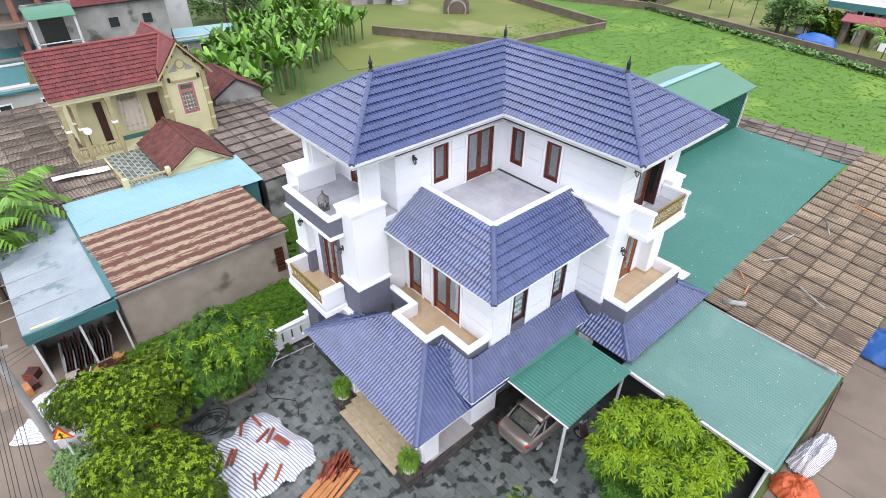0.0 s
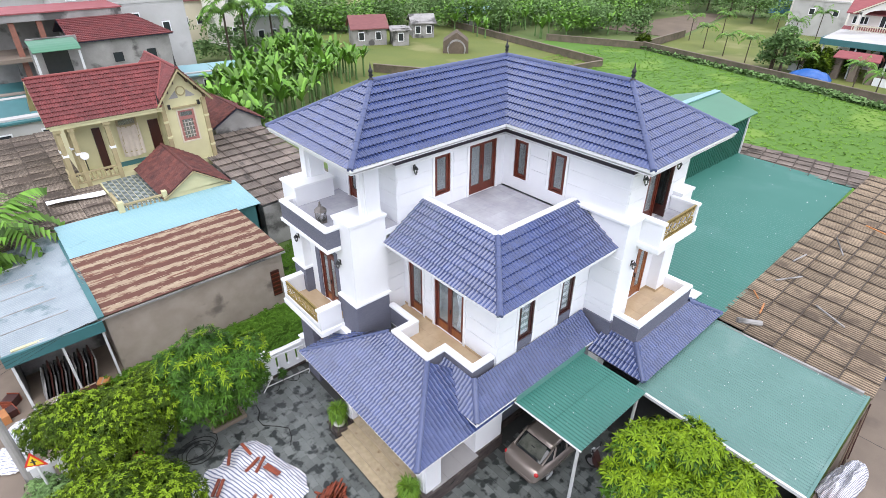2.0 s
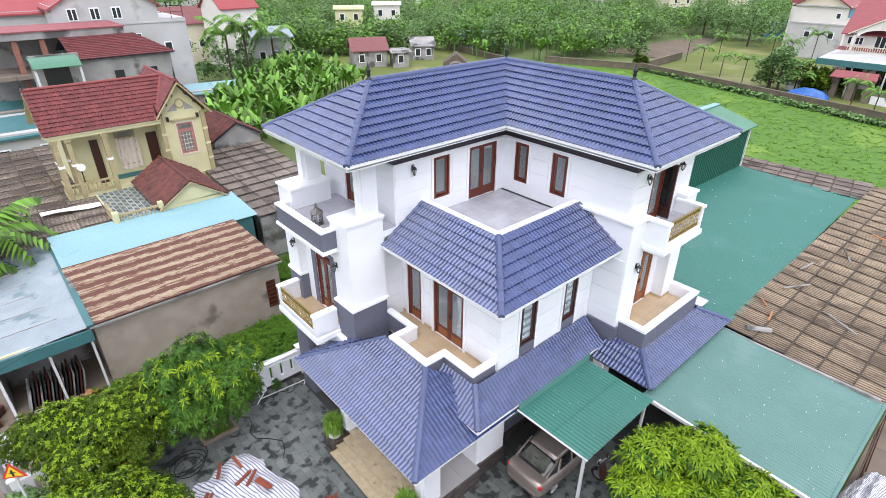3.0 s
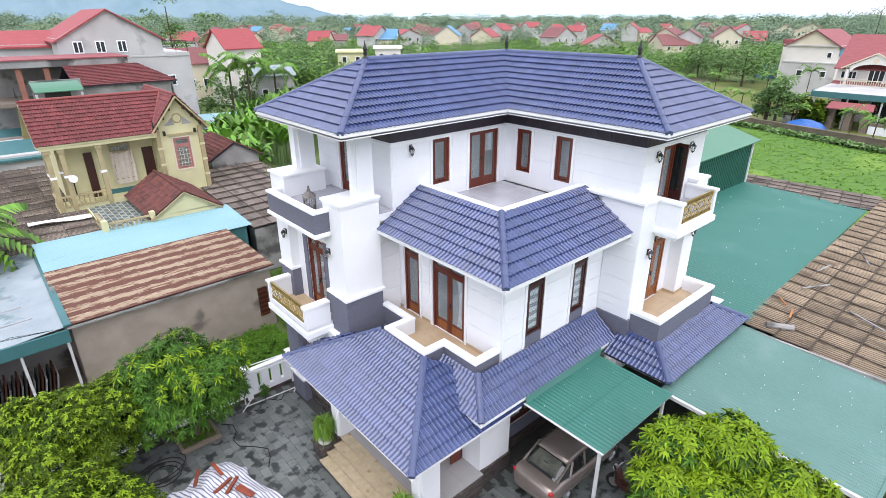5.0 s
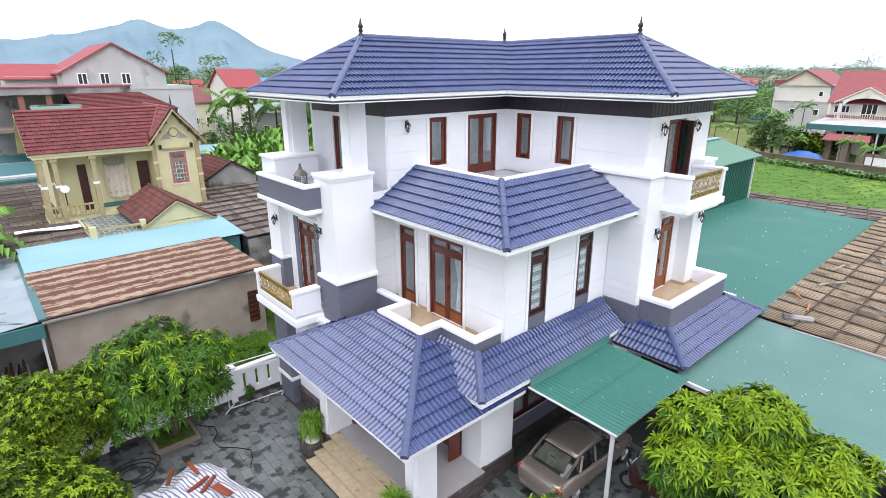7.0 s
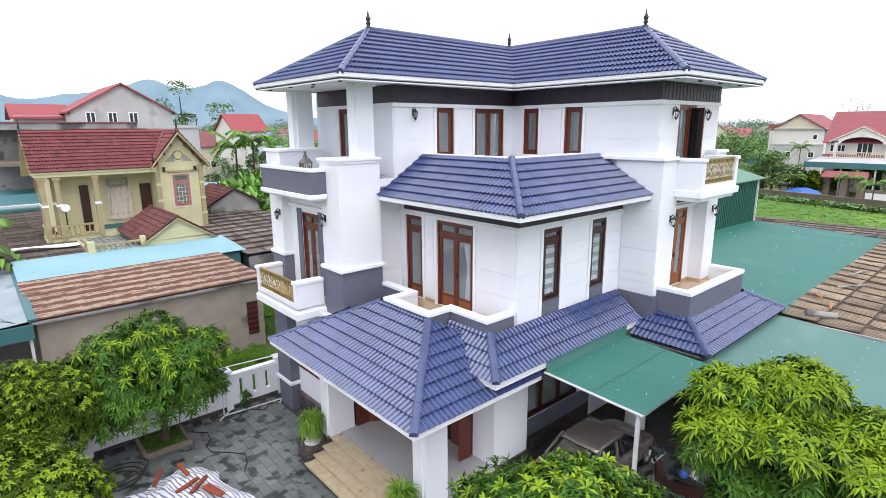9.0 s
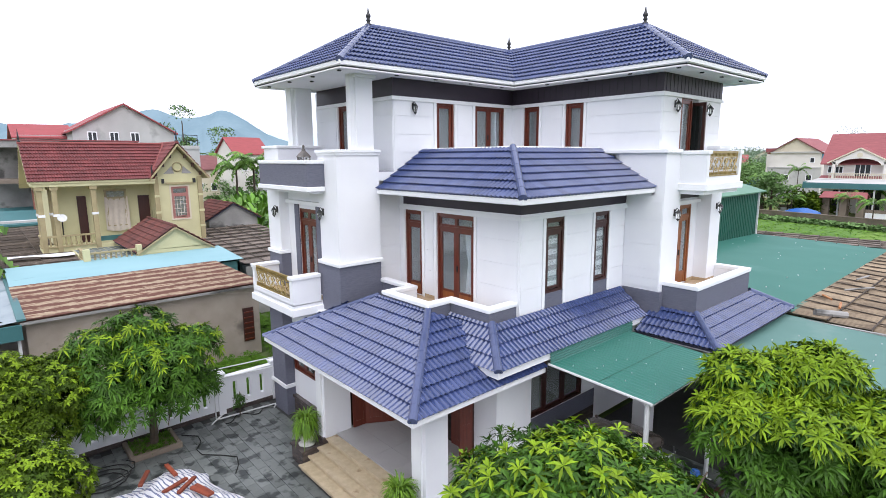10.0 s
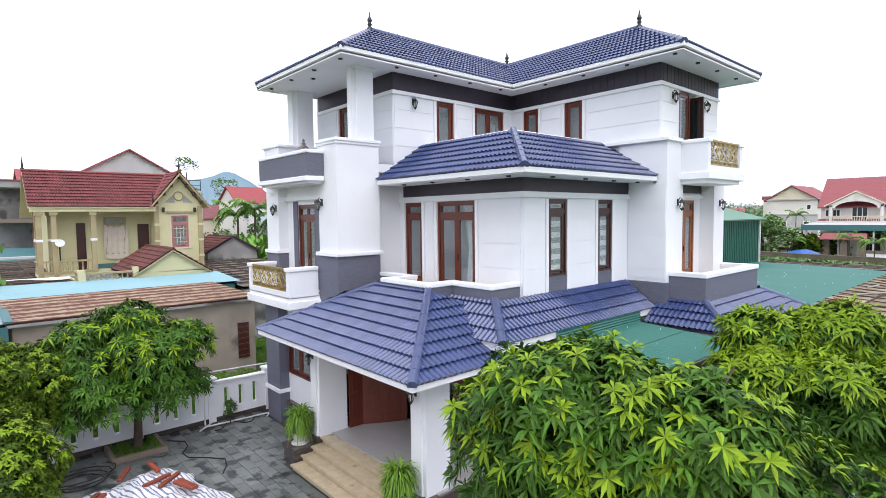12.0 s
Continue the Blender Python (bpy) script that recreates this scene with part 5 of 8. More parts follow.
part("fascia", boxes((-2.05, 20.0, 2.3, 1.0, 20.1, 2.75)), TEAL, grey, "teal metal fascia")
for x in (-1.9, -0.4, 0.9):
    part("post", boxes((x - 0.04, 20.15, 0, x + 0.04, 20.25, 2.5)), STEEL_W, grey)
part("back_wall", boxes((-2.0, 22.6, 0, 1.0, 22.7, 2.6)), MOULDY, grey)
# Added wall that shuts light out so the shed interior stays dark.
part("side_wall", boxes((-2.0, 20.9, 0, -1.92, 22.6, 2.58)), MOULDY, grey)
for i in range(5):
    part("roof_pole", tubes([(-4.2 + 0.1 * i, 25.6 - 1.15 * i, 2.95), (-0.6 + 0.2 * i, 26.0 - 1.2 * i, 2.98)], 0.02, 5), MOULDY, grey)
part("translucent_strip", boxes((-1.75, 20.3, 2.66, -0.7, 20.42, 2.705)), YELLOW, grey)
# goods under the grey roof
for i in range(16):
    sl = thing("stone_slab", "dark stone slab leaning on a rack under the shed roof", "slab", (-1.55 + 0.11 * i, 20.3, 0), group="slabs stacked at the shed", local=True)
    bm = boxes((0, 0, 0, 0.05, 0.9, 1.1 + 0.1 * (i % 3)))
    bmesh.ops.rotate(bm, verts=bm.verts[:], matrix=Matrix.Rotation(radians(12), 3, "Y"))
    part("slab_face", bm, (MOULDY, RUBBER, WOOD_D)[i % 3], sl)
for i, (x, y, s_) in enumerate(((-1.3, 19.9, 0.5), (-0.4, 19.7, 0.42), (-1.9, 19.5, 0.45), (0.3, 20.0, 0.4), (-0.9, 19.4, 0.35), (-2.9, 20.4, 0.5))):
    cb = thing("carton", "brown cardboard carton on the ground by the shed", "box", (x, y, 0), 20 * i, group="cartons by the shed", local=True)
    part("box_body", boxes((-s_ / 2, -s_ / 2, 0, s_ / 2, s_ / 2, s_ * 0.7)), PLANK if i % 2 else CEMENT, cb, bevel=0.01)
    part("flap", boxes((-s_ / 2, -0.02, s_ * 0.7, s_ / 2, 0.02, s_ * 0.7 + 0.006)), CEMENT, cb)

for i, (x, y, s_, m) in enumerate(((-0.2, 19.6, 0.55, RUST), (0.35, 19.5, 0.4, BRICK), (-1.0, 19.75, 0.5, STEEL_W), (-2.6, 20.6, 0.4, BRICK), (-2.5, 21.2, 0.45, BRICK), (-1.5, 19.0, 0.5, STEEL_W))):
    cr = thing("crate", "worn wooden crate of goods beside the open shed", "crate", (x, y, 0), 35 * i, group="crates by the shed", local=True)
    for k in range(4):
        part("slat", boxes((-s_ / 2, -s_ / 2, 0.02 + k * s_ * 0.2, s_ / 2, -s_ / 2 + 0.02, 0.02 + k * s_ * 0.2 + s_ * 0.15), (-s_ / 2, s_ / 2 - 0.02, 0.02 + k * s_ * 0.2, s_ / 2, s_ / 2, 0.02 + k * s_ * 0.2 + s_ * 0.15)), m, cr)
    part("crate_body", boxes((-s_ / 2 + 0.02, -s_ / 2 + 0.02, 0, s_ / 2 - 0.02, s_ / 2 - 0.02, s_ * 0.7)), WOOD_D, cr)
ASB = thing("fibre_cement_roof", "old weathered fibre-cement roof over low sheds", "roof", (-2, 36, 0))
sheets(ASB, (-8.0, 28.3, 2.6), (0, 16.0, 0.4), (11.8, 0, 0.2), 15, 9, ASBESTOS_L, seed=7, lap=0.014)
part("gable_end", boxes((-2.0, 28.45, 0, 4.0, 28.55, 2.5)), TEAL, ASB)
part("side_wall", boxes((-8, 28.6, 0, 3.9, 44, 2.4)), MOULDY, ASB)
ASB2 = thing("fibre_cement_roof", "dark weathered fibre-cement roof on a mouldy block wall", "roof", (12, 30, 0))
sheets(ASB2, (9.7, 25.5, 2.55), (5.0, 0.2, 0.0), (0.2, 11.0, 0.5), 5, 11, ASBESTOS_D, seed=8)
part("block_wall", boxes((9.8, 25.6, 0, 14.6, 36, 2.4)), MOULDY, ASB2)
red_shed = thing("old_tile_shed", "mouldy plaster outbuilding with a dark red tiled gable roof", "shed", (13.5, 38, 0))
bm = bmesh.new()
prism(bm, [(11.8, 36.6), (15.0, 36.6), (15.0, 41), (11.8, 41)], 0, 3.6)
part("wall", bm, MOULDY, red_shed)
bm = bmesh.new()
v = [bm.verts.new(p) for p in ((11.8, 36.58, 3.6), (15.0, 36.58, 3.6), (13.4, 36.58, 4.5))]
bm.faces.new(v)
part("gable", bm, MOULDY, red_shed)
REDTILE = tile_mesh("red_tile", RED_TILE)
for A in (((11.6, 41.2, 3.5), (11.6, 36.4, 3.5), (13.4, 36.4, 4.55), (13.4, 41.2, 4.55)), ((15.2, 36.4, 3.5), (15.2, 41.2, 3.5), (13.4, 41.2, 4.55), (13.4, 36.4, 4.55))):
    bm = bmesh.new()
    slab(bm, A, 0.06)
    rf = part("roof_slope", bm, UNDER, red_shed)
    tiled_face(rf, A, singles=False, joined=RED_OLD)

# ---- the yellow house ----
yh = thing("yellow_house", "pale yellow village house with a red tiled roof", "house", (7, 35, 0))
part("wall", boxes((3.4, 34.4, 0, 8.0, 34.6, 6.3)), YELLOW, yh)
part("wall", boxes((3.4, 34.6, 0, 3.6, 38.6, 6.3)), YELLOW, yh)
bm = bmesh.new()
wall(bm, Y(33.4), 8.0, 10.55, 0, 6.5, 0.2, [(8.85, 9.75, 4.15, 5.95)])
part("gable_wall", bm, YELLOW, yh)
part("wall", boxes((10.35, 33.6, 0, 10.55, 38.6, 6.5), (8.0, 33.6, 0, 8.2, 34.6, 6.5), (3.6, 38.4, 0, 10.4, 38.6, 6.3)), YELLOW, yh)
bm = bmesh.new()
v = [bm.verts.new(p) for p in ((8.0, 33.4, 6.5), (10.55, 33.4, 6.5), (9.28, 33.4, 8.1), (8.0, 33.6, 6.5), (10.55, 33.6, 6.5), (9.28, 33.6, 8.1))]
bm.faces.new(v[:3]); bm.faces.new(v[3:]); bm.faces.new((v[0], v[2], v[5], v[3])); bm.faces.new((v[1], v[4], v[5], v[2]))
part("gable", bm, YELLOW, yh)
part("balcony_floor", boxes((2.7, 33.2, 2.9, 8.0, 34.4, 3.15)), YELLOW, yh)
part("front_wall", boxes((2.7, 33.3, 0, 10.4, 33.4, 2.9)), YELLOW, yh)
YE, YR = 6.42, 8.28
ya, yb, yc, yd = (2.45, 33.0, YE), (8.0, 33.0, YE), (8.9, 35.6, YR), (2.45, 35.6, YR)
ye, yf = (2.45, 38.9, 6.0), (10.8, 38.9, 6.0)
slopes = [((ya, yb, (9.2, 35.6, YR), yd)), ((7.75, 38.9, 6.4), (7.75, 33.0, 6.4), (9.28, 33.0, 8.32), (9.28, 38.9, 8.32)), ((10.8, 33.0, 6.45), (10.8, 38.9, 6.45), (9.28, 38.9, 8.32), (9.28, 33.0, 8.32)), ((8.5, 38.9, 6.0), (2.45, 38.9, 6.0), yd, (8.5, 35.6, YR))]
for A in slopes:
    bm = bmesh.new()
    slab(bm, A, 0.08)
    rf = part("roof_slope", bm, YELLOW, yh, "red tiled roof slope")
    tiled_face(rf, A, singles=False, joined=RED_TILE)
RED_RIDGE = mat("red_ridge_tile", (0.23, 0.05, 0.045), None, 2, 0.6, island=0.1)
hip_caps(rf, (2.45, 35.6, YR + 0.06), (9.2, 35.6, YR + 0.06), material=RED_RIDGE)
hip_caps(rf, (9.28, 33.0, 8.38), (9.28, 38.9, 8.38), material=RED_RIDGE)
hip_caps(rf, (7.8, 33.05, 6.5), (9.2, 35.5, 8.3), material=RED_RIDGE)
for a, b in (((7.7, 32.98, 6.34), (9.28, 32.98, 8.26)), ((10.85, 32.98, 6.4), (9.28, 32.98, 8.26))):
    bm = bmesh.new()
    tube(bm, a, b, 0.06, seg=4)
    part("verge_board", bm, TAN, yh)
for t in (0.25, 0.5, 0.75):
    for sg in (-1, 1):
        x = 9.28 + sg * (1.55 * (1 - t))
        z = 6.38 + 1.9 * t
        part("bracket", boxes((x - 0.03, 33.05, z - 0.28, x + 0.03, 33.4, z - 0.06)), WOOD_D, yh)
part("cornice", boxes((2.6, 33.05, 6.18, 8.0, 34.4, 6.36)), YELLOW, yh)
for x, y in ((2.85, 33.25), (3.45, 33.25), (5.1, 33.25), (2.85, 34.2), (3.4, 34.35)):
    part("column", boxes((x - 0.11, y - 0.11, 2.9, x + 0.11, y + 0.11, 6.2)), TAN, yh)
    part("capital", boxes((x - 0.17, y - 0.17, 6.0, x + 0.17, y + 0.17, 6.2)), TAN, yh)
    part("column_ring", boxes((x - 0.14, y - 0.14, 4.7, x + 0.14, y + 0.14, 4.82)), WHITE_TRIM, yh)
for x in (8.1, 10.4):
    part("pilaster", boxes((x - 0.12, 33.3, 2.9, x + 0.12, 33.4, 6.5)), TAN, yh)
    for z in (3.6, 4.5, 5.4):
        part("pilaster_ring", boxes((x - 0.14, 33.27, z, x + 0.14, 33.4, z + 0.12)), YELLOW, yh)


def balustrade(parent, p, q, z0, z1, material, n):
    p, q = Vector(p), Vector(q)
    d = (q - p).normalized()
    sd = Vector((-d.y, d.x)) * 0.07
    for za, zb in ((z0, z0 + 0.07), (z1 - 0.08, z1)):
        bm = bmesh.new()
        prism(bm, [tuple(p + sd), tuple(p - sd), tuple(q - sd), tuple(q + sd)], za, zb)
        part("rail", bm, material, parent)
    for i in range(n):
        c = p.lerp(q, (i + 0.5) / n)
        bm = bmesh.new()
        h = z1 - z0 - 0.15
        lathe(bm, [(0.035, 0), (0.05, h * 0.25), (0.028, h * 0.55), (0.035, h)], (c.x, c.y, z0 + 0.07), 6)
        part("baluster", bm, material, parent)


balustrade(yh, (2.75, 33.2), (5.1, 33.2), 3.15, 3.75, TAN, 11)
balustrade(yh, (2.75, 33.2), (2.75, 34.3), 3.15, 3.75, TAN, 5)
window(yh, "window", Y(33.4), 8.85, 9.75, 4.15, 5.95, PINK, leaves=1, transom=0.35)
part("window_surround", fbox(Y(33.4), (8.77, 8.85, 0, 0.03, 4.07, 6.03), (9.75, 9.83, 0, 0.03, 4.07, 6.03), (8.85, 9.75, 0, 0.03, 4.07, 4.15), (8.85, 9.75, 0, 0.03, 5.95, 6.03)), CREAM_FAR, yh)
for x in (9.12, 9.3, 9.48):
    part("window_bar", fbox(Y(33.4), (x - 0.012, x + 0.012, -0.02, -0.003, 4.3, 5.35)), CREAM_FAR, yh)
for i in range(4):
    part("window_bar", fbox(Y(33.4), (8.95, 9.65, -0.02, -0.005, 4.45 + 0.25 * i, 4.475 + 0.25 * i)), CREAM_FAR, yh)
part("window_head", boxes((8.6, 33.3, 6.1, 10.0, 33.4, 6.2)), TAN, yh)
window(yh, "window", Y(34.4), 5.75, 6.8, 3.9, 5.9, TAN, leaves=1, transom=0.4, depth=-0.02)
bm = bmesh.new()
prev = None
for i in range(21):
    s_ = 5.7 + 1.15 * i / 20
    sag = 0.12 * math.sin(math.pi * i / 20)
    cur = [bm.verts.new((s_ + (0.06 if k == 0 else 0) * (0.5 - i / 20), 34.28 - 0.05 * math.sin(i * 1.3 + k), z - (sag if k == 0 else -0.1 * abs(i / 10 - 1)))) for k, z in enumerate((5.5, 4.6, 3.6))]
    if prev:
        for k in range(2):
            bm.faces.new((prev[k], cur[k], cur[k + 1], prev[k + 1]))
    prev = cur
part("window_cloth", bm, mat("beige_cotton_cloth", (0.62, 0.55, 0.47), (0.52, 0.46, 0.39), 4, 0.95), yh, "beige cloth hung over the window", smooth=True)
part("door", boxes((7.35, 34.3, 3.15, 7.9, 34.4, 5.5)), WOOD_D, yh, "dark brown wooden door")
part("door", boxes((4.5, 34.3, 3.15, 4.9, 34.4, 5.6)), WOOD_D, yh)
part("base_band", boxes((5.2, 34.33, 3.15, 7.3, 34.4, 3.4)), TEAL, yh)
bm = bmesh.new()
for k in range(24):
    a0, a1 = 2 * math.pi * k / 24, 2 * math.pi * (k + 1) / 24
    tube(bm, (9.28 + 0.24 * math.cos(a0), 33.38, 7.05 + 0.24 * math.sin(a0)), (9.28 + 0.24 * math.cos(a1), 33.38, 7.05 + 0.24 * math.sin(a1)), 0.04, seg=5)
part("round_moulding", bm, TAN, yh)
for sg in (-1, 1):
    bm = bmesh.new()
    v = [bm.verts.new((9.28 + sg * x, 33.38, z)) for x, z in ((0.2, 6.68), (0.75, 6.68), (0.3, 7.1))]
    bm.faces.new(v)
    part("gable_inlay", bm, MOULDY, yh)
for x in (8.45, 10.1):
    part("wall_lamp", boxes((x - 0.06, 33.25, 6.15, x + 0.06, 33.4, 6.4)), BLACK, yh)
for x, y, z in ((2.5, 35.6, 8.3), (9.28, 33.1, 8.35), (7.9, 33.1, 6.5)):
    bm = bmesh.new()
    lathe(bm, [(0.06, 0), (0.09, 0.12), (0.04, 0.2), (0.05, 0.3), (0.005, 0.75)], (x, y, z), 8)
    part("finial", bm, BLACK, yh)
bm = bmesh.new()
lathe(bm, [(0.02, 0.0), (0.11, 0.02), (0.21, 0.06), (0.2, 0.07), (0.1, 0.03)], (0, 0, 0), 18)
bmesh.ops.rotate(bm, verts=bm.verts[:], matrix=Matrix.Rotation(radians(62), 3, "X"))
bmesh.ops.translate(bm, verts=bm.verts[:], vec=(3.65, 33.1, 4.6))
dish = thing("satellite_dish", "white satellite dish on the yellow house balcony", "dish", (3.65, 33.1, 3.75))
part("reflector", bm, STEEL_W, dish, smooth=True)
part("bracket", tubes([(3.65, 33.25, 3.72), (3.65, 33.25, 4.4), (3.65, 33.12, 4.6)], 0.03, 6), BLACK, dish)
# annex and terrace
annex = thing("yellow_annex", "low yellow annex with an old red tiled gable roof", "house", (7, 30, 0))
part("wall", boxes((6.0, 28.2, 0, 9.1, 28.4, 3.3), (8.9, 28.4, 0, 9.1, 33.2, 3.2)), YELLOW, annex)
bm = bmesh.new()
v = [bm.verts.new(p) for p in ((5.95, 28.2, 3.3), (9.15, 28.2, 3.25), (7.5, 28.2, 4.2), (5.95, 28.4, 3.3), (9.15, 28.4, 3.25), (7.5, 28.4, 4.2))]
bm.faces.new(v[:3]); bm.faces.new(v[3:]); bm.faces.new((v[0], v[2], v[5], v[3])); bm.faces.new((v[1], v[4], v[5], v[2]))
part("gable", bm, YELLOW, annex)
for A in (((5.8, 33.2, 3.2), (5.8, 28.1, 3.2), (7.5, 28.1, 4.3), (7.5, 33.2, 4.3)), ((9.25, 28.1, 3.15), (9.25, 33.2, 3.15), (7.5, 33.2, 4.3), (7.5, 28.1, 4.3))):
    bm = bmesh.new()
    slab(bm, A, 0.06)
    rf = part("roof_slope", bm, UNDER, annex, "old dark red tiled slope")
    tiled_face(rf, A, singles=False, joined=RED_OLD)
for a, b in (((5.8, 28.08, 3.16), (7.5, 28.08, 4.26)), ((9.25, 28.08, 3.1), (7.5, 28.08, 4.26))):
    bm = bmesh.new()
    tube(bm, a, b, 0.05, seg=4)
    part("verge", bm, TAN, annex)
hip_caps(rf, (7.5, 28.1, 4.34), (7.5, 33.2, 4.34), material=RED_OLD)
part("terrace_slab", boxes((3.9, 28.3, 0, 6.0, 33.2, 2.95)), YELLOW, annex)
T_A = mat("grey_terrace_tile", (0.22, 0.25, 0.26), None, 4, 0.5, rand=0.3)
T_B = mat("dark_terrace_tile", (0.09, 0.12, 0.12), None, 4, 0.5, rand=0.2)
for i in range(8):
    for j in range(16):
        part("terrace_tile", boxes((3.98 + i * 0.25, 28.4 + j * 0.3, 2.95, 4.2 + i * 0.25, 28.67 + j * 0.3, 2.96)), T_A if (i + j) % 2 else T_B, annex)
balustrade(annex, (3.85, 28.25), (5.9, 28.25), 2.95, 3.45, TAN, 10)
balustrade(annex, (3.85, 28.25), (3.85, 30.2), 2.95, 3.45, TAN, 8)
part("terrace_post", boxes((3.72, 28.12, 2.6, 3.98, 28.4, 3.6)), YELLOW, annex)
part("terrace_post", boxes((5.8, 28.12, 2.6, 6.02, 28.4, 3.6)), YELLOW, annex)
bs_ = thing("white_board", "bent white sheet lying on the old roof", "sheet", (2.6, 31, 2.9))
bm = bmesh.new()
for i in range(8):
    t0, t1 = i / 8, (i + 1) / 8
    slab(bm, ((1.2 + 2.6 * t0, 31.6 - 0.4 * t0, 3.05 + 0.05 * math.sin(6 * t0)), (1.2 + 2.6 * t1, 31.6 - 0.4 * t1, 3.05 + 0.05 * math.sin(6 * t1)), (1.2 + 2.6 * t1, 32.1 - 0.4 * t1, 3.07), (1.2 + 2.6 * t0, 32.1 - 0.4 * t0, 3.07)), 0.02)
part("board", bm, WHITE_TRIM, bs_)


# ---- vegetation ----
def leaf_whorls(centres, axes, rng, n=9, length=0.22, width=0.055, droop=0.35, spread=0.25):
    """Rosettes of pointed, folded leaves: vertices and triangles."""
    N = len(centres)
    c = np.repeat(np.asarray(centres, float), n, 0)
    d = np.repeat(np.asarray(axes, float), n, 0)
    d /= np.linalg.norm(d, axis=1, keepdims=True) + 1e-9
    ref = np.where(np.abs(d[:, 2:3]) < 0.9, np.array([[0, 0, 1.0]]), np.array([[1.0, 0, 0]]))
    a = np.cross(d, ref)
    a /= np.linalg.norm(a, axis=1, keepdims=True)
    b = np.cross(d, a)
    ph = np.tile(np.arange(n) * 2 * math.pi / n, N) + np.repeat(rng.uniform(0, 6.28, N), n) + rng.normal(0, 0.2, N * n)
    el = rng.normal(spread, 0.3, N * n)
    ray = (np.cos(ph) * np.cos(el))[:, None] * a + (np.sin(ph) * np.cos(el))[:, None] * b + np.sin(el)[:, None] * d
    L = length * rng.uniform(0.7, 1.2, N * n)[:, None]
    W = width * rng.uniform(0.8, 1.2, N * n)[:, None]
    side = np.cross(ray, d)
    side /= np.linalg.norm(side, axis=1, keepdims=True) + 1e-9
    up = np.cross(side, ray)
    down = np.array([[0, 0, -1.0]])
    mid = c + ray * L * 0.5 + down * L * droop * 0.18
    tip = c + ray * L + down * L * droop
    V = np.stack([c, mid + side * W / 2 + up * W * 0.15, mid, mid - side * W / 2 + up * W * 0.15, tip], 1).reshape(-1, 3)
    k = (np.arange(N * n) * 5)[:, None]
    F = np.concatenate([k + np.array([[0, 1, 2]]), k + np.array([[0, 2, 3]]), k + np.array([[1, 4, 2]]), k + np.array([[2, 4, 3]])], 0)
    return V, F


def blob_points(lumps, count, rng, inner=0.25, flat=0.85):
    P, A = [], []
    tot = sum(l[3] ** 2 for l in lumps)
    for x, y, z, r in lumps:
        m = int(count * r * r / tot)
        v = rng.normal(0, 1, (m, 3))
        v /= np.linalg.norm(v, axis=1, keepdims=True)
        v[:, 2] = np.where(v[:, 2] < -0.45, -v[:, 2], v[:, 2])
        bump = 1 + 0.16 * np.sin(v[:, 0] * 5.1 + x * 3) * np.sin(v[:, 1] * 4.7 + y) + 0.10 * np.sin(v[:, 2] * 7 + x)
        rad = r * bump * np.where(rng.random(m) < inner, rng.uniform(0.45, 0.85, m), rng.uniform(0.88, 1.06, m))
        P.append(np.array([x, y, z]) + v * rad[:, None] * np.array([1, 1, flat]))
        A.append(v + np.array([0, 0, 0.45]) + rng.normal(0, 0.2, (m, 3)))
    return np.concatenate(P), np.concatenate(A)


def tree(name, label, base, lumps, whorls, rng_seed, leaf=LEAF, trunk_r=0.11, young=0.0, **kw):
    rng = np.random.default_rng(rng_seed)
    root = thing(name, label, "tree", base)
    P, A = blob_points(lumps, whorls, rng)
    V, F = leaf_whorls(P, A, rng, **kw)
    part_np("crown", V, F.tolist(), leaf, root)
    if young:
        top = P[:, 2] > np.quantile(P[:, 2], 0.45)
        pick = np.where(top)[0]
        pick = pick[rng.random(len(pick)) < young]
        V, F = leaf_whorls(P[pick] + A[pick] * 0.06, A[pick], rng, **kw)
        part_np("young_foliage", V, F.tolist(), YOUNG, root, "bright yellow-green young leaves")
    bm = bmesh.new()
    fork = Vector(base) + Vector((0.05, 0, 0.9 + 0.2 * (lumps[0][2] - 1.5)))
    tube(bm, base, fork, trunk_r, trunk_r * 0.75, 8)
    part("trunk", bm, BARK, root)
    for x, y, z, r in lumps:
        c = Vector((x, y, z))
        m = fork.lerp(c, 0.5) + Vector((0, 0, 0.15))
        bm = bmesh.new()
        tube(bm, fork - Vector((0, 0, 0.05)), m, trunk_r * 0.5, trunk_r * 0.35, 6)
        tube(bm, m, c, trunk_r * 0.35, trunk_r * 0.15, 6)
        for k in range(4):
            q = c + Vector(rng.normal(0, 0.45, 3)) * r
            tube(bm, m.lerp(c, 0.6), q, trunk_r * 0.2, trunk_r * 0.08, 5)
        part("limb", bm, BARK, root)
    return root


YOUNG = mat("young_mango_leaf", (0.20, 0.30, 0.010), (0.12, 0.21, 0.008), 0.8, 0.55, island=0.3, fine=3, spec=0.2)
tree("mango_tree", "leafy mango tree with long drooping leaves in the forecourt", (4.6, 3.3, 0), [(4.75, 3.65, 3.7, 0.95), (4.7, 4.4, 3.3, 0.75), (5.0, 2.75, 3.6, 0.85), (5.7, 3.7, 3.3, 0.9), (4.6, 3.5, 2.8, 0.8), (5.5, 2.3, 3.0, 0.9), (5.3, 4.4, 2.9, 0.8)], 3400, 11, young=0.2, length=0.17, width=0.042, n=10, spread=0.35)
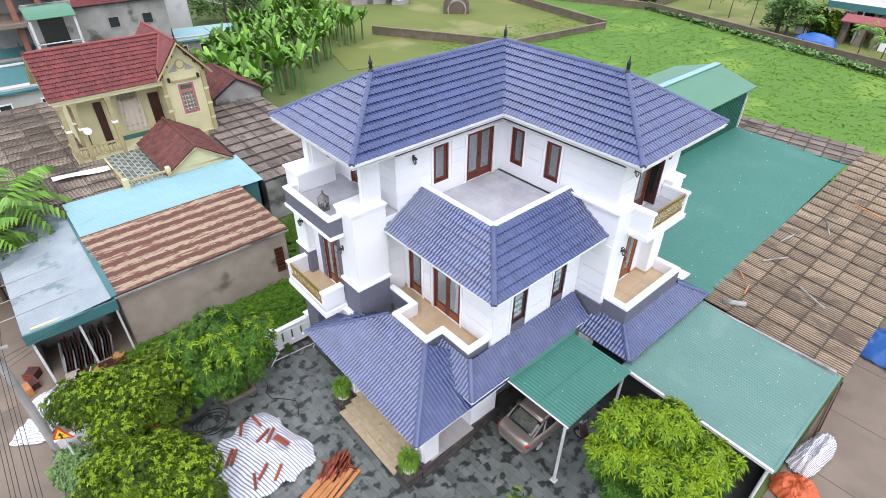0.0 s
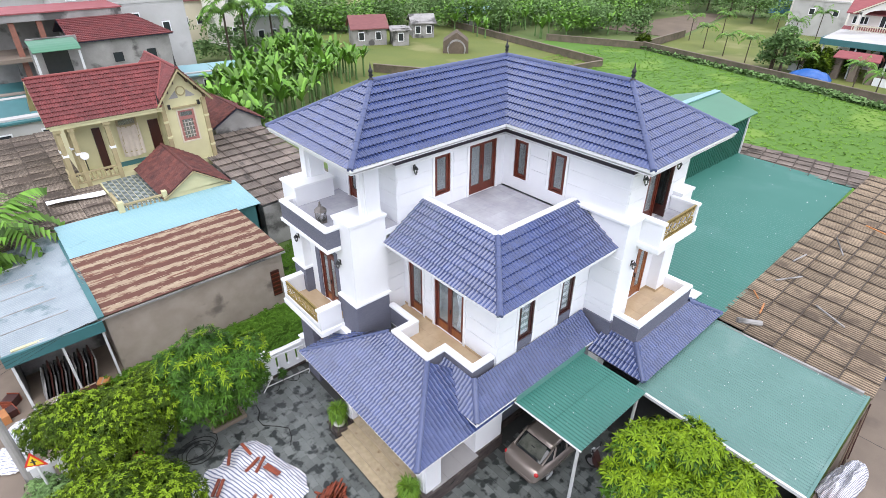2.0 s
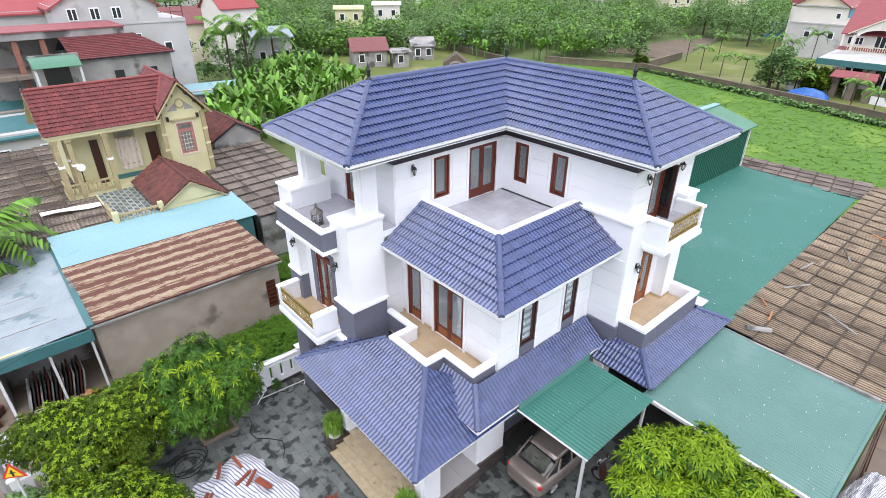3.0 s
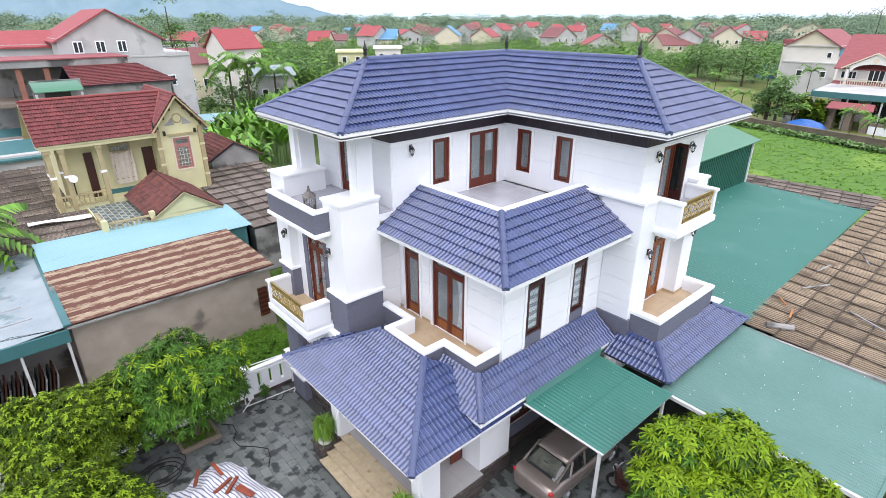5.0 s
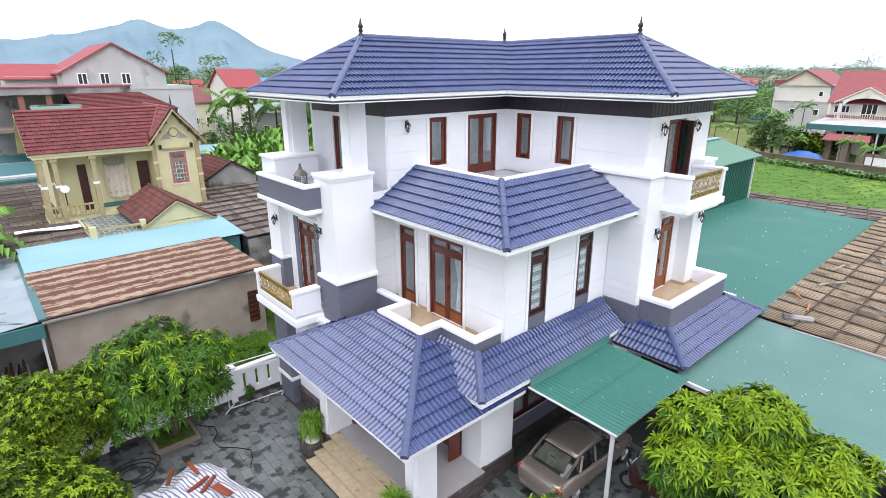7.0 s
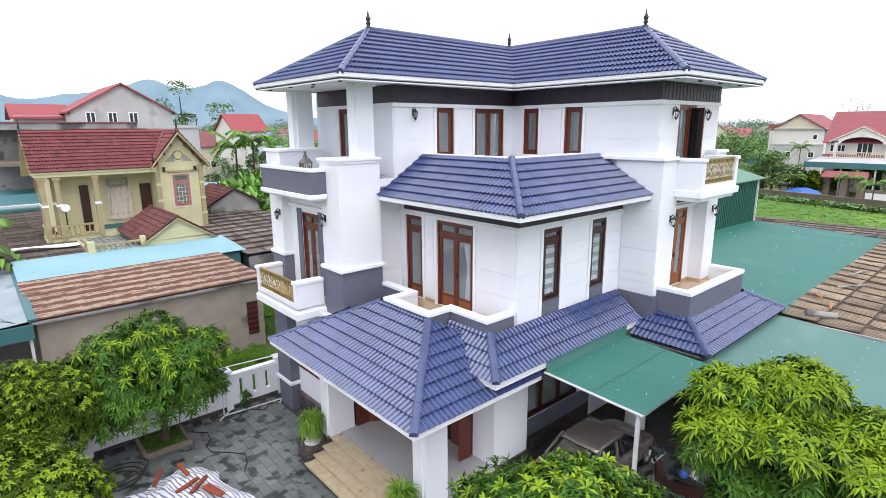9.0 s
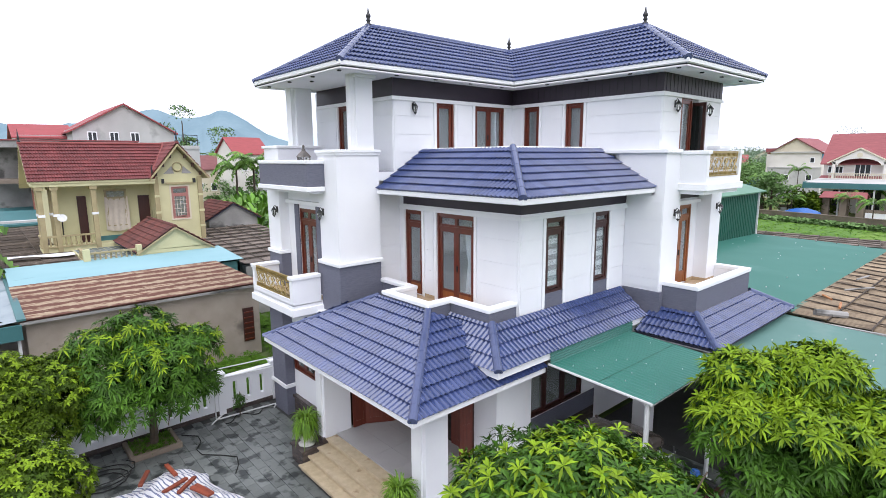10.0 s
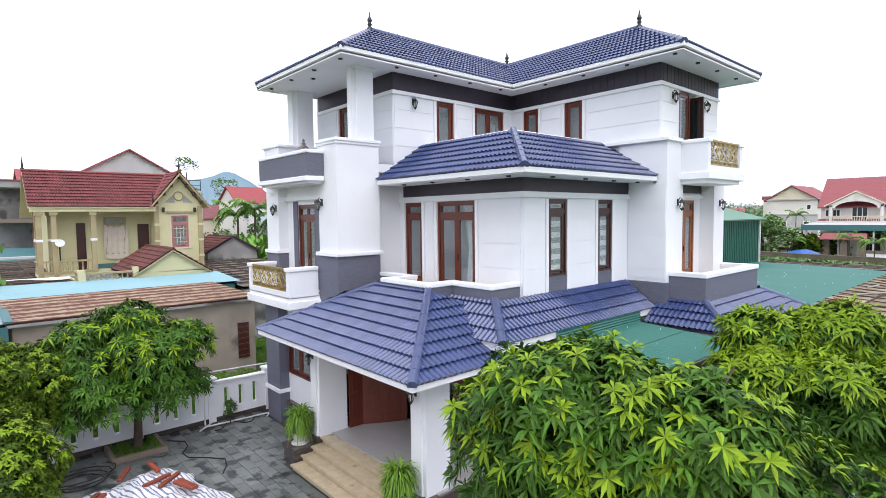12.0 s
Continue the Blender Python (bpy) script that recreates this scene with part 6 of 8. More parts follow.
tree("mango_tree", "rounded mango tree beside the carport", (10.6, 2.8, 0), [(10.0, 3.75, 3.6, 0.55), (11.1, 2.9, 3.6, 0.62), (9.5, 3.6, 2.95, 0.6), (11.2, 1.75, 3.0, 0.68), (9.75, 2.65, 3.0, 0.62), (10.9, 3.7, 3.1, 0.6), (10.3, 1.65, 2.7, 0.66), (10.3, 2.7, 2.4, 0.8), (9.4, 3.0, 2.3, 0.55)], 2500, 12, young=0.7, spread=0.35, length=0.22, width=0.05, n=10)
tree("mango_tree", "dense green mango tree in a raised bed by the fence", (3.2, 15.5, 0), [(3.1, 15.6, 2.95, 0.85), (2.2, 15.7, 2.65, 0.75), (4.2, 15.1, 2.55, 0.75), (3.4, 14.9, 2.3, 0.8), (2.4, 15.1, 1.95, 0.7), (4.0, 15.7, 2.0, 0.6), (2.8, 14.75, 1.5, 0.62), (3.75, 14.8, 1.6, 0.6), (1.9, 15.3, 1.35, 0.6), (4.35, 15.15, 1.5, 0.5), (3.1, 15.9, 1.6, 0.6)], 2300, 13, young=0.12, length=0.21, width=0.048, n=9)
tree("starfruit_tree", "bushy yellow-green tree by the road fence", (0.0, 15.3, 0), [(0.3, 15.4, 2.3, 1.05), (-0.8, 16.1, 2.1, 0.95), (1.3, 15.6, 2.1, 0.9), (-0.5, 14.8, 1.8, 0.9), (0.7, 14.8, 1.5, 0.75), (-1.5, 16.9, 1.6, 0.8), (1.4, 16.6, 1.7, 0.8)], 9000, 14, LEAF_Y, young=0.16, n=6, length=0.105, width=0.046)
tree("starfruit_tree", "bushy yellow-green tree by the road fence", (-0.3, 12.3, 0), [(-0.4, 12.4, 1.9, 1.1), (0.4, 11.9, 1.6, 0.95), (-1.2, 13.1, 1.7, 0.9), (0.4, 12.9, 1.4, 0.8), (-1.0, 11.8, 1.5, 0.9), (0.3, 11.0, 1.3, 0.8), (-1.6, 12.2, 1.0, 0.8)], 9000, 15, LEAF_Y, young=0.16, n=6, length=0.105, width=0.046)
tree("shrub", "dark leafy shrub beside the road sign", (-1.9, 14.3, 0), [(-1.8, 14.4, 0.95, 0.7), (-2.1, 15.2, 0.8, 0.6), (-1.6, 13.4, 0.8, 0.6), (-2.0, 12.6, 0.6, 0.5), (-2.3, 13.7, 0.5, 0.5)], 1300, 16, LEAF_D, trunk_r=0.05, n=6, length=0.14, width=0.06)
tree("shrub", "small leafy shrub on the paving", (5.55, 15.7, 0), [(5.55, 15.7, 0.5, 0.17), (5.5, 15.68, 0.3, 0.12)], 60, 17, LEAF, trunk_r=0.015, n=6, length=0.1, width=0.03)

# weeds of the garden strip
rng = np.random.default_rng(3)
m = 2600
P = np.stack([rng.uniform(-1.2, 7.9, m), rng.uniform(16.5, 20.1, m), rng.uniform(0.03, 0.3, m)], 1)
V, F = leaf_whorls(P, np.tile([[0, 0, 1.0]], (m, 1)), rng, n=5, length=0.16, width=0.07)
tagged(part_np("garden_weeds", V, F.tolist(), GRASS), "low green weeds in the garden strip", "weeds", kind="stuff")
m = 1200
P = np.stack([rng.uniform(8.3, 11, m), rng.uniform(17, 25, m), rng.uniform(0.03, 0.3, m)], 1)
V, F = leaf_whorls(P, np.tile([[0, 0, 1.0]], (m, 1)), rng, n=5, length=0.16, width=0.07)
tagged(part_np("yard_weeds", V, F.tolist(), GRASS), "low green weeds behind the villa", "weeds", kind="stuff")
m = 9000
P = np.stack([rng.uniform(33, 76, m), rng.uniform(-2, 48, m), rng.uniform(0.03, 0.07, m)], 1)
P = P[(P[:, 0] > 39 + 0.0 * P[:, 1]) & (P[:, 0] < 64.5 + 0.25 * P[:, 1])]
V, F = leaf_whorls(P, np.tile([[0, 0, 1.0]], (len(P), 1)), rng, n=4, length=0.2, width=0.13, droop=0.1, spread=0.15)
tagged(part_np("field_crop", V, F.tolist(), CROP_LEAF), "dense low leafy field crop", "crop", kind="stuff")


def strip_leaf(V, F, o, h, length, width, rise, fall, seg=7):
    """One arching leaf with a fold along its rib."""
    k = len(V)
    hd = Vector((math.cos(h), math.sin(h), 0))
    sd = Vector((-math.sin(h), math.cos(h), 0))
    for i in range(seg + 1):
        t = i / seg
        p = Vector(o) + hd * (length * t * (1 - 0.25 * t)) + Vector((0, 0, rise * t - fall * t * t))
        w = width * math.sin(math.pi * min(1, 0.12 + 0.88 * t)) ** 0.7 * (1 if i < seg else 0.1)
        V += [tuple(p + sd * w / 2 + Vector((0, 0, 0.15 * w))), tuple(p), tuple(p - sd * w / 2 + Vector((0, 0, 0.15 * w)))]
    for i in range(seg):
        a, b = k + 3 * i, k + 3 * i + 3
        F += [(a, a + 1, b + 1, b), (a + 1, a + 2, b + 2, b + 1)]


def banana_plant(x, y, h, rnd):
    root = thing("banana_plant", "banana plant with broad arching green leaves", "banana plant", (x, y, 0), group="banana grove")
    V, F = [], []
    n = rnd.randint(9, 13)
    a0 = rnd.uniform(0, 6.28)
    for i in range(n):
        strip_leaf(V, F, (x, y, h * 0.62 + 0.1 * (i % 3)), a0 + i * 2.4, rnd.uniform(0.9, 1.9), rnd.uniform(0.32, 0.5), rnd.uniform(1.8, 3.1), rnd.uniform(0.9, 2.2))
    part_np("leaves", V, F, LEAF_B, root)
    bm = bmesh.new()
    tube(bm, (x, y, 0), (x, y, h * 0.7), 0.13, 0.08, 7)
    part("stem", bm, LEAF_D, root)


rnd = random.Random(21)
for i in range(150):
    t = rnd.random()
    x, y = 14.5 + 21 * t + rnd.uniform(-2.5, 2.5), 41 + 17 * t + rnd.uniform(-2.5, 13)
    if x < 15.5 and y < 42:
        x += 2
    banana_plant(x, y, rnd.uniform(2.4, 3.9), rnd)
for i in range(34):
    banana_plant(64 + rnd.uniform(0, 22), 52 + rnd.uniform(0, 20), rnd.uniform(2, 3.4), rnd)


def palm(x, y, h, rnd, name="areca_palm", label="slender areca palm with a small feathery crown", n=9, L=1.3, r=0.07):
    root = thing(name, label, "palm", (x, y, 0), group="palms")
    bm = bmesh.new()
    tube(bm, (x, y, 0), (x + 0.1, y, h), r, r * 0.7, 7)
    part("trunk", bm, BARK, root)
    V, F = [], []
    for i in range(n):
        a = i * 2.4 + rnd.uniform(0, 0.5)
        rise, fall = rnd.uniform(0.5, 1.5), rnd.uniform(0.7, 1.4)
        hd, sd = Vector((math.cos(a), math.sin(a), 0)), Vector((-math.sin(a), math.cos(a), 0))
        for j in range(1, 15):
            t = j / 14
            p = Vector((x + 0.1, y, h)) + hd * (L * t) + Vector((0, 0, L * (rise * t - fall * t * t)))
            for sg in (-1, 1):
                k = len(V)
                q = p + (sd * sg * 0.8 + hd * 0.5) * (L * 0.36 * math.sin(math.pi * (0.1 + 0.85 * t))) - Vector((0, 0, L * 0.14))
                V += [tuple(p), tuple(p + hd * 0.10 * L), tuple(q)]
                F.append((k, k + 1, k + 2))
    part_np("fronds", V, F, LEAF_B, root)


palm(-1.3, 28.6, 3.6, rnd, "coconut_palm", "young coconut palm with arching fronds", 18, 2.5, 0.12)
palm(-2.6, 27.2, 3.0, rnd, "coconut_palm", "young coconut palm with arching fronds", 17, 2.4, 0.12)
for x, y, h in ((28.5, 70, 7.0), (26.6, 71, 6.2), (33, 72, 5.4)):
    palm(x, y, h, rnd, "coconut_palm", "coconut palm with arching fronds", 18, 3.0, 0.16)
for x, y, h in ((69.5, 12.5, 3.0), (71.5, 15.0, 3.4), (79.6, 32.6, 3.3), (77.6, 28.8, 3.6), (87.5, 41.5, 4.0), (83, 37, 3.6), (76, 24.8, 3.4), (77.5, 22.5, 3.8), (92, 31, 5.2), (91, 28.2, 4.8), (91, 25.4, 6.4), (79, 14.6, 3.8), (75, 21.4, 2.6), (93, 39, 4.4)):
    palm(x, y, h * 0.82, rnd, L=1.45, n=13)


def leaf_sprays(P, rng, size):
    """Pointed leaf sprays, each a folded diamond turned at random, mostly lying flat."""
    n = len(P)
    a = rng.normal(0, 1, (n, 3)) * np.array([1, 1, 0.45])
    a /= np.linalg.norm(a, axis=1, keepdims=True)
    b = np.cross(a, rng.normal(0, 0.5, (n, 3)) + np.array([0, 0, 1.0]))
    b /= np.linalg.norm(b, axis=1, keepdims=True) + 1e-9
    L = (size * rng.uniform(0.6, 1.3, n))[:, None]
    V = np.stack([P - a * L * 0.5, P + b * L * 0.3, P + a * L * 0.5, P - b * L * 0.3], 1).reshape(-1, 3)
    k = (np.arange(n) * 4)[:, None]
    return V, np.concatenate([k + np.array([[0, 1, 2]]), k + np.array([[0, 2, 3]])], 0)


def crown_points(x, y, h, r, per, rng, lumps=7):
    """Points over an uneven crown made of several overlapping clumps."""
    L = [(x + rng.normal(0, r * 0.45), y + rng.normal(0, r * 0.45), h * rng.uniform(0.18, 0.85), r * rng.uniform(0.35, 0.65)) for _ in range(lumps)]
    return blob_points(L, per, rng, flat=0.95)[0]


def far_tree_cloud(name, spots, leaf, rng, per=420, size=0.4, label=""):
    P = np.concatenate([crown_points(x, y, h, r, per, rng) for x, y, h, r in spots])
    V, F = leaf_sprays(P, rng, size)
    return tagged(part_np(name, V, F.tolist(), leaf), label, "trees", kind="stuff")


def bearing(px, dist):
    """A place in a direction across the view and at a distance."""
    a = radians(41.5) + math.atan((px - 784) / 950)
    return 0.3 + dist * math.sin(a), 0.5 + dist * math.cos(a)


def open_land(x, y):
    """The yards, plots and field that stay free of trees."""
    return x < 63 + 0.25 * y and y < 52 or 69 < x < 118 and 3 < y < 43 + 0.1 * (x - 75) or 84 < x < 120 and 43 < y < 57 or 36 < x < 67 and y < 80


rng = np.random.default_rng(8)
spots, light = [], []
while len(spots) < 460:
    px, d = rng.uniform(470, 1640), 96 + 120 * rng.random() ** 1.3
    x, y = bearing(px, d)
    if not open_land(x, y):
        (light if rng.random() < 0.4 else spots).append((x, y, rng.uniform(2.6, 5.8), rng.uniform(1.9, 3.6)))
far_tree_cloud("far_trees", spots, LEAF_D, rng, 620, 0.38, "dark green village trees beyond the fields")
far_tree_cloud("far_bright_trees", light, LEAF_B, rng, 420, 0.5, "bright green fruit trees beyond the fields")
spots = []
for i in range(60):
    x, y = bearing(rng.uniform(250, 560), rng.uniform(78, 130))
    spots.append((x, y, rng.uniform(2.5, 5.5), rng.uniform(1.3, 2.4)))
far_tree_cloud("garden_trees", spots, LEAF_D, rng, 520, 0.42, "leafy garden trees between the village houses")
spots = []
for i in range(560):
    px, d = rng.uniform(-150, 1720), rng.uniform(215, 560)
    x, y = bearing(px, d)
    spots.append((x, y, rng.uniform(4, 8.5), rng.uniform(3, 6.5)))
far_tree_cloud("distant_woods", spots, LEAF_F, rng, 440, 0.85, "distant tree line in haze-greyed green")
spots = []
for i in range(420):
    x, y = bearing(rng.uniform(-250, 1820), rng.uniform(560, 1150))
    spots.append((x, y, rng.uniform(7, 13), rng.uniform(8, 16)))
far_tree_cloud("horizon_woods", spots, LEAF_F, rng, 480, 1.6, "woods along the horizon in haze-greyed green")
P = np.stack([rng.uniform(0, 1, 2600), rng.uniform(-0.9, 0.5, 2600), rng.uniform(0.05, 0.55, 2600)], 1)
P = np.stack([66.9 + 10.0 * P[:, 0] + P[:, 1] - 0.5, 10 + 33 * P[:, 0], P[:, 2]], 1)
V, F = leaf_sprays(P, rng, 0.5)
tagged(part_np("wall_foot_weeds", V, F.tolist(), LEAF_D), "dark weeds growing along the field wall", "weeds", kind="stuff")
for px, d, h, r in ((332, 104, 18.5, 2.6), (398, 106, 14, 2.4), (1362, 78, 6.2, 1.9), (1345, 80, 4.6, 1.5), (345, 110, 9.5, 3.0), (395, 112, 9.5, 3.2), (270, 114, 9, 3.0), (440, 114, 7.5, 2.8), (1290, 120, 8.5, 3.8), (1250, 128, 7.5, 3.4), (1450, 150, 8, 3), (590, 120, 7, 3), (1492, 235, 19, 5), (1420, 80, 2.6, 1.8), (1452, 81, 2.6, 1.8), (1436, 79, 2.2, 1.4), (876, 96, 5.2, 2.3), (520, 105, 6, 3), (690, 98, 4, 2.4), (1110, 100, 4, 2.6), (1119, 88, 1.4, 1.2), (1212, 135, 8, 3.6), (320, 72, 4.0, 2.0), (312, 66, 3.2, 1.8)):
    x, y = bearing(px, d)
    rt = thing("far_tree", "leafy green tree among the village houses", "tree", (x, y, 0), group="village trees")
    tall = h > 14
    P = np.concatenate([crown_points(x, y, h, r, 1500, rng, 14)] + ([crown_points(x, y, h * 0.8, r * 0.8, 500, rng, 6)] if tall else []))
    if tall:
        P[:, 2] = np.maximum(P[:, 2], h * 0.45)
    V, F = leaf_sprays(P, rng, 0.42)
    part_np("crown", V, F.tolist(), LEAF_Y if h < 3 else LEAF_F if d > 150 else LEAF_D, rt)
    bm = bmesh.new()
    tube(bm, (x, y, 0), (x, y, h * 0.75), 0.2, 0.08, 6)
    part("trunk", bm, BARK, rt)


# ---- distant houses ----
KILN_BRICK = mat("sooty_brown_brick", (0.15, 0.115, 0.085), (0.085, 0.068, 0.053), 1.2, 0.95, bump=0.4, fine=8)
FIELD_WALL = mat("mossy_laterite_blockwork", (0.17, 0.13, 0.10), (0.09, 0.085, 0.055), 0.9, 0.95, bump=0.4, fine=6)
PALE_FAR = mat("far_white_wall", (0.70, 0.67, 0.63), (0.62, 0.59, 0.55), 0.4, 0.85)
BRICK_FAR = mat("raw_red_brick", (0.30, 0.13, 0.09), (0.22, 0.10, 0.075), 3, 0.9)
PINK_FAR = mat("pinkish_red_roof_tile", (0.30, 0.085, 0.092), (0.225, 0.062, 0.068), 1.0, 0.7, stretch=(1, 1, 6), fine=6)
def degrees_of(px):
    return 41.5 + math.degrees(math.atan((px - 784) / 950))


def far_house(px, d, w, dep, h, rise, roof, wallm, rz=0, label="pale village house with a red roof", gable=True, rows=1, cols=3, z=0.0, at=None):
    """A village house by direction and distance, or at a place on the plan; its front looks along its own -y."""
    x, y = at or bearing(px, d)
    rz -= 0 if at else degrees_of(px)
    root = thing("village_house", label, "house", (x, y, z), rz, group="village houses", local=True)
    part("wall", boxes((-w / 2, -dep / 2, 0, w / 2, dep / 2, h)), wallm, root)
    o = 0.35
    for sg in (-1, 1):
        bm = bmesh.new()
        if gable:
            slab(bm, ((sg * (w / 2 + o), -dep / 2 - o, h - 0.25), (sg * (w / 2 + o), dep / 2 + o, h - 0.25), (0, dep / 2 + o, h + rise), (0, -dep / 2 - o, h + rise)), 0.15)
        else:
            slab(bm, ((-w / 2 - o, sg * (dep / 2 + o), h - 0.2), (w / 2 + o, sg * (dep / 2 + o), h - 0.2), (w / 2 + o, 0, h + rise), (-w / 2 - o, 0, h + rise)), 0.15)
        part("roof_slope", bm, roof, root)
    for q in (-1, 1):
        bm = bmesh.new()
        if gable:
            v = [bm.verts.new(c) for c in ((-w / 2, q * dep / 2, h), (w / 2, q * dep / 2, h), (0, q * dep / 2, h + rise))]
        else:
            v = [bm.verts.new(c) for c in ((q * w / 2, -dep / 2, h), (q * w / 2, dep / 2, h), (q * w / 2, 0, h + rise))]
        bm.faces.new(v)
        part("gable", bm, wallm, root)
    for r in range(rows):
        for c in range(cols):
            cx = -w / 2 + w * (c + 0.5) / cols
            zc = h * (r + 0.5) / rows
            wn_ = part("window", boxes((cx - 0.45, -dep / 2 - 0.05, zc - 0.6, cx + 0.45, -dep / 2, zc + 0.6)), WHITE_TRIM, root)
            part("pane", boxes((cx - 0.35, -dep / 2 - 0.07, zc - 0.5, cx + 0.35, -dep / 2 - 0.05, zc + 0.5)), DARK_WIN, wn_)
    return root


big = far_house(0, 0, 9.1, 11, 10.45, 2.6, RED_FAR, WALL_FAR, 0, "large pale grey house with a red gable roof", cols=0, at=(13.07, 69.5))
for cx in (-2.93, -1.05, 0.82):
    w_ = part("window", boxes((cx - 0.42, -5.55, 9.1, cx + 0.42, -5.5, 10.2)), WHITE_TRIM, big)
    for k in (-0.19, 0.19):
        part("pane", boxes((cx + k - 0.14, -5.57, 9.2, cx + k + 0.14, -5.55, 10.1)), DARK_WIN, w_)
for cx, cz in ((2.2, 6.6), (4.9, 5.6)):
    w_ = part("window", boxes((cx - 0.4, -5.55, cz, cx + 0.4, -5.5, cz + 1.1)), WHITE_TRIM, big)
    part("pane", boxes((cx - 0.3, -5.57, cz + 0.1, cx + 0.3, -5.55, cz + 1.0)), DARK_WIN, w_)
part("side_wing", boxes((4.55, -5.45, 0, 7.1, 5, 8.9)), WALL_FAR, big)
part("floor_band", boxes((-4.6, -5.56, 8.55, 7.12, -5.5, 8.7)), WALL_FAR, big)
part("terrace_rail", boxes((4.6, -5.4, 10.0, 7.0, -5.34, 10.06), (6.94, -5.4, 8.9, 7.0, -5.34, 10.0), (5.8, -5.4, 8.9, 5.84, -5.36, 10.0), (4.6, -5.4, 9.45, 7.0, -5.36, 9.49)), BLACK, big)
far_house(0, 0, 4.4, 6, 9.9, 1.2, RED_FAR, WALL_FAR, 0, gable=False, cols=1, at=(6.6, 71))
mh = thing("mouldy_house", "grey house of mould-streaked plaster with a red tiled roof", "house", (11.4, 56, 0))
part("wall", boxes((7.9, 53.1, 0, 14.9, 60, 7.2)), MOULDY, mh)
for x in (10.6, 13.2):
    w_ = part("window", boxes((x - 0.45, 53.05, 5.3, x + 0.45, 53.1, 6.2)), MOULDY, mh)
    part("pane", boxes((x - 0.36, 53.03, 5.38, x + 0.36, 53.05, 6.12)), DARK_WIN, w_)
for A in (((7.5, 52.8, 7.2), (15.2, 52.8, 7.2), (13.1, 56.5, 8.5), (7.5, 56.5, 8.5)), ((15.2, 52.8, 7.2), (15.2, 60.2, 7.2), (13.1, 56.5, 8.5)), ((15.2, 60.2, 7.2), (7.5, 60.2, 7.2), (7.5, 56.5, 8.5), (13.1, 56.5, 8.5))):
    bm = bmesh.new()
    slab(bm, A, 0.06)
    rf = part("roof_slope", bm, UNDER, mh, "red tiled roof slope")
    tiled_face(rf, A, singles=False, joined=RED_TILE)
part("verge_board", boxes((7.42, 52.75, 6.9, 7.5, 56.5, 7.2)), STEEL_W, mh)
aw = thing("balcony_awning", "rounded pale green metal awning over a balcony", "awning", (6, 50.5, 0))
for k in range(6):
    t0, t1 = k / 6, (k + 1) / 6
    ya, yb = 51.9 - 2.3 * math.sin(t0 * 1.3), 51.9 - 2.3 * math.sin(t1 * 1.3)
    za, zb = 7.0 + 0.8 * math.cos(t0 * 1.2), 7.0 + 0.8 * math.cos(t1 * 1.2)
    bm = bmesh.new()
    slab(bm, ((4.5, yb, zb), (7.6, yb, zb), (7.6, ya, za), (4.5, ya, za)), 0.04)
    part("roof_sheet", bm, GREEN_BRIGHT, aw)
part("wall", boxes((4.6, 51.9, 0, 7.85, 52.1, 7.9)), MOULDY, aw)
# Dark panel put on the wall for the shade beneath the awning.
part("doorway", boxes((5.3, 51.85, 4.9, 7.0, 51.9, 7.0)), DARK_WIN, aw)
part("balcony", boxes((4.5, 49.9, 4.6, 7.6, 51.9, 4.9)), CONCRETE, aw)
part("post", boxes((7.4, 49.9, 0, 7.55, 50.05, 7.1)), STEEL_W, aw)
part("post", boxes((4.55, 49.9, 0, 4.7, 50.05, 7.1)), STEEL_W, aw)
part("rail", boxes((4.5, 49.9, 5.5, 7.6, 49.96, 5.56), (4.5, 49.9, 5.2, 7.6, 49.94, 5.23)), STEEL_W, aw)
pg = thing("unfinished_terrace", "unfinished concrete roof terrace with a pink-red top on brick piers", "building", (8, 60, 0))
part("slab", boxes((2.0, 57, 8.5, 12.6, 62.5, 9.05)), MOULDY, pg)
part("top_sheet", boxes((1.9, 56.9, 9.05, 12.7, 62.6, 9.15)), PINK_FAR, pg, "faded pink-red top")
for x in (4.5, 6.4, 11.8):
    part("pier", boxes((x - 0.2, 57.2, 0, x + 0.2, 57.6, 8.5)), BRICK_FAR, pg)
part("back_wall", boxes((2.0, 61.5, 0, 12.5, 61.7, 8.5)), MOULDY, pg)
part("balcony_slab", boxes((2.0, 56.4, 5.6, 7.2, 61.5, 5.9)), CONCRETE, pg)
far_house(-30, 52, 8, 7, 3.2, 0.5, TEAL, WALL_FAR, 0, "low shed with a teal metal roof", gable=False)
far_house(20, 60, 7, 5, 3.0, 0.4, TEAL, CEMENT, 0, "low shed with a teal metal roof", gable=False)
far_house(365, 62, 6, 4, 2.6, 0.4, CYAN, WALL_FAR, 8, "low shed with a cyan metal roof", gable=False)
far_house(0, 0, 5.4, 6.0, 8.3, 2.4, RED_FAR, PALE_FAR, 6, "white two-storey house with a red gable roof", gable=False, rows=2, cols=2, at=(33.2, 85.3))
far_house(350, 96, 6, 5, 6.0, 2.0, BROWN_FAR, CREAM_FAR, 10, gable=False)
far_house(490, 84, 5, 5, 5.0, 1.0, GREY_SHEET, WALL_FAR, 15, "pale house with a grey metal roof", gable=False)
far_house(655, 86, 5.0, 4, 2.6, 1.4, BROWN_FAR, MOULDY, 10, "small old house with a brown tiled roof", gable=False, cols=2)
far_house(708, 85, 2.4, 3, 2.4, 0.1, MOULDY, MOULDY, 10, "low flat-roofed outbuilding of stained plaster", gable=False, cols=1)
far_house(745, 92, 3.4, 4, 2.4, 0.9, MOULDY, MOULDY, 10, "roofless old outbuilding of grey blocks", gable=False, cols=2)
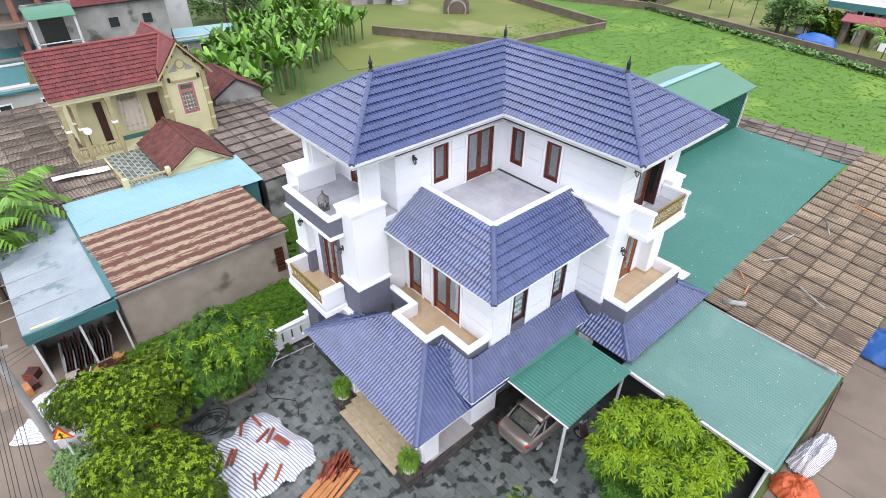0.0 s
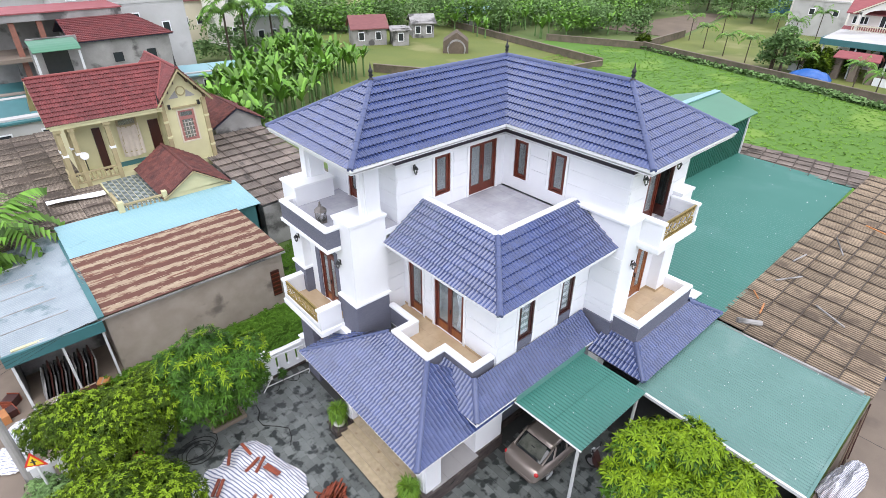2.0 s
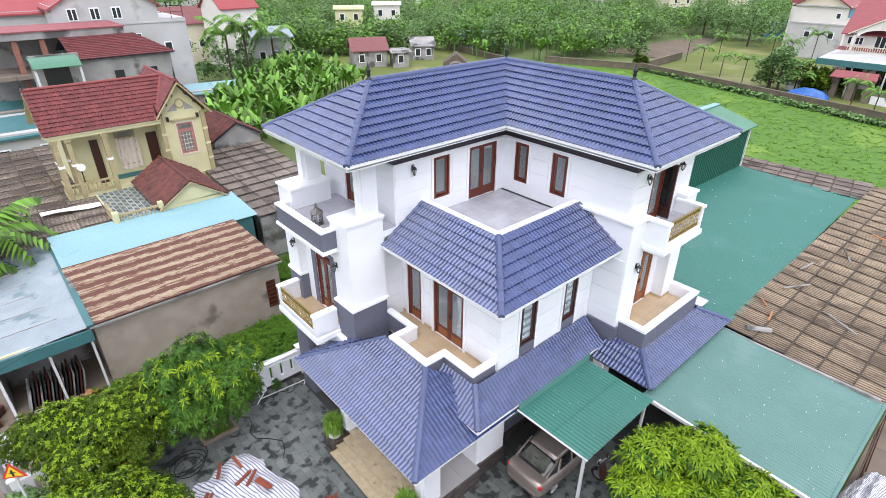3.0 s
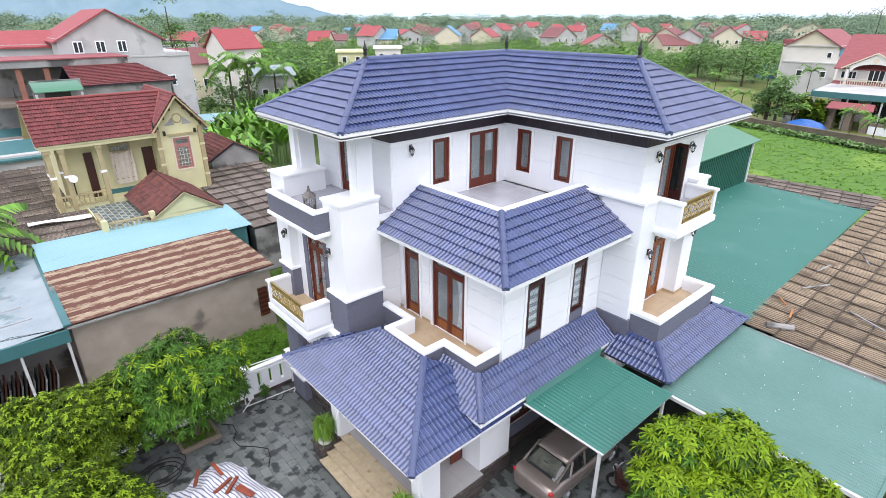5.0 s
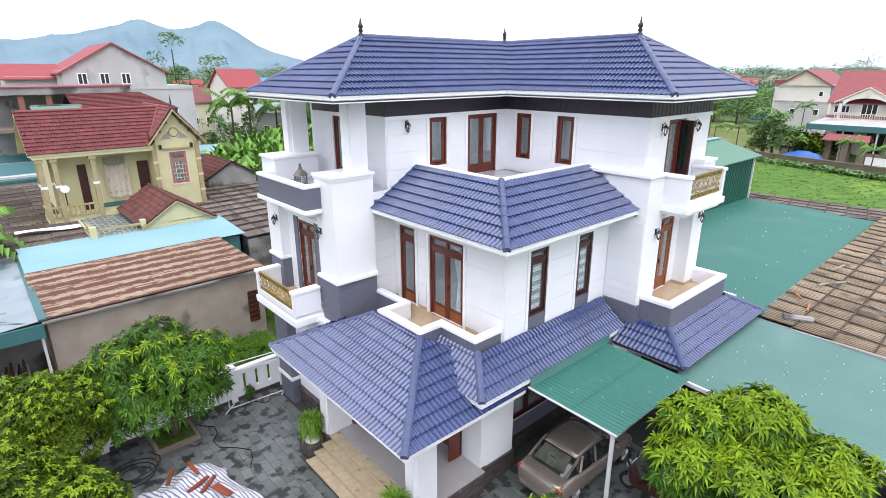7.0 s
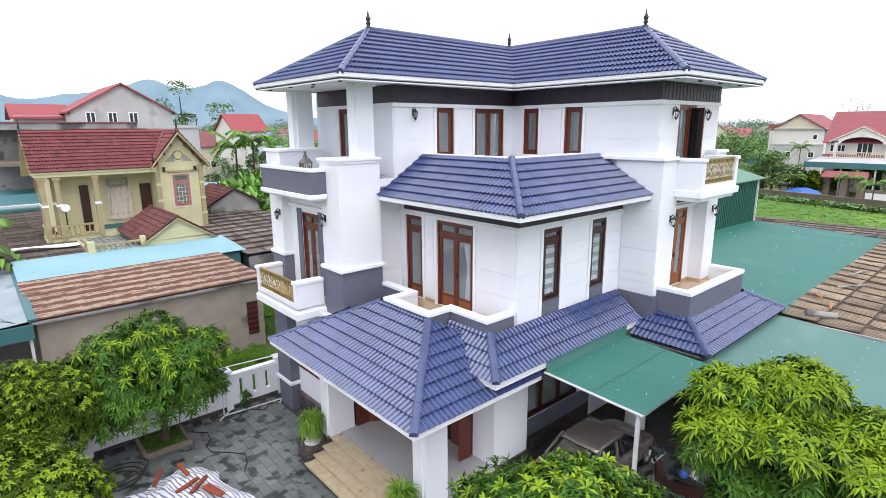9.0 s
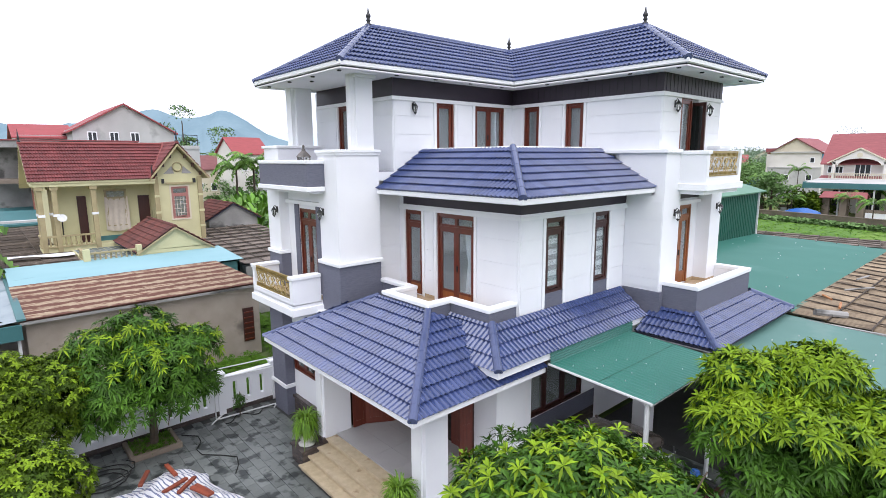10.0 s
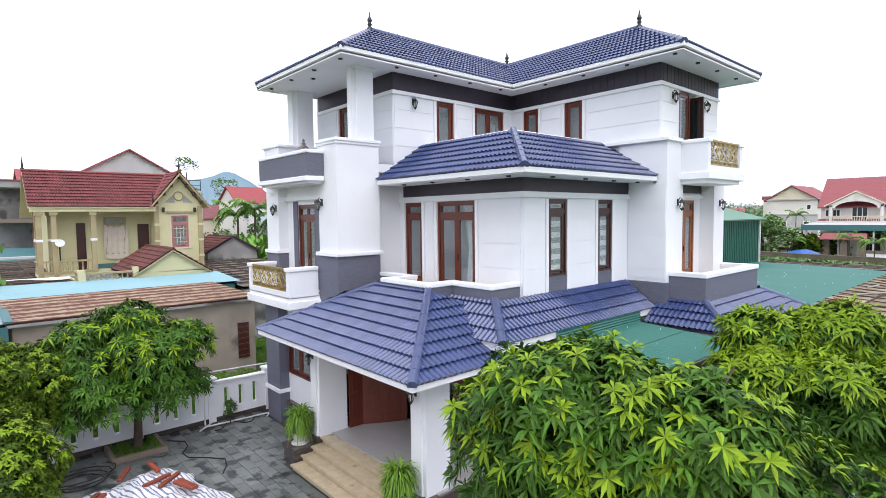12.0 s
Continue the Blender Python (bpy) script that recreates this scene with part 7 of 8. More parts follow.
far_house(628, 112, 5, 6, 6.4, 0.2, YELLOW, YELLOW, 0, "lime-yellow two-storey house with a flat roof", gable=False, rows=2, cols=2)
far_house(690, 116, 5, 6, 6.8, 0.2, PALE_FAR, PALE_FAR, 0, "white two-storey house with a flat roof", gable=False, rows=2, cols=2)
far_house(833, 104, 7, 4, 2.6, 0.4, CYAN, WALL_FAR, 0, "low shed with a pale cyan metal roof", gable=False, cols=2)
kiln = thing("brick_kiln", "old arched brown brick kiln standing in the meadow", "kiln", (54, 58.8, 0), -43, local=True)
arch = [(-1.75, 0), (1.75, 0), (1.75, 1.5), (0.1, 2.75), (-1.75, 1.5)]
bm = bmesh.new()
fr = [bm.verts.new((x, -1.5, z)) for x, z in arch]
bk = [bm.verts.new((x, 1.6, z)) for x, z in arch]
bm.faces.new(fr)
bm.faces.new(bk[::-1])
for i in range(5):
    bm.faces.new((fr[i], bk[i], bk[(i + 1) % 5], fr[(i + 1) % 5]))
part("body", bm, KILN_BRICK, kiln)
bm = bmesh.new()
tube(bm, (0.1, -1.6, 0.55), (0.1, -1.45, 0.55), 1.3, seg=20)
part("arch_ring", bm, MOULDY, kiln)
bm = bmesh.new()
tube(bm, (0.1, -1.66, 0.5), (0.1, -1.56, 0.5), 1.12, seg=20)
part("blocked_mouth", bm, KILN_BRICK, kiln)

# the pink-roofed house beyond the field wall
ph = far_house(0, 0, 17, 8, 6.5, 3.65, PINK_FAR, PALE_FAR, -90, "cream two-storey house with a pink-red tiled roof", gable=False, cols=0, at=(89, 12.4))
PF = 4.0


def white_window(parent, x, z, w, h, n, y=-PF):
    w_ = part("window", boxes((x - w / 2, y - 0.06, z - h / 2, x + w / 2, y, z + h / 2)), WHITE_TRIM, parent)
    for k in range(n):
        a = x - w / 2 + 0.1 + (w - 0.1) * k / n
        part("pane", boxes((a, y - 0.08, z - h / 2 + 0.1, a + (w - 0.1) / n - 0.1, y - 0.06, z + h / 2 - 0.1)), DARK_WIN, w_)


white_window(ph, -7.2, 5.5, 1.7, 0.95, 4)
white_window(ph, 2.2, 5.5, 1.7, 0.95, 4)
white_window(ph, -4.35, 5.25, 1.7, 2.0, 3)
bm = bmesh.new()
slab(bm, ((-8.7, -5.0, 4.35), (8.7, -5.0, 4.35), (8.7, -4.0, 4.75), (-8.7, -4.0, 4.75)), 0.1)
part("tiled_band", bm, PINK_FAR, ph)
for sg in (-1, 1):
    bm = bmesh.new()
    slab(bm, ((-4.5 + sg * 3.3, -5.6, 6.5), (-4.5 + sg * 3.3, -1.2, 6.5), (-4.5, -1.2, 8.3), (-4.5, -5.6, 8.3)), 0.14)
    part("gable_slope", bm, PINK_FAR, ph)
    part("balcony_column", boxes((-4.5 + sg * 2.6 - 0.16, -5.5, 4.3, -4.5 + sg * 2.6 + 0.16, -5.2, 6.5)), PALE_FAR, ph)
    bm = bmesh.new()
    tube(bm, (-4.5 + sg * 3.3, -5.62, 6.38), (-4.5, -5.62, 8.2), 0.11, seg=4)
    part("verge", bm, CREAM_FAR, ph)
bm = bmesh.new()
ga = [(-2.9, 6.45)] + [(-2.2 * math.cos(math.pi * k / 10), 6.05 + 0.9 * math.sin(math.pi * k / 10)) for k in range(11)] + [(2.9, 6.45), (0, 8.05)]
bm.faces.new([bm.verts.new((-4.5 + x, -5.5, z)) for x, z in ga])
bm.faces.new([bm.verts.new((-4.5 + x, -5.35, z)) for x, z in ga])
part("arched_gable", bm, PALE_FAR, ph)
bm = bmesh.new()
tube(bm, (-4.5, -5.56, 7.35), (-4.5, -5.5, 7.35), 0.3, seg=14)
part("round_moulding", bm, CREAM_FAR, ph)
part("balcony_floor", boxes((-7.6, -5.6, 4.25, -1.4, -4, 4.45)), PALE_FAR, ph)
for k in range(26):
    part("baluster", boxes((-7.5 + 0.24 * k, -5.55, 4.45, -7.43 + 0.24 * k, -5.47, 5.0)), CREAM_FAR, ph)
part("balcony_rail", boxes((-7.6, -5.6, 5.0, -1.4, -5.42, 5.1)), CREAM_FAR, ph)
bm = bmesh.new()
slab(bm, ((-8.6, -11.6, 4.1), (8.6, -11.6, 4.1), (8.6, -5.0, 4.45), (-8.6, -5.0, 4.45)), 0.12)
part("porch_roof", bm, WALL_FAR, ph, "pale metal porch roof")
part("porch_fascia", boxes((-8.62, -11.7, 3.45, 8.62, -11.6, 4.12), (-8.7, -11.6, 3.45, -8.6, -5, 4.2)), TEAL, ph, "dark green porch fascia")
for k in range(6):
    part("porch_post", boxes((-8.3 + 3.3 * k, -11.4, 0, -8.15 + 3.3 * k, -11.25, 3.5)), STEEL_W, ph)
for k in range(5):
    part("doorway", boxes((-7.2 + 3.2 * k, -PF - 0.06, 0.1, -5.4 + 3.2 * k, -PF, 2.9)), DARK_WIN, ph)

# the gabled house behind it
ch = far_house(0, 0, 7.6, 12, 7.95, 2.35, PINK_FAR, PALE_FAR, -90, "white two-storey house with a cream gable", cols=0, at=(113, 30.5))
bm = bmesh.new()
bm.faces.new([bm.verts.new(p) for p in ((-3.8, -6.02, 7.95), (3.8, -6.02, 7.95), (0, -6.02, 10.2))])
part("cream_gable", bm, CREAM_FAR, ch)
for sg in (-1, 1):
    bm = bmesh.new()
    tube(bm, (sg * 4.2, -6.3, 7.65), (0, -6.3, 10.2), 0.13, seg=4)
    part("verge", bm, BROWN_FAR, ch)
part("eave_ledge", boxes((-4.1, -6.35, 7.75, 4.1, -6.0, 7.95), (-4.0, -6.4, 5.15, 4.0, -6.0, 5.35)), WALL_FAR, ch)
part("lower_front", boxes((-4.0, -6.3, 0, 4.0, -6.0, 5.15)), WALL_FAR, ch)
white_window(ch, 2.6, 6.5, 0.7, 0.9, 1, -6.0)
white_window(ch, -1.0, 3.6, 0.9, 1.0, 1, -6.3)
white_window(ch, 2.4, 3.6, 0.9, 1.0, 1, -6.3)
part("blue_sheet", boxes((3.85, -5.8, 6.3, 3.92, 1, 7.6)), BLUE_FAR, ch, "blue sheeting on the side wall")
part("lean_to_roof", boxes((-5.6, -3, 7.9, -3.9, 3, 8.6)), PINK_FAR, ch)
part("lean_to", boxes((-5.4, -2.8, 0, -3.8, 2.8, 7.9)), PALE_FAR, ch)
far_house(1352, 140, 9, 3, 2.4, 0.3, BLUE_FAR, BLUE_FAR, 0, "low bright blue metal shed", gable=False, cols=0)
far_house(1384, 300, 12, 9, 6.6, 3.0, BROWN_FAR, CREAM_FAR, 0, "cream villa with paired gables", rows=2, cols=3)
far_house(1342, 305, 10, 9, 6.2, 2.8, BROWN_FAR, CREAM_FAR, 0, "cream villa with paired gables", rows=2, cols=3)
rnd = random.Random(4)
for i in range(52):
    px, d = 400 + i * 17.5 + rnd.uniform(-12, 12), rnd.uniform(190, 420)
    far_house(px, d, rnd.uniform(7, 12), rnd.uniform(6, 10), rnd.uniform(3.4, 6.8), rnd.uniform(2, 3.2), rnd.choice((RED_FAR, RED_FAR, BROWN_FAR, BROWN_FAR, BLUE_FAR)), rnd.choice((WALL_FAR, CREAM_FAR)), rnd.uniform(0, 90), gable=rnd.random() < 0.5, rows=2 if rnd.random() < 0.6 else 1)
for i in range(9):
    far_house(-90 + i * 55, rnd.uniform(130, 260), 9, 8, rnd.uniform(4, 7), 2.6, RED_FAR, WALL_FAR, rnd.uniform(0, 60), gable=rnd.random() < 0.5, rows=2)

# field walls
for a, b, h in (((67.9, 11.5), (75.6, 42.4), 1.0), ((67.9, 11.5), (64, -4), 1.0), ((61.7, 39.8), (68.6, 76.9), 0.9), ((61.7, 39.8), (46, 41.5), 0.7), ((46, 41.5), (38, 56), 0.9), ((75.6, 42.4), (70.5, 56), 0.9), ((75.6, 42.4), (90, 43.6), 1.0)):
    fw = thing("field_wall", "low mossy block wall at the field edge", "wall", (a[0], a[1], 0))
    bm = bmesh.new()
    band(bm, [a, b], -0.1, 0.1, 0, h)
    part("wall_body", bm, FIELD_WALL, fw)
    bm = bmesh.new()
    band(bm, [a, b], -0.15, 0.15, h, h + 0.08)
    part("wall_cap", bm, CONCRETE, fw)
gate = thing("gate_wall", "white garden wall with grey gate pillars at the far house", "wall", (74, 15, 0))
for (x0, y0), (x1, y1) in (((77.2, 18.9), (77.8, 23.6)), ((75.6, 9.5), (76.6, 14.4))):
    bm = bmesh.new()
    band(bm, [(x0, y0), (x1, y1)], -0.1, 0.1, 0, 0.9)
    part("wall_body", bm, WHITE_TRIM, gate)
    bm = bmesh.new()
    band(bm, [(x0, y0), (x1, y1)], -0.12, 0.12, 0.9, 1.25)
    part("wall_cap", bm, CONCRETE, gate)
for x, y in ((77.2, 18.4), (76.7, 14.9), (76.95, 16.6)):
    part("pillar", boxes((x - 0.35, y - 0.35, 0, x + 0.35, y + 0.35, 2.5)), CONCRETE, gate)
for sg in (-1, 1):
    bm = bmesh.new()
    slab(bm, ((77 + sg * 0.9, 14.3, 2.5), (77 + sg * 0.9, 18.9, 2.5), (77, 18.7, 3.15), (77, 14.5, 3.15)), 0.1)
    part("gate_roof", bm, PINK_FAR, gate)
bt = thing("blue_tarpaulin", "blue tarpaulin over a heap by the far wall", "tarpaulin", (73.6, 19.9, 0))
bm = bmesh.new()
bmesh.ops.create_icosphere(bm, subdivisions=3, radius=1.0)
for v in bm.verts:
    v.co = Vector((v.co.x * 1.3, v.co.y * 2.4, max(0, v.co.z) * 1.3)) * (1 + 0.15 * noise.noise(v.co * 2)) + Vector((73.6, 19.9, 0))
part("cover", bm, BLUE_TARP, bt)

# mountains on the horizon
def mountain_range(name, label, profile, dist, material, rough=1.0):
    """A range by direction across the view and skyline height, with folded wooded slopes."""
    V, F = [], []
    n, m = 260, 12
    px0, px1 = profile[0][0], profile[-1][0]
    xs_, hs_ = [p[0] for p in profile], [p[1] for p in profile]
    for i in range(n + 1):
        px = px0 + (px1 - px0) * i / n
        hh = sum(float(np.interp(px + o, xs_, hs_)) for o in (-12, -6, 0, 6, 12)) / 5
        hh += rough * (3.0 * noise.noise(Vector((px * 0.022, 1.7, 0))) + 1.6 * noise.noise(Vector((px * 0.07, 5.1, 0))) + 0.8 * noise.noise(Vector((px * 0.3, 3.1, 0))))
        sl = math.cos(math.atan((px - 784) / 950)) ** -1
        for j in range(m + 1):
            t = j / m
            x, y = bearing(px, dist * (1 + 0.25 * t) * sl)
            fold = 0.22 * noise.noise(Vector((px * 0.03, t * 2.5, dist))) * math.sin(math.pi * t)
            V.append((x, y, max(0.5, hh) / 950 * dist * 1.25 * max(0.0, t ** 0.8 + fold) + 8 * t))
    for i in range(n):
        for j in range(m):
            k = i * (m + 1) + j
            F.append((k, k + m + 1, k + m + 2, k + 1))
    tagged(part_np(name, V, F, material, smooth=True), label, "mountain", kind="structure")


mountain_range("backdrop_mountains", "wooded mountains in painted blue haze on the horizon", ((-700, 40), (-480, 80), (-300, 60), (-140, 88), (-20, 70), (70, 52), (130, 61), (175, 62), (215, 70), (285, 86), (340, 66), (368, 70), (405, 83), (438, 68), (475, 42), (525, 26), (580, 12), (660, 0)), 1500, MOUNT)
mountain_range("backdrop_hills", "distant hills paled by painted haze", ((300, 0), (420, 30), (500, 44), (580, 40), (660, 22), (760, 8), (900, 4), (1200, 5), (1450, 3), (1700, 6), (1900, 2)), 2300, MOUNT_PALE, 0.5)

# ---- courtyard things ----
fence = thing("courtyard_fence", "white rendered fence wall with upright slots", "fence", (3, 16.2, 0))
xs = [-2.2, -0.35, 1.5, 3.35, 5.2, 6.85]
for x in xs:
    part("post", boxes((x - 0.1, 16.08, 0, x + 0.1, 16.34, 1.22)), WHITE, fence)
    part("post_cap", boxes((x - 0.14, 16.04, 1.22, x + 0.14, 16.38, 1.28)), WHITE_TRIM, fence, bevel=0.01)
for a, b in zip(xs, xs[1:]):
    n = 3
    w = b - a
    slots = [(a + w * (k + 1) / (n + 1) - 0.06, a + w * (k + 1) / (n + 1) + 0.06, 0.32, 0.92) for k in range(n)]
    bm = bmesh.new()
    wall(bm, Y(16.13), a + 0.1, b - 0.1, 0.12, 1.08, 0.14, slots)
    part("panel", bm, WHITE, fence)
    part("coping", boxes((a + 0.1, 16.1, 1.08, b - 0.1, 16.3, 1.14)), WHITE_TRIM, fence, bevel=0.01)
    part("base_course", boxes((a + 0.1, 16.1, 0, b - 0.1, 16.3, 0.12)), MARBLE_D, fence)
rack = thing("drying_rack", "white steel clothes rack standing by the fence", "rack", (6, 15.8, 0))
for pts in ([(4.95, 15.95, 0), (4.95, 15.95, 1.5), (6.75, 15.75, 1.5), (6.75, 15.75, 0)], [(4.95, 15.95, 1.2), (6.75, 15.75, 1.2)], [(4.7, 15.6, 0.04), (5.2, 16.05, 0.04)], [(6.5, 15.45, 0.04), (6.95, 15.95, 0.04)], [(4.95, 15.8, 0.04), (6.75, 15.65, 0.04)]):
    part("rail", tubes(pts, 0.022, 6), STEEL_W, rack)
bed = thing("raised_bed", "low stone-kerbed planting bed with grass", "planter", (3.2, 15.5, 0))
for r in ((2.55, 14.95, 0, 3.75, 15.05, 0.14), (2.55, 15.05, 0, 2.65, 16.0, 0.14), (3.65, 15.05, 0, 3.75, 16.0, 0.14)):
    part("kerb", boxes(r), CONCRETE, bed, bevel=0.01)
part("soil", boxes((2.65, 15.05, 0, 3.65, 16.0, 0.08)), DIRT, bed)
rng = np.random.default_rng(31)
P = np.stack([rng.uniform(2.65, 3.65, 160), rng.uniform(15.05, 15.95, 160), np.full(160, 0.08)], 1)
V, F = leaf_whorls(P, np.tile([[0, 0, 1.0]], (160, 1)), rng, n=5, length=0.16, width=0.025, spread=0.7)
tagged(part_np("grass", V, F.tolist(), GRASS, bed), kind="stuff")


def hose(pts, label):
    h = thing("garden_hose", label, "hose", pts[0])
    part("tube", tubes(pts, 0.014, 6), RUBBER, h)


hose([(3.9 + 0.25 * math.sin(t * 1.3) + 0.08 * t, 15.6 - 0.35 * t, 0.015) for t in range(9)], "black garden hose lying on the wet paving")
hose([(1.9 + 0.4 * math.cos(t * 0.5) * (1 + 0.02 * t), 14.4 + 0.45 * math.sin(t * 0.5) + 0.01 * t, 0.015 + 0.002 * t) for t in range(40)], "coiled black garden hose on the wet paving")
hose([(6.6 - 0.12 * t, 15.6 + 0.2 * math.sin(t * 0.9), 0.015) for t in range(14)], "black garden hose lying along the fence")


def potted_plant(x, y, z, seed):
    root = thing("potted_plant", "bushy ponytail palm in a white ceramic pot", "plant", (x, y, z), group="pots beside the steps")
    bm = bmesh.new()
    lathe(bm, [(0.20, 0), (0.21, 0.02), (0.2, 0.03), (0.13, 0.04), (0.15, 0.1), (0.19, 0.2), (0.2, 0.27), (0.215, 0.29), (0.19, 0.29), (0.18, 0.25)], (x, y, z), 18)
    part("pot", bm, POT, root, "white ceramic pot and saucer", smooth=True)
    r = random.Random(seed)
    V, F = [], []
    for i in range(430):
        strip_leaf(V, F, (x + r.uniform(-0.05, 0.05), y + r.uniform(-0.05, 0.05), z + 0.5 + r.uniform(-0.1, 0.15)), r.uniform(0, 6.28), r.uniform(0.36, 0.52), 0.03, r.uniform(0.25, 0.75), r.uniform(0.4, 0.85), 6)
    part_np("foliage", V, F, LEAF_POT, root)
    bm = bmesh.new()
    lathe(bm, [(0.09, 0.24), (0.1, 0.3), (0.05, 0.55)], (x, y, z), 8)
    part("stem", bm, BARK, root)


potted_plant(5.93, 12.2, 0.44, 1)
potted_plant(5.93, 8.32, 0.44, 2)


def wall_lantern(F, s, z):
    c = F.at(s, 0.11, z)
    root = thing("wall_lantern", "black metal wall lantern with clear glass", "lamp", F.at(s, 0, z), group="villa wall lanterns")
    part("back_plate", fbox(F, (s - 0.035, s + 0.035, 0, 0.02, z - 0.02, z + 0.16)), BLACK, root)
    part("arm", tubes([F.at(s, 0.02, z + 0.1), F.at(s, 0.07, z + 0.2), F.at(s, 0.11, z + 0.15)], 0.01, 6), BLACK, root)
    bm = bmesh.new()
    lathe(bm, [(0.09, 0.06), (0.05, 0.11), (0.02, 0.14), (0.006, 0.17)], c, 6)
    part("cap", bm, BLACK, root)
    bm = bmesh.new()
    lathe(bm, [(0.035, -0.09), (0.045, -0.085), (0.068, 0.055), (0.06, 0.06)], c, 6)
    part("glass", bm, LAMP_G, root)
    for k in range(6):
        a = math.pi * k / 3
        part("rib", tubes([(c[0] + 0.04 * math.cos(a), c[1] + 0.04 * math.sin(a), c[2] - 0.1), (c[0] + 0.075 * math.cos(a), c[1] + 0.075 * math.sin(a), c[2] + 0.06)], 0.007, 4), BLACK, root)
    bm = bmesh.new()
    lathe(bm, [(0.008, -0.15), (0.025, -0.12), (0.045, -0.09), (0.03, -0.08)], c, 6)
    part("base", bm, BLACK, root)


for F_, s_, z_ in ((Y(12.3), 9.55, 8.78), (Y(7.32), 14.22, 8.74), (Y(7.32), 16.15, 8.72), (X(7.12), 13.02, 6.05), (X(7.02), 15.55, 5.95), (Y(7.08), 14.1, 5.95), (Y(7.1), 16.8, 5.95), (X(6.26), 12.1, 2.42), (X(6.34), 8.3, 2.45)):
    wall_lantern(F_, s_, z_)
lan = thing("floor_lantern", "pewter hexagonal floor lantern standing on the balcony", "lantern", (7.15, 14.0, F3))
bm = bmesh.new()
lathe(bm, [(0.2, 0), (0.2, 0.04), (0.17, 0.05)], (7.15, 14.0, F3), 6)
part("base", bm, PEWTER, lan)
for k in range(6):
    a = math.pi * k / 3
    part("bar", tubes([(7.15 + 0.18 * math.cos(a), 14.0 + 0.18 * math.sin(a), F3 + 0.04), (7.15 + 0.18 * math.cos(a), 14.0 + 0.18 * math.sin(a), F3 + 0.38)], 0.014, 5), PEWTER, lan)
bm = bmesh.new()
lathe(bm, [(0.155, 0.05), (0.155, 0.37)], (7.15, 14.0, F3), 6)
part("pane", bm, LAMP_G, lan)
bm = bmesh.new()
lathe(bm, [(0.22, 0.38), (0.15, 0.46), (0.06, 0.53), (0.06, 0.58), (0.03, 0.6), (0.04, 0.66), (0.01, 0.7)], (7.15, 14.0, F3), 6)
part("roof", bm, PEWTER, lan)


# striped tarpaulin heaps
def tarp(name, label, cx, cy, poly_r, h, seed, stripes=0, material=TARP, ang=0.0, z0=0.0, sx=1.0, sy=1.0):
    root = thing(name, label, "tarpaulin", (cx, cy, z0))
    n = 96
    ca, sa = math.cos(ang), math.sin(ang)

    def top(u, v):
        rr = (u ** 4 + v ** 4) ** 0.25 if stripes else math.hypot(u, v)
        edge = 1 + 0.22 * noise.noise(Vector((math.atan2(v, u) * 1.2, seed, 0))) + 0.10 * noise.noise(Vector((math.atan2(v, u) * 4, seed, 3)))
        fall = max(0.0, 1 - (rr / edge) ** 3)
        return max(0.0, h * fall * (0.75 + 0.35 * noise.noise(Vector((u * 1.6, v * 1.6, seed)))) + 0.05 * noise.noise(Vector((u * 5, v * 5, seed))) * (0.3 + fall) + 0.03 * abs(noise.noise(Vector((u * 11, v * 9, seed)))) + (0.25 + fall) * (0.11 * (0.5 - abs(noise.noise(Vector((u * 3.1 + v, v * 2.7 - u, seed + 2))))) + 0.05 * (0.5 - abs(noise.noise(Vector((u * 7 - v * 3, v * 6, seed + 4))))))), rr <= edge

    V, F, S = [], [], []
    for i in range(n + 1):
        for j in range(n + 1):
            u, v = -1.2 + 2.4 * i / n, -1.2 + 2.4 * j / n
            zt, ok = top(u, v)
            x = (u + 0.05 * noise.noise(Vector((u * 2, v * 2.5, seed + 5)))) * poly_r * sx
            y = (v + 0.05 * noise.noise(Vector((u * 2.5, v * 2, seed + 9)))) * poly_r * sy
            V.append((cx + x * ca - y * sa, cy + x * sa + y * ca, z0 + 0.012 + zt))
            S.append(ok)
    A, B = [], []
    for i in range(n):
        for j in range(n):
            q = (i * (n + 1) + j, (i + 1) * (n + 1) + j, (i + 1) * (n + 1) + j + 1, i * (n + 1) + j + 1)
            if all(S[k] for k in q):
                (B if stripes and i % (stripes + 1) == 0 else A).append(q)
    part_np("cover", V, A, material, root, smooth=True)
    if B:
        part_np("stripes", V, B, STRIPE, root, "blue-grey woven stripes", smooth=True)
    return root


tarp("striped_tarpaulin", "white tarpaulin with grey-blue stripes over a heap on the paving", 2.6, 12.25, 1.2, 0.36, 3.3, 2, ang=0.25, sx=1.12, sy=1.3)
rnd = random.Random(12)
for i, (x, y, a) in enumerate(((2.5, 13.35, 62), (1.75, 12.55, 48), (1.85, 12.45, 50), (2.95, 12.6, 22), (3.15, 12.45, 40), (3.3, 12.0, 110), (3.38, 12.02, 106), (2.35, 11.35, 38), (2.0, 11.2, 70), (3.05, 13.3, 95), (2.7, 11.0, 42))):
    t = thing("timber_batten", "red-brown timber batten weighing the tarpaulin down", "batten", (x, y, 0.375), a, group="battens on the tarpaulin", local=True)
    bm = boxes((-0.3, -0.045, 0, 0.3, 0.045, 0.06))
    part("wood", bm, BRICK, t, bevel=0.006)
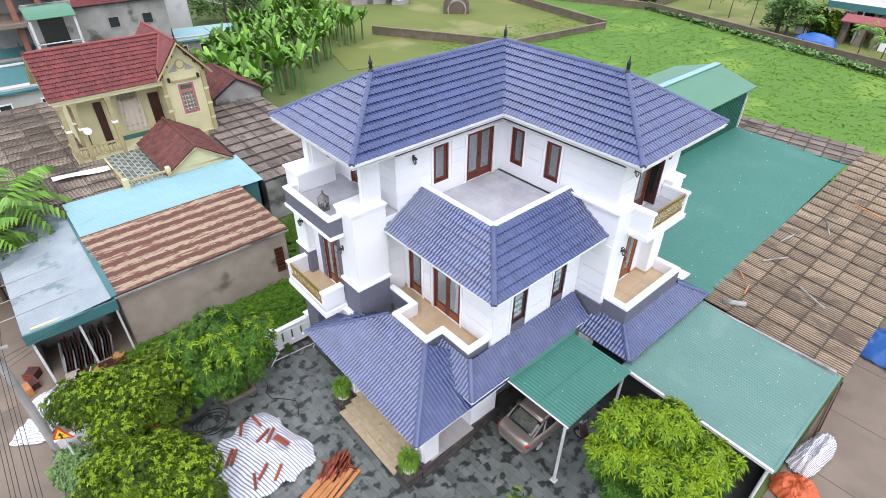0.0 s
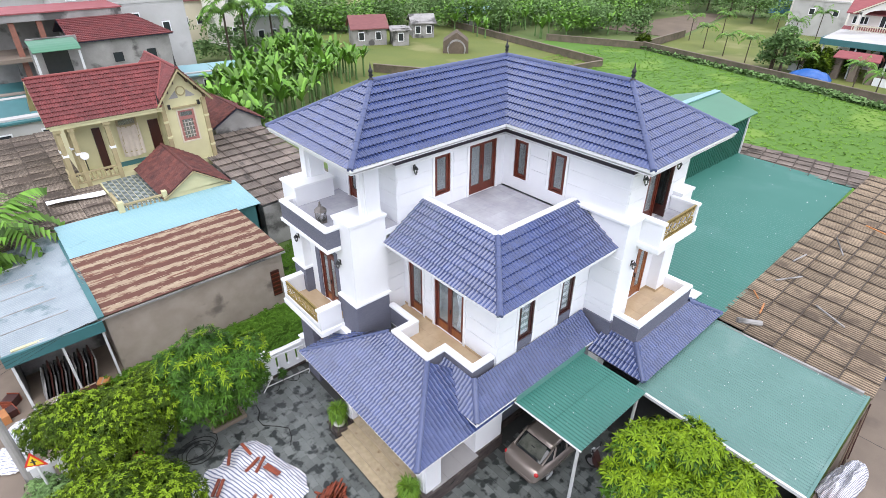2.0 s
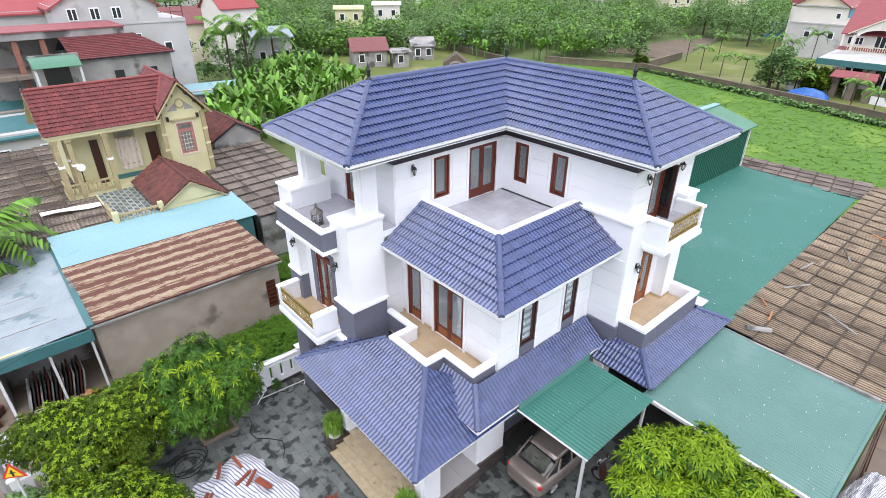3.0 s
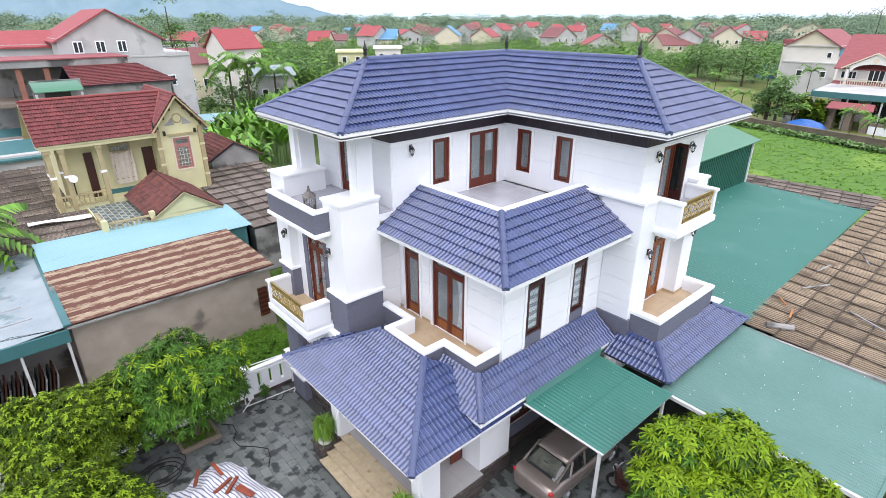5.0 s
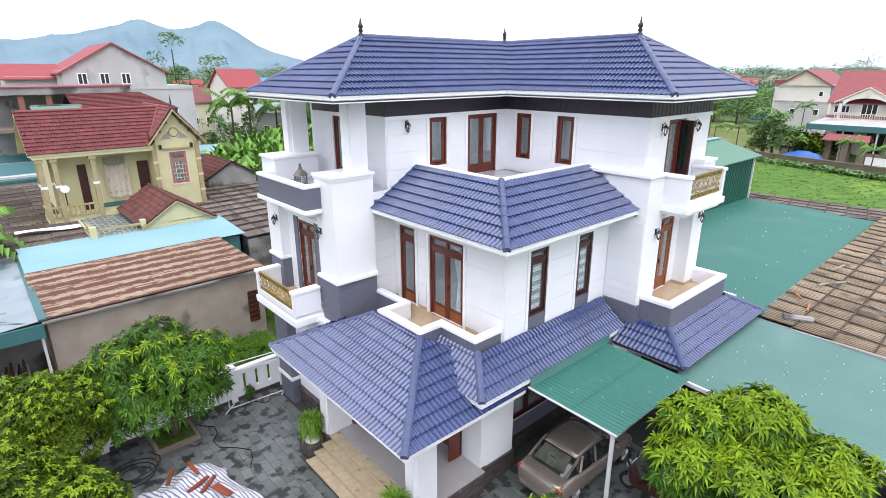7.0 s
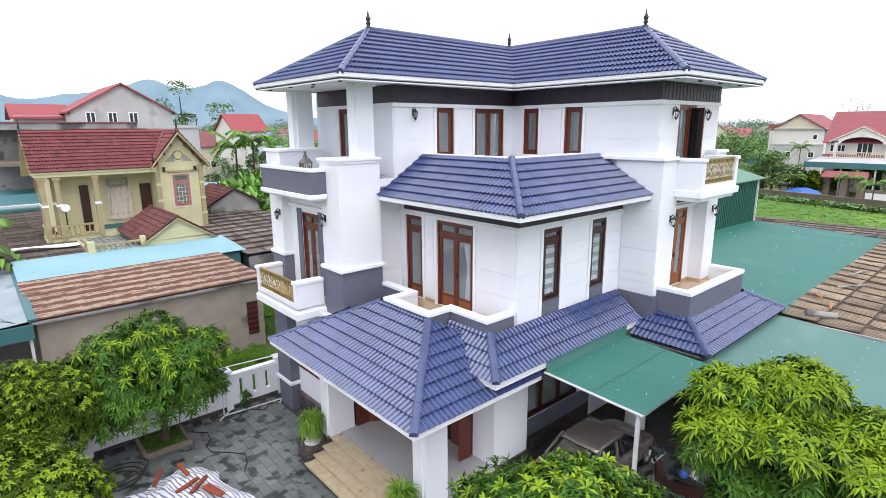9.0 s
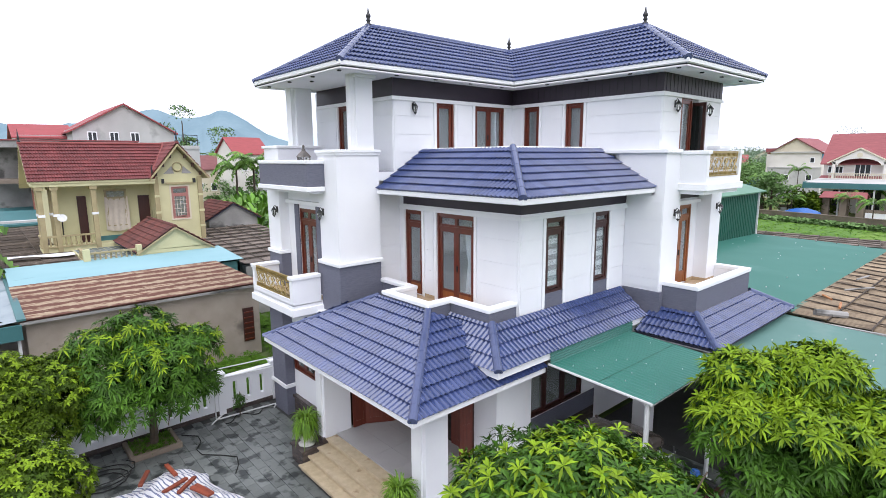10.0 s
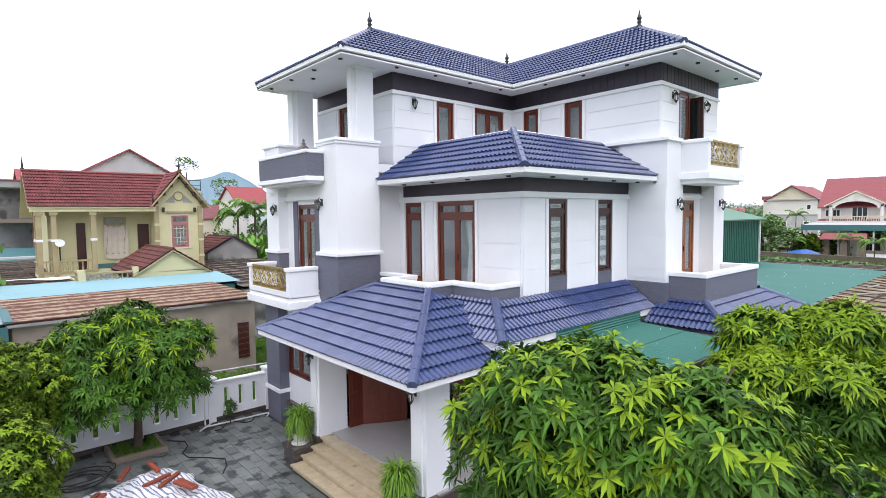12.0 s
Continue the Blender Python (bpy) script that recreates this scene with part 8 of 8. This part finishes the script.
for i in range(60):
    k = i // 3
    lay = (i % 3)
    a = 35 + (90 if lay == 1 and i % 2 else 0) + rnd.uniform(-6, 6)
    t = thing("timber_offcut", "orange-red timber stake in a stacked heap on the paving", "timber", (4.25 + rnd.uniform(-0.45, 0.45), 10.1 + rnd.uniform(-0.32, 0.32), 0.05 * lay + 0.004), a, group="heap of stakes", local=True)
    part("wood", boxes((-0.3, -0.025, 0, 0.3, 0.025, 0.045)), BRICK, t)
for i in range(14):
    t = thing("plank", "raw orange plank in a loose stack on the paving", "plank", (2.75 + 0.09 * i, 9.9 - 0.05 * i + rnd.uniform(-0.05, 0.05), 0.05 * (i % 3) + 0.004), 18 + rnd.uniform(-4, 4), group="stack of planks", local=True)
    part("wood", boxes((-0.95, -0.06, 0, 0.95, 0.06, 0.04)), PLANK, t)
tarp("striped_tarpaulin", "white tarpaulin with grey stripes over goods by the road", -2.1, 19.2, 0.75, 0.5, 7.1, 2, ang=0.3)
tarp("white_tarpaulin", "crumpled white tarpaulin beside the road", -2.9, 18.3, 0.6, 0.3, 8.4, 5, ang=1.0)
tarp("striped_tarpaulin", "grey and white striped tarpaulin over a heap by the shed", 16.8, -0.1, 0.85, 0.9, 5.5, 2, ang=1.4, sx=0.5, sy=1.35)
tarp("orange_tarpaulin", "crumpled orange tarpaulin by the shed", 14.9, -0.2, 0.7, 0.6, 6.1, 0, ORANGE)
tarp("blue_tarpaulin", "crumpled blue tarpaulin by the shed", 14.2, -0.5, 0.6, 0.35, 6.7, 0, BLUE_TARP)
tarp("blue_tarpaulin", "blue tarpaulin over a heap on the concrete yard", 24.2, -0.5, 1.5, 1.3, 9.2, 0, BLUE_TARP, sx=0.8, sy=1.2)

# spirit house
sh = thing("spirit_house", "small white shrine with a red roof among the trees", "shrine", (0.3, 14.2, 0))
part("pedestal", boxes((0.2, 14.1, 0, 0.4, 14.3, 0.9)), WHITE, sh)
part("body", boxes((0.08, 13.98, 0.9, 0.52, 14.42, 1.25)), WHITE, sh)
for sg in (-1, 1):
    bm = bmesh.new()
    slab(bm, ((0.3 + sg * 0.34, 13.9, 1.2), (0.3 + sg * 0.34, 14.5, 1.2), (0.3, 14.5, 1.48), (0.3, 13.9, 1.48)), 0.03)
    part("roof_slope", bm, RED_FAR, sh)
for y in (13.9, 14.5):
    part("roof_horn", tubes([(0.3, y, 1.46), (0.3, y + (0.1 if y > 14.2 else -0.1), 1.58)], 0.02, 5), YELLOW_S, sh)

# utility pole, cables and road sign
pole = thing("utility_pole", "concrete utility pole carrying black cables", "pole", (-2.4, 16.3, 0))
bm = bmesh.new()
tube(bm, (-2.4, 16.3, 0), (-2.35, 16.2, 6.8), 0.14, 0.09, 10)
part("shaft", bm, MOULDY, pole)
part("cross_arm", boxes((-2.7, 16.15, 5.2, -2.0, 16.25, 5.28)), MOULDY, pole)
for i in range(6):
    x = -2.75 + 0.12 * i
    cab = []
    for k in range(25):
        t = k / 24
        cab.append((x - 0.4 * t, 16.2 - 22 * t, 5.0 + 0.12 * (i % 3) - 1.1 * 4 * t * (1 - t) * 0.5))
    part("cable", tubes(cab, 0.007, 4), RUBBER, pole)
    cab = [(x + 0.1 * k, 16.2 + 1.5 * k, 5.0 + 0.12 * (i % 3) - 0.08 * k) for k in range(10)]
    part("cable", tubes(cab, 0.007, 4), RUBBER, pole)
for i in range(3):
    part("cable", tubes([(-2.4, 16.2, 4.9 - 0.2 * i), (-1.0 + 0.3 * i, 17.6, 4.2), (0.6, 20.0, 2.9)], 0.006, 4), RUBBER, pole)
sign = thing("road_sign", "yellow triangular warning sign with a red border on a grey post", "sign", (-1.95, 15.1, 0))
part("post", tubes([(-1.95, 15.1, 0), (-1.95, 15.1, 2.4)], 0.035, 8), STEEL_W, sign)
sgc = Vector((-1.95, 15.04, 2.35))
ex, ez = Vector((0.85, -0.5, 0.0)).normalized(), Vector((0, 0, 1))
ny = ex.cross(ez)


def tri_plate(r, d, material, name):
    bm = bmesh.new()
    pts = [sgc + ex * (r * math.cos(a)) + ez * (r * math.sin(a)) for a in (math.pi / 2, math.pi * 7 / 6, math.pi * 11 / 6)]
    f = [bm.verts.new(p + ny * d) for p in pts]
    b = [bm.verts.new(p + ny * (d - 0.01)) for p in pts]
    bm.faces.new(f)
    bm.faces.new(b[::-1])
    for i in range(3):
        bm.faces.new((f[i], b[i], b[(i + 1) % 3], f[(i + 1) % 3]))
    part(name, bm, material, sign)


tri_plate(0.36, 0.0, RED_S, "border_plate")
tri_plate(0.25, 0.012, YELLOW_S, "face_plate")
for p, q, w in (((0, -0.1), (0, 0.12), 0.022), ((-0.07, 0.02), (0.07, 0.02), 0.02)):
    part("symbol", tubes([tuple(sgc + ex * p[0] + ez * p[1] + ny * 0.02), tuple(sgc + ex * q[0] + ez * q[1] + ny * 0.02)], w, 4), BLACK, sign)


# ---- car and motorbike ----
REAR_GLASS = mat("pale_rear_window", (0.16, 0.165, 0.135), (0.03, 0.032, 0.03), 2.2, 0.06, spec=0.8)
def loft(sections):
    bm = bmesh.new()
    rings = [[bm.verts.new(p) for p in s] for s in sections]
    n = len(rings[0])
    for a, b in zip(rings, rings[1:]):
        for i in range(n):
            bm.faces.new((a[i], a[(i + 1) % n], b[(i + 1) % n], b[i]))
    bm.faces.new(rings[0][::-1])
    bm.faces.new(rings[-1])
    return bm


car = thing("car", "champagne four-door saloon parked under the canopy", "car", (11.0, 6.89, 0), local=True)


def ring(x, w, z0, z1, tuck=0.86, crown=0.02):
    return [(x, -w * tuck, z0), (x, -w * 0.98, z0 + (z1 - z0) * 0.25), (x, -w, z0 + (z1 - z0) * 0.6), (x, -w * 0.94, z1 - 0.03), (x, -w * 0.75, z1), (x, 0, z1 + crown), (x, w * 0.75, z1), (x, w * 0.94, z1 - 0.03), (x, w, z0 + (z1 - z0) * 0.6), (x, w * 0.98, z0 + (z1 - z0) * 0.25), (x, w * tuck, z0)]


body = part("body", loft([ring(-1.80, 0.50, 0.28, 0.52), ring(-1.76, 0.62, 0.22, 0.72), ring(-1.66, 0.68, 0.17, 0.80), ring(-1.3, 0.71, 0.15, 0.82), ring(-0.6, 0.715, 0.15, 0.77), ring(0.3, 0.715, 0.15, 0.74), ring(0.9, 0.71, 0.15, 0.72), ring(1.4, 0.68, 0.17, 0.64), ring(1.68, 0.6, 0.2, 0.54), ring(1.78, 0.45, 0.25, 0.44)]), CAR_PAINT, car, smooth=True)
rounded = body.modifiers.new("rounded", "SUBSURF")
rounded.levels = rounded.render_levels = 2
body.scale = (1.02, 1.04, 1.0)


def cabin(x, w0, w1, z0, z1):
    return [(x, -w0, z0), (x, -w1, z1 - 0.04), (x, -w1 * 0.8, z1), (x, w1 * 0.8, z1), (x, w1, z1 - 0.04), (x, w0, z0)]


part("window_glass", loft([cabin(-1.42, 0.58, 0.5, 0.8, 0.83), cabin(-1.0, 0.64, 0.53, 0.78, 1.08), cabin(-0.75, 0.65, 0.54, 0.76, 1.17), cabin(0.1, 0.65, 0.54, 0.74, 1.19), cabin(0.42, 0.64, 0.52, 0.73, 1.08), cabin(0.98, 0.60, 0.5, 0.7, 0.74)]), CAR_GLASS, car, "dark tinted windows")
part("roof", loft([[(x, -w, z - 0.035), (x, -w * 0.8, z), (x, 0, z + 0.02), (x, w * 0.8, z), (x, w, z - 0.035)] for x, w, z in ((-0.92, 0.545, 1.125), (-0.72, 0.555, 1.19), (-0.2, 0.56, 1.215), (0.12, 0.555, 1.2), (0.36, 0.54, 1.125))]), CAR_PAINT, car, smooth=True)
for sg in (-1, 1):
    for p, q in (((-1.42, 0.575, 0.82), (-0.86, 0.55, 1.13)), ((-0.25, 0.655, 0.77), (-0.22, 0.56, 1.17)), ((0.95, 0.60, 0.73), (0.38, 0.545, 1.11)), ((-0.92, 0.655, 0.79), (-0.75, 0.565, 1.14))):
        bm = bmesh.new()
        tube(bm, (p[0], sg * p[1], p[2]), (q[0], sg * q[1], q[2]), 0.035, seg=6)
        part("pillar", bm, CAR_PAINT, car)
    bm = bmesh.new()
    bmesh.ops.create_icosphere(bm, subdivisions=2, radius=0.1)
    for v in bm.verts:
        v.co = Vector((v.co.x * 0.8 - 1.7, v.co.y * 1.1 + sg * 0.585, v.co.z * 0.85 + 0.66))
    part("tail_light", bm, RED_LENS, car, "red tail light", smooth=True)
    part("door_handle", boxes((-0.75, sg * 0.705, 0.62, -0.6, sg * 0.735, 0.66)), CAR_PAINT, car)
    part("door_handle", boxes((0.15, sg * 0.705, 0.60, 0.3, sg * 0.735, 0.64)), CAR_PAINT, car)
    part("wing_mirror", boxes((0.62, sg * 0.66, 0.72, 0.74, sg * 0.82, 0.84)), CAR_PAINT, car, bevel=0.02)
    for x in (-1.12, 1.12):
        bm = bmesh.new()
        tube(bm, (x, sg * 0.56, 0.255), (x, sg * 0.715, 0.255), 0.255, seg=22)
        wh = part("wheel", bm, RUBBER, car)
        bm = bmesh.new()
        tube(bm, (x, sg * 0.70, 0.255), (x, sg * 0.722, 0.255), 0.17, seg=18)
        part("rim", bm, SILVER, wh)
        for k in range(7):
            a = 2 * math.pi * k / 7
            part("spoke", tubes([(x, sg * 0.725, 0.255), (x + 0.16 * math.cos(a), sg * 0.725, 0.255 + 0.16 * math.sin(a))], 0.02, 4), SILVER, wh)
bm = bmesh.new()
slab(bm, ((-1.36, -0.46, 0.88), (-1.36, 0.46, 0.88), (-0.97, 0.39, 1.112), (-0.97, -0.39, 1.112)), 0.012)
rw = part("rear_window", bm, REAR_GLASS, car, "rear window with a pale parcel shelf behind it")
part("demister_bar", boxes((-1.19, -0.07, 0.985, -1.15, 0.07, 1.0)), BLACK, rw)
part("number_plate", boxes((-1.80, -0.2, 0.50, -1.775, 0.2, 0.62)), WHITE_TRIM, car, "white plate")
for k in range(2):
    part("plate_bar", boxes((-1.806, -0.14, 0.515 + 0.055 * k, -1.799, 0.14, 0.54 + 0.055 * k)), BLACK, car)
part("boot_trim", boxes((-1.79, -0.32, 0.66, -1.765, 0.32, 0.685)), SILVER, car)
part("bumper", boxes((-1.84, -0.55, 0.25, -1.74, 0.55, 0.44)), CAR_PAINT, car, bevel=0.04)

bike = thing("motorbike", "dark motor scooter parked under the shed roof", "motorbike", (11.36, 5.12, 0), 90, local=True)
for x in (-0.5, 0.5):
    bm = bmesh.new()
    tube(bm, (x, -0.04, 0.23), (x, 0.04, 0.23), 0.23, seg=18)
    wh = part("wheel", bm, RUBBER, bike)
    bm = bmesh.new()
    tube(bm, (x, -0.045, 0.23), (x, 0.045, 0.23), 0.14, seg=14)
    part("rim", bm, SILVER, wh)
part("body", loft([[(x, -w, z0), (x, -w, z1), (x, w, z1), (x, w, z0)] for x, w, z0, z1 in ((-0.75, 0.06, 0.5, 0.58), (-0.45, 0.11, 0.32, 0.6), (0.0, 0.12, 0.22, 0.5), (0.2, 0.1, 0.2, 0.34), (0.4, 0.12, 0.3, 0.7), (0.48, 0.06, 0.45, 0.8))]), WOOD_D, bike)
part("seat", loft([[(x, -w, 0.6), (x, -w * 0.8, z1), (x, w * 0.8, z1), (x, w, 0.6)] for x, w, z1 in ((-0.62, 0.08, 0.64), (-0.3, 0.12, 0.68), (0.02, 0.1, 0.64))]), RUBBER, bike)
part("handlebar", tubes([(0.42, -0.28, 0.86), (0.46, 0, 0.8), (0.42, 0.28, 0.86)], 0.018, 6), SILVER, bike)
for sg in (-1, 1):
    part("mirror", tubes([(0.42, sg * 0.2, 0.86), (0.44, sg * 0.24, 1.0)], 0.03, 6), BLACK, bike)
part("fork", tubes([(0.46, 0, 0.8), (0.5, 0.06, 0.23)], 0.025, 6), SILVER, bike)
part("head_light", boxes((0.5, -0.07, 0.7, 0.56, 0.07, 0.8)), STEEL_W, bike)
helmet = thing("helmet", "blue motorcycle helmet on the scooter seat", "helmet", (11.36, 4.95, 0.66))
bm = bmesh.new()
bmesh.ops.create_icosphere(bm, subdivisions=2, radius=0.11)
for v in bm.verts:
    v.co = Vector((v.co.x + 11.36, v.co.y + 4.95, max(v.co.z, -0.04) + 0.72))
part("shell", bm, BLUE_TARP, helmet, smooth=True)
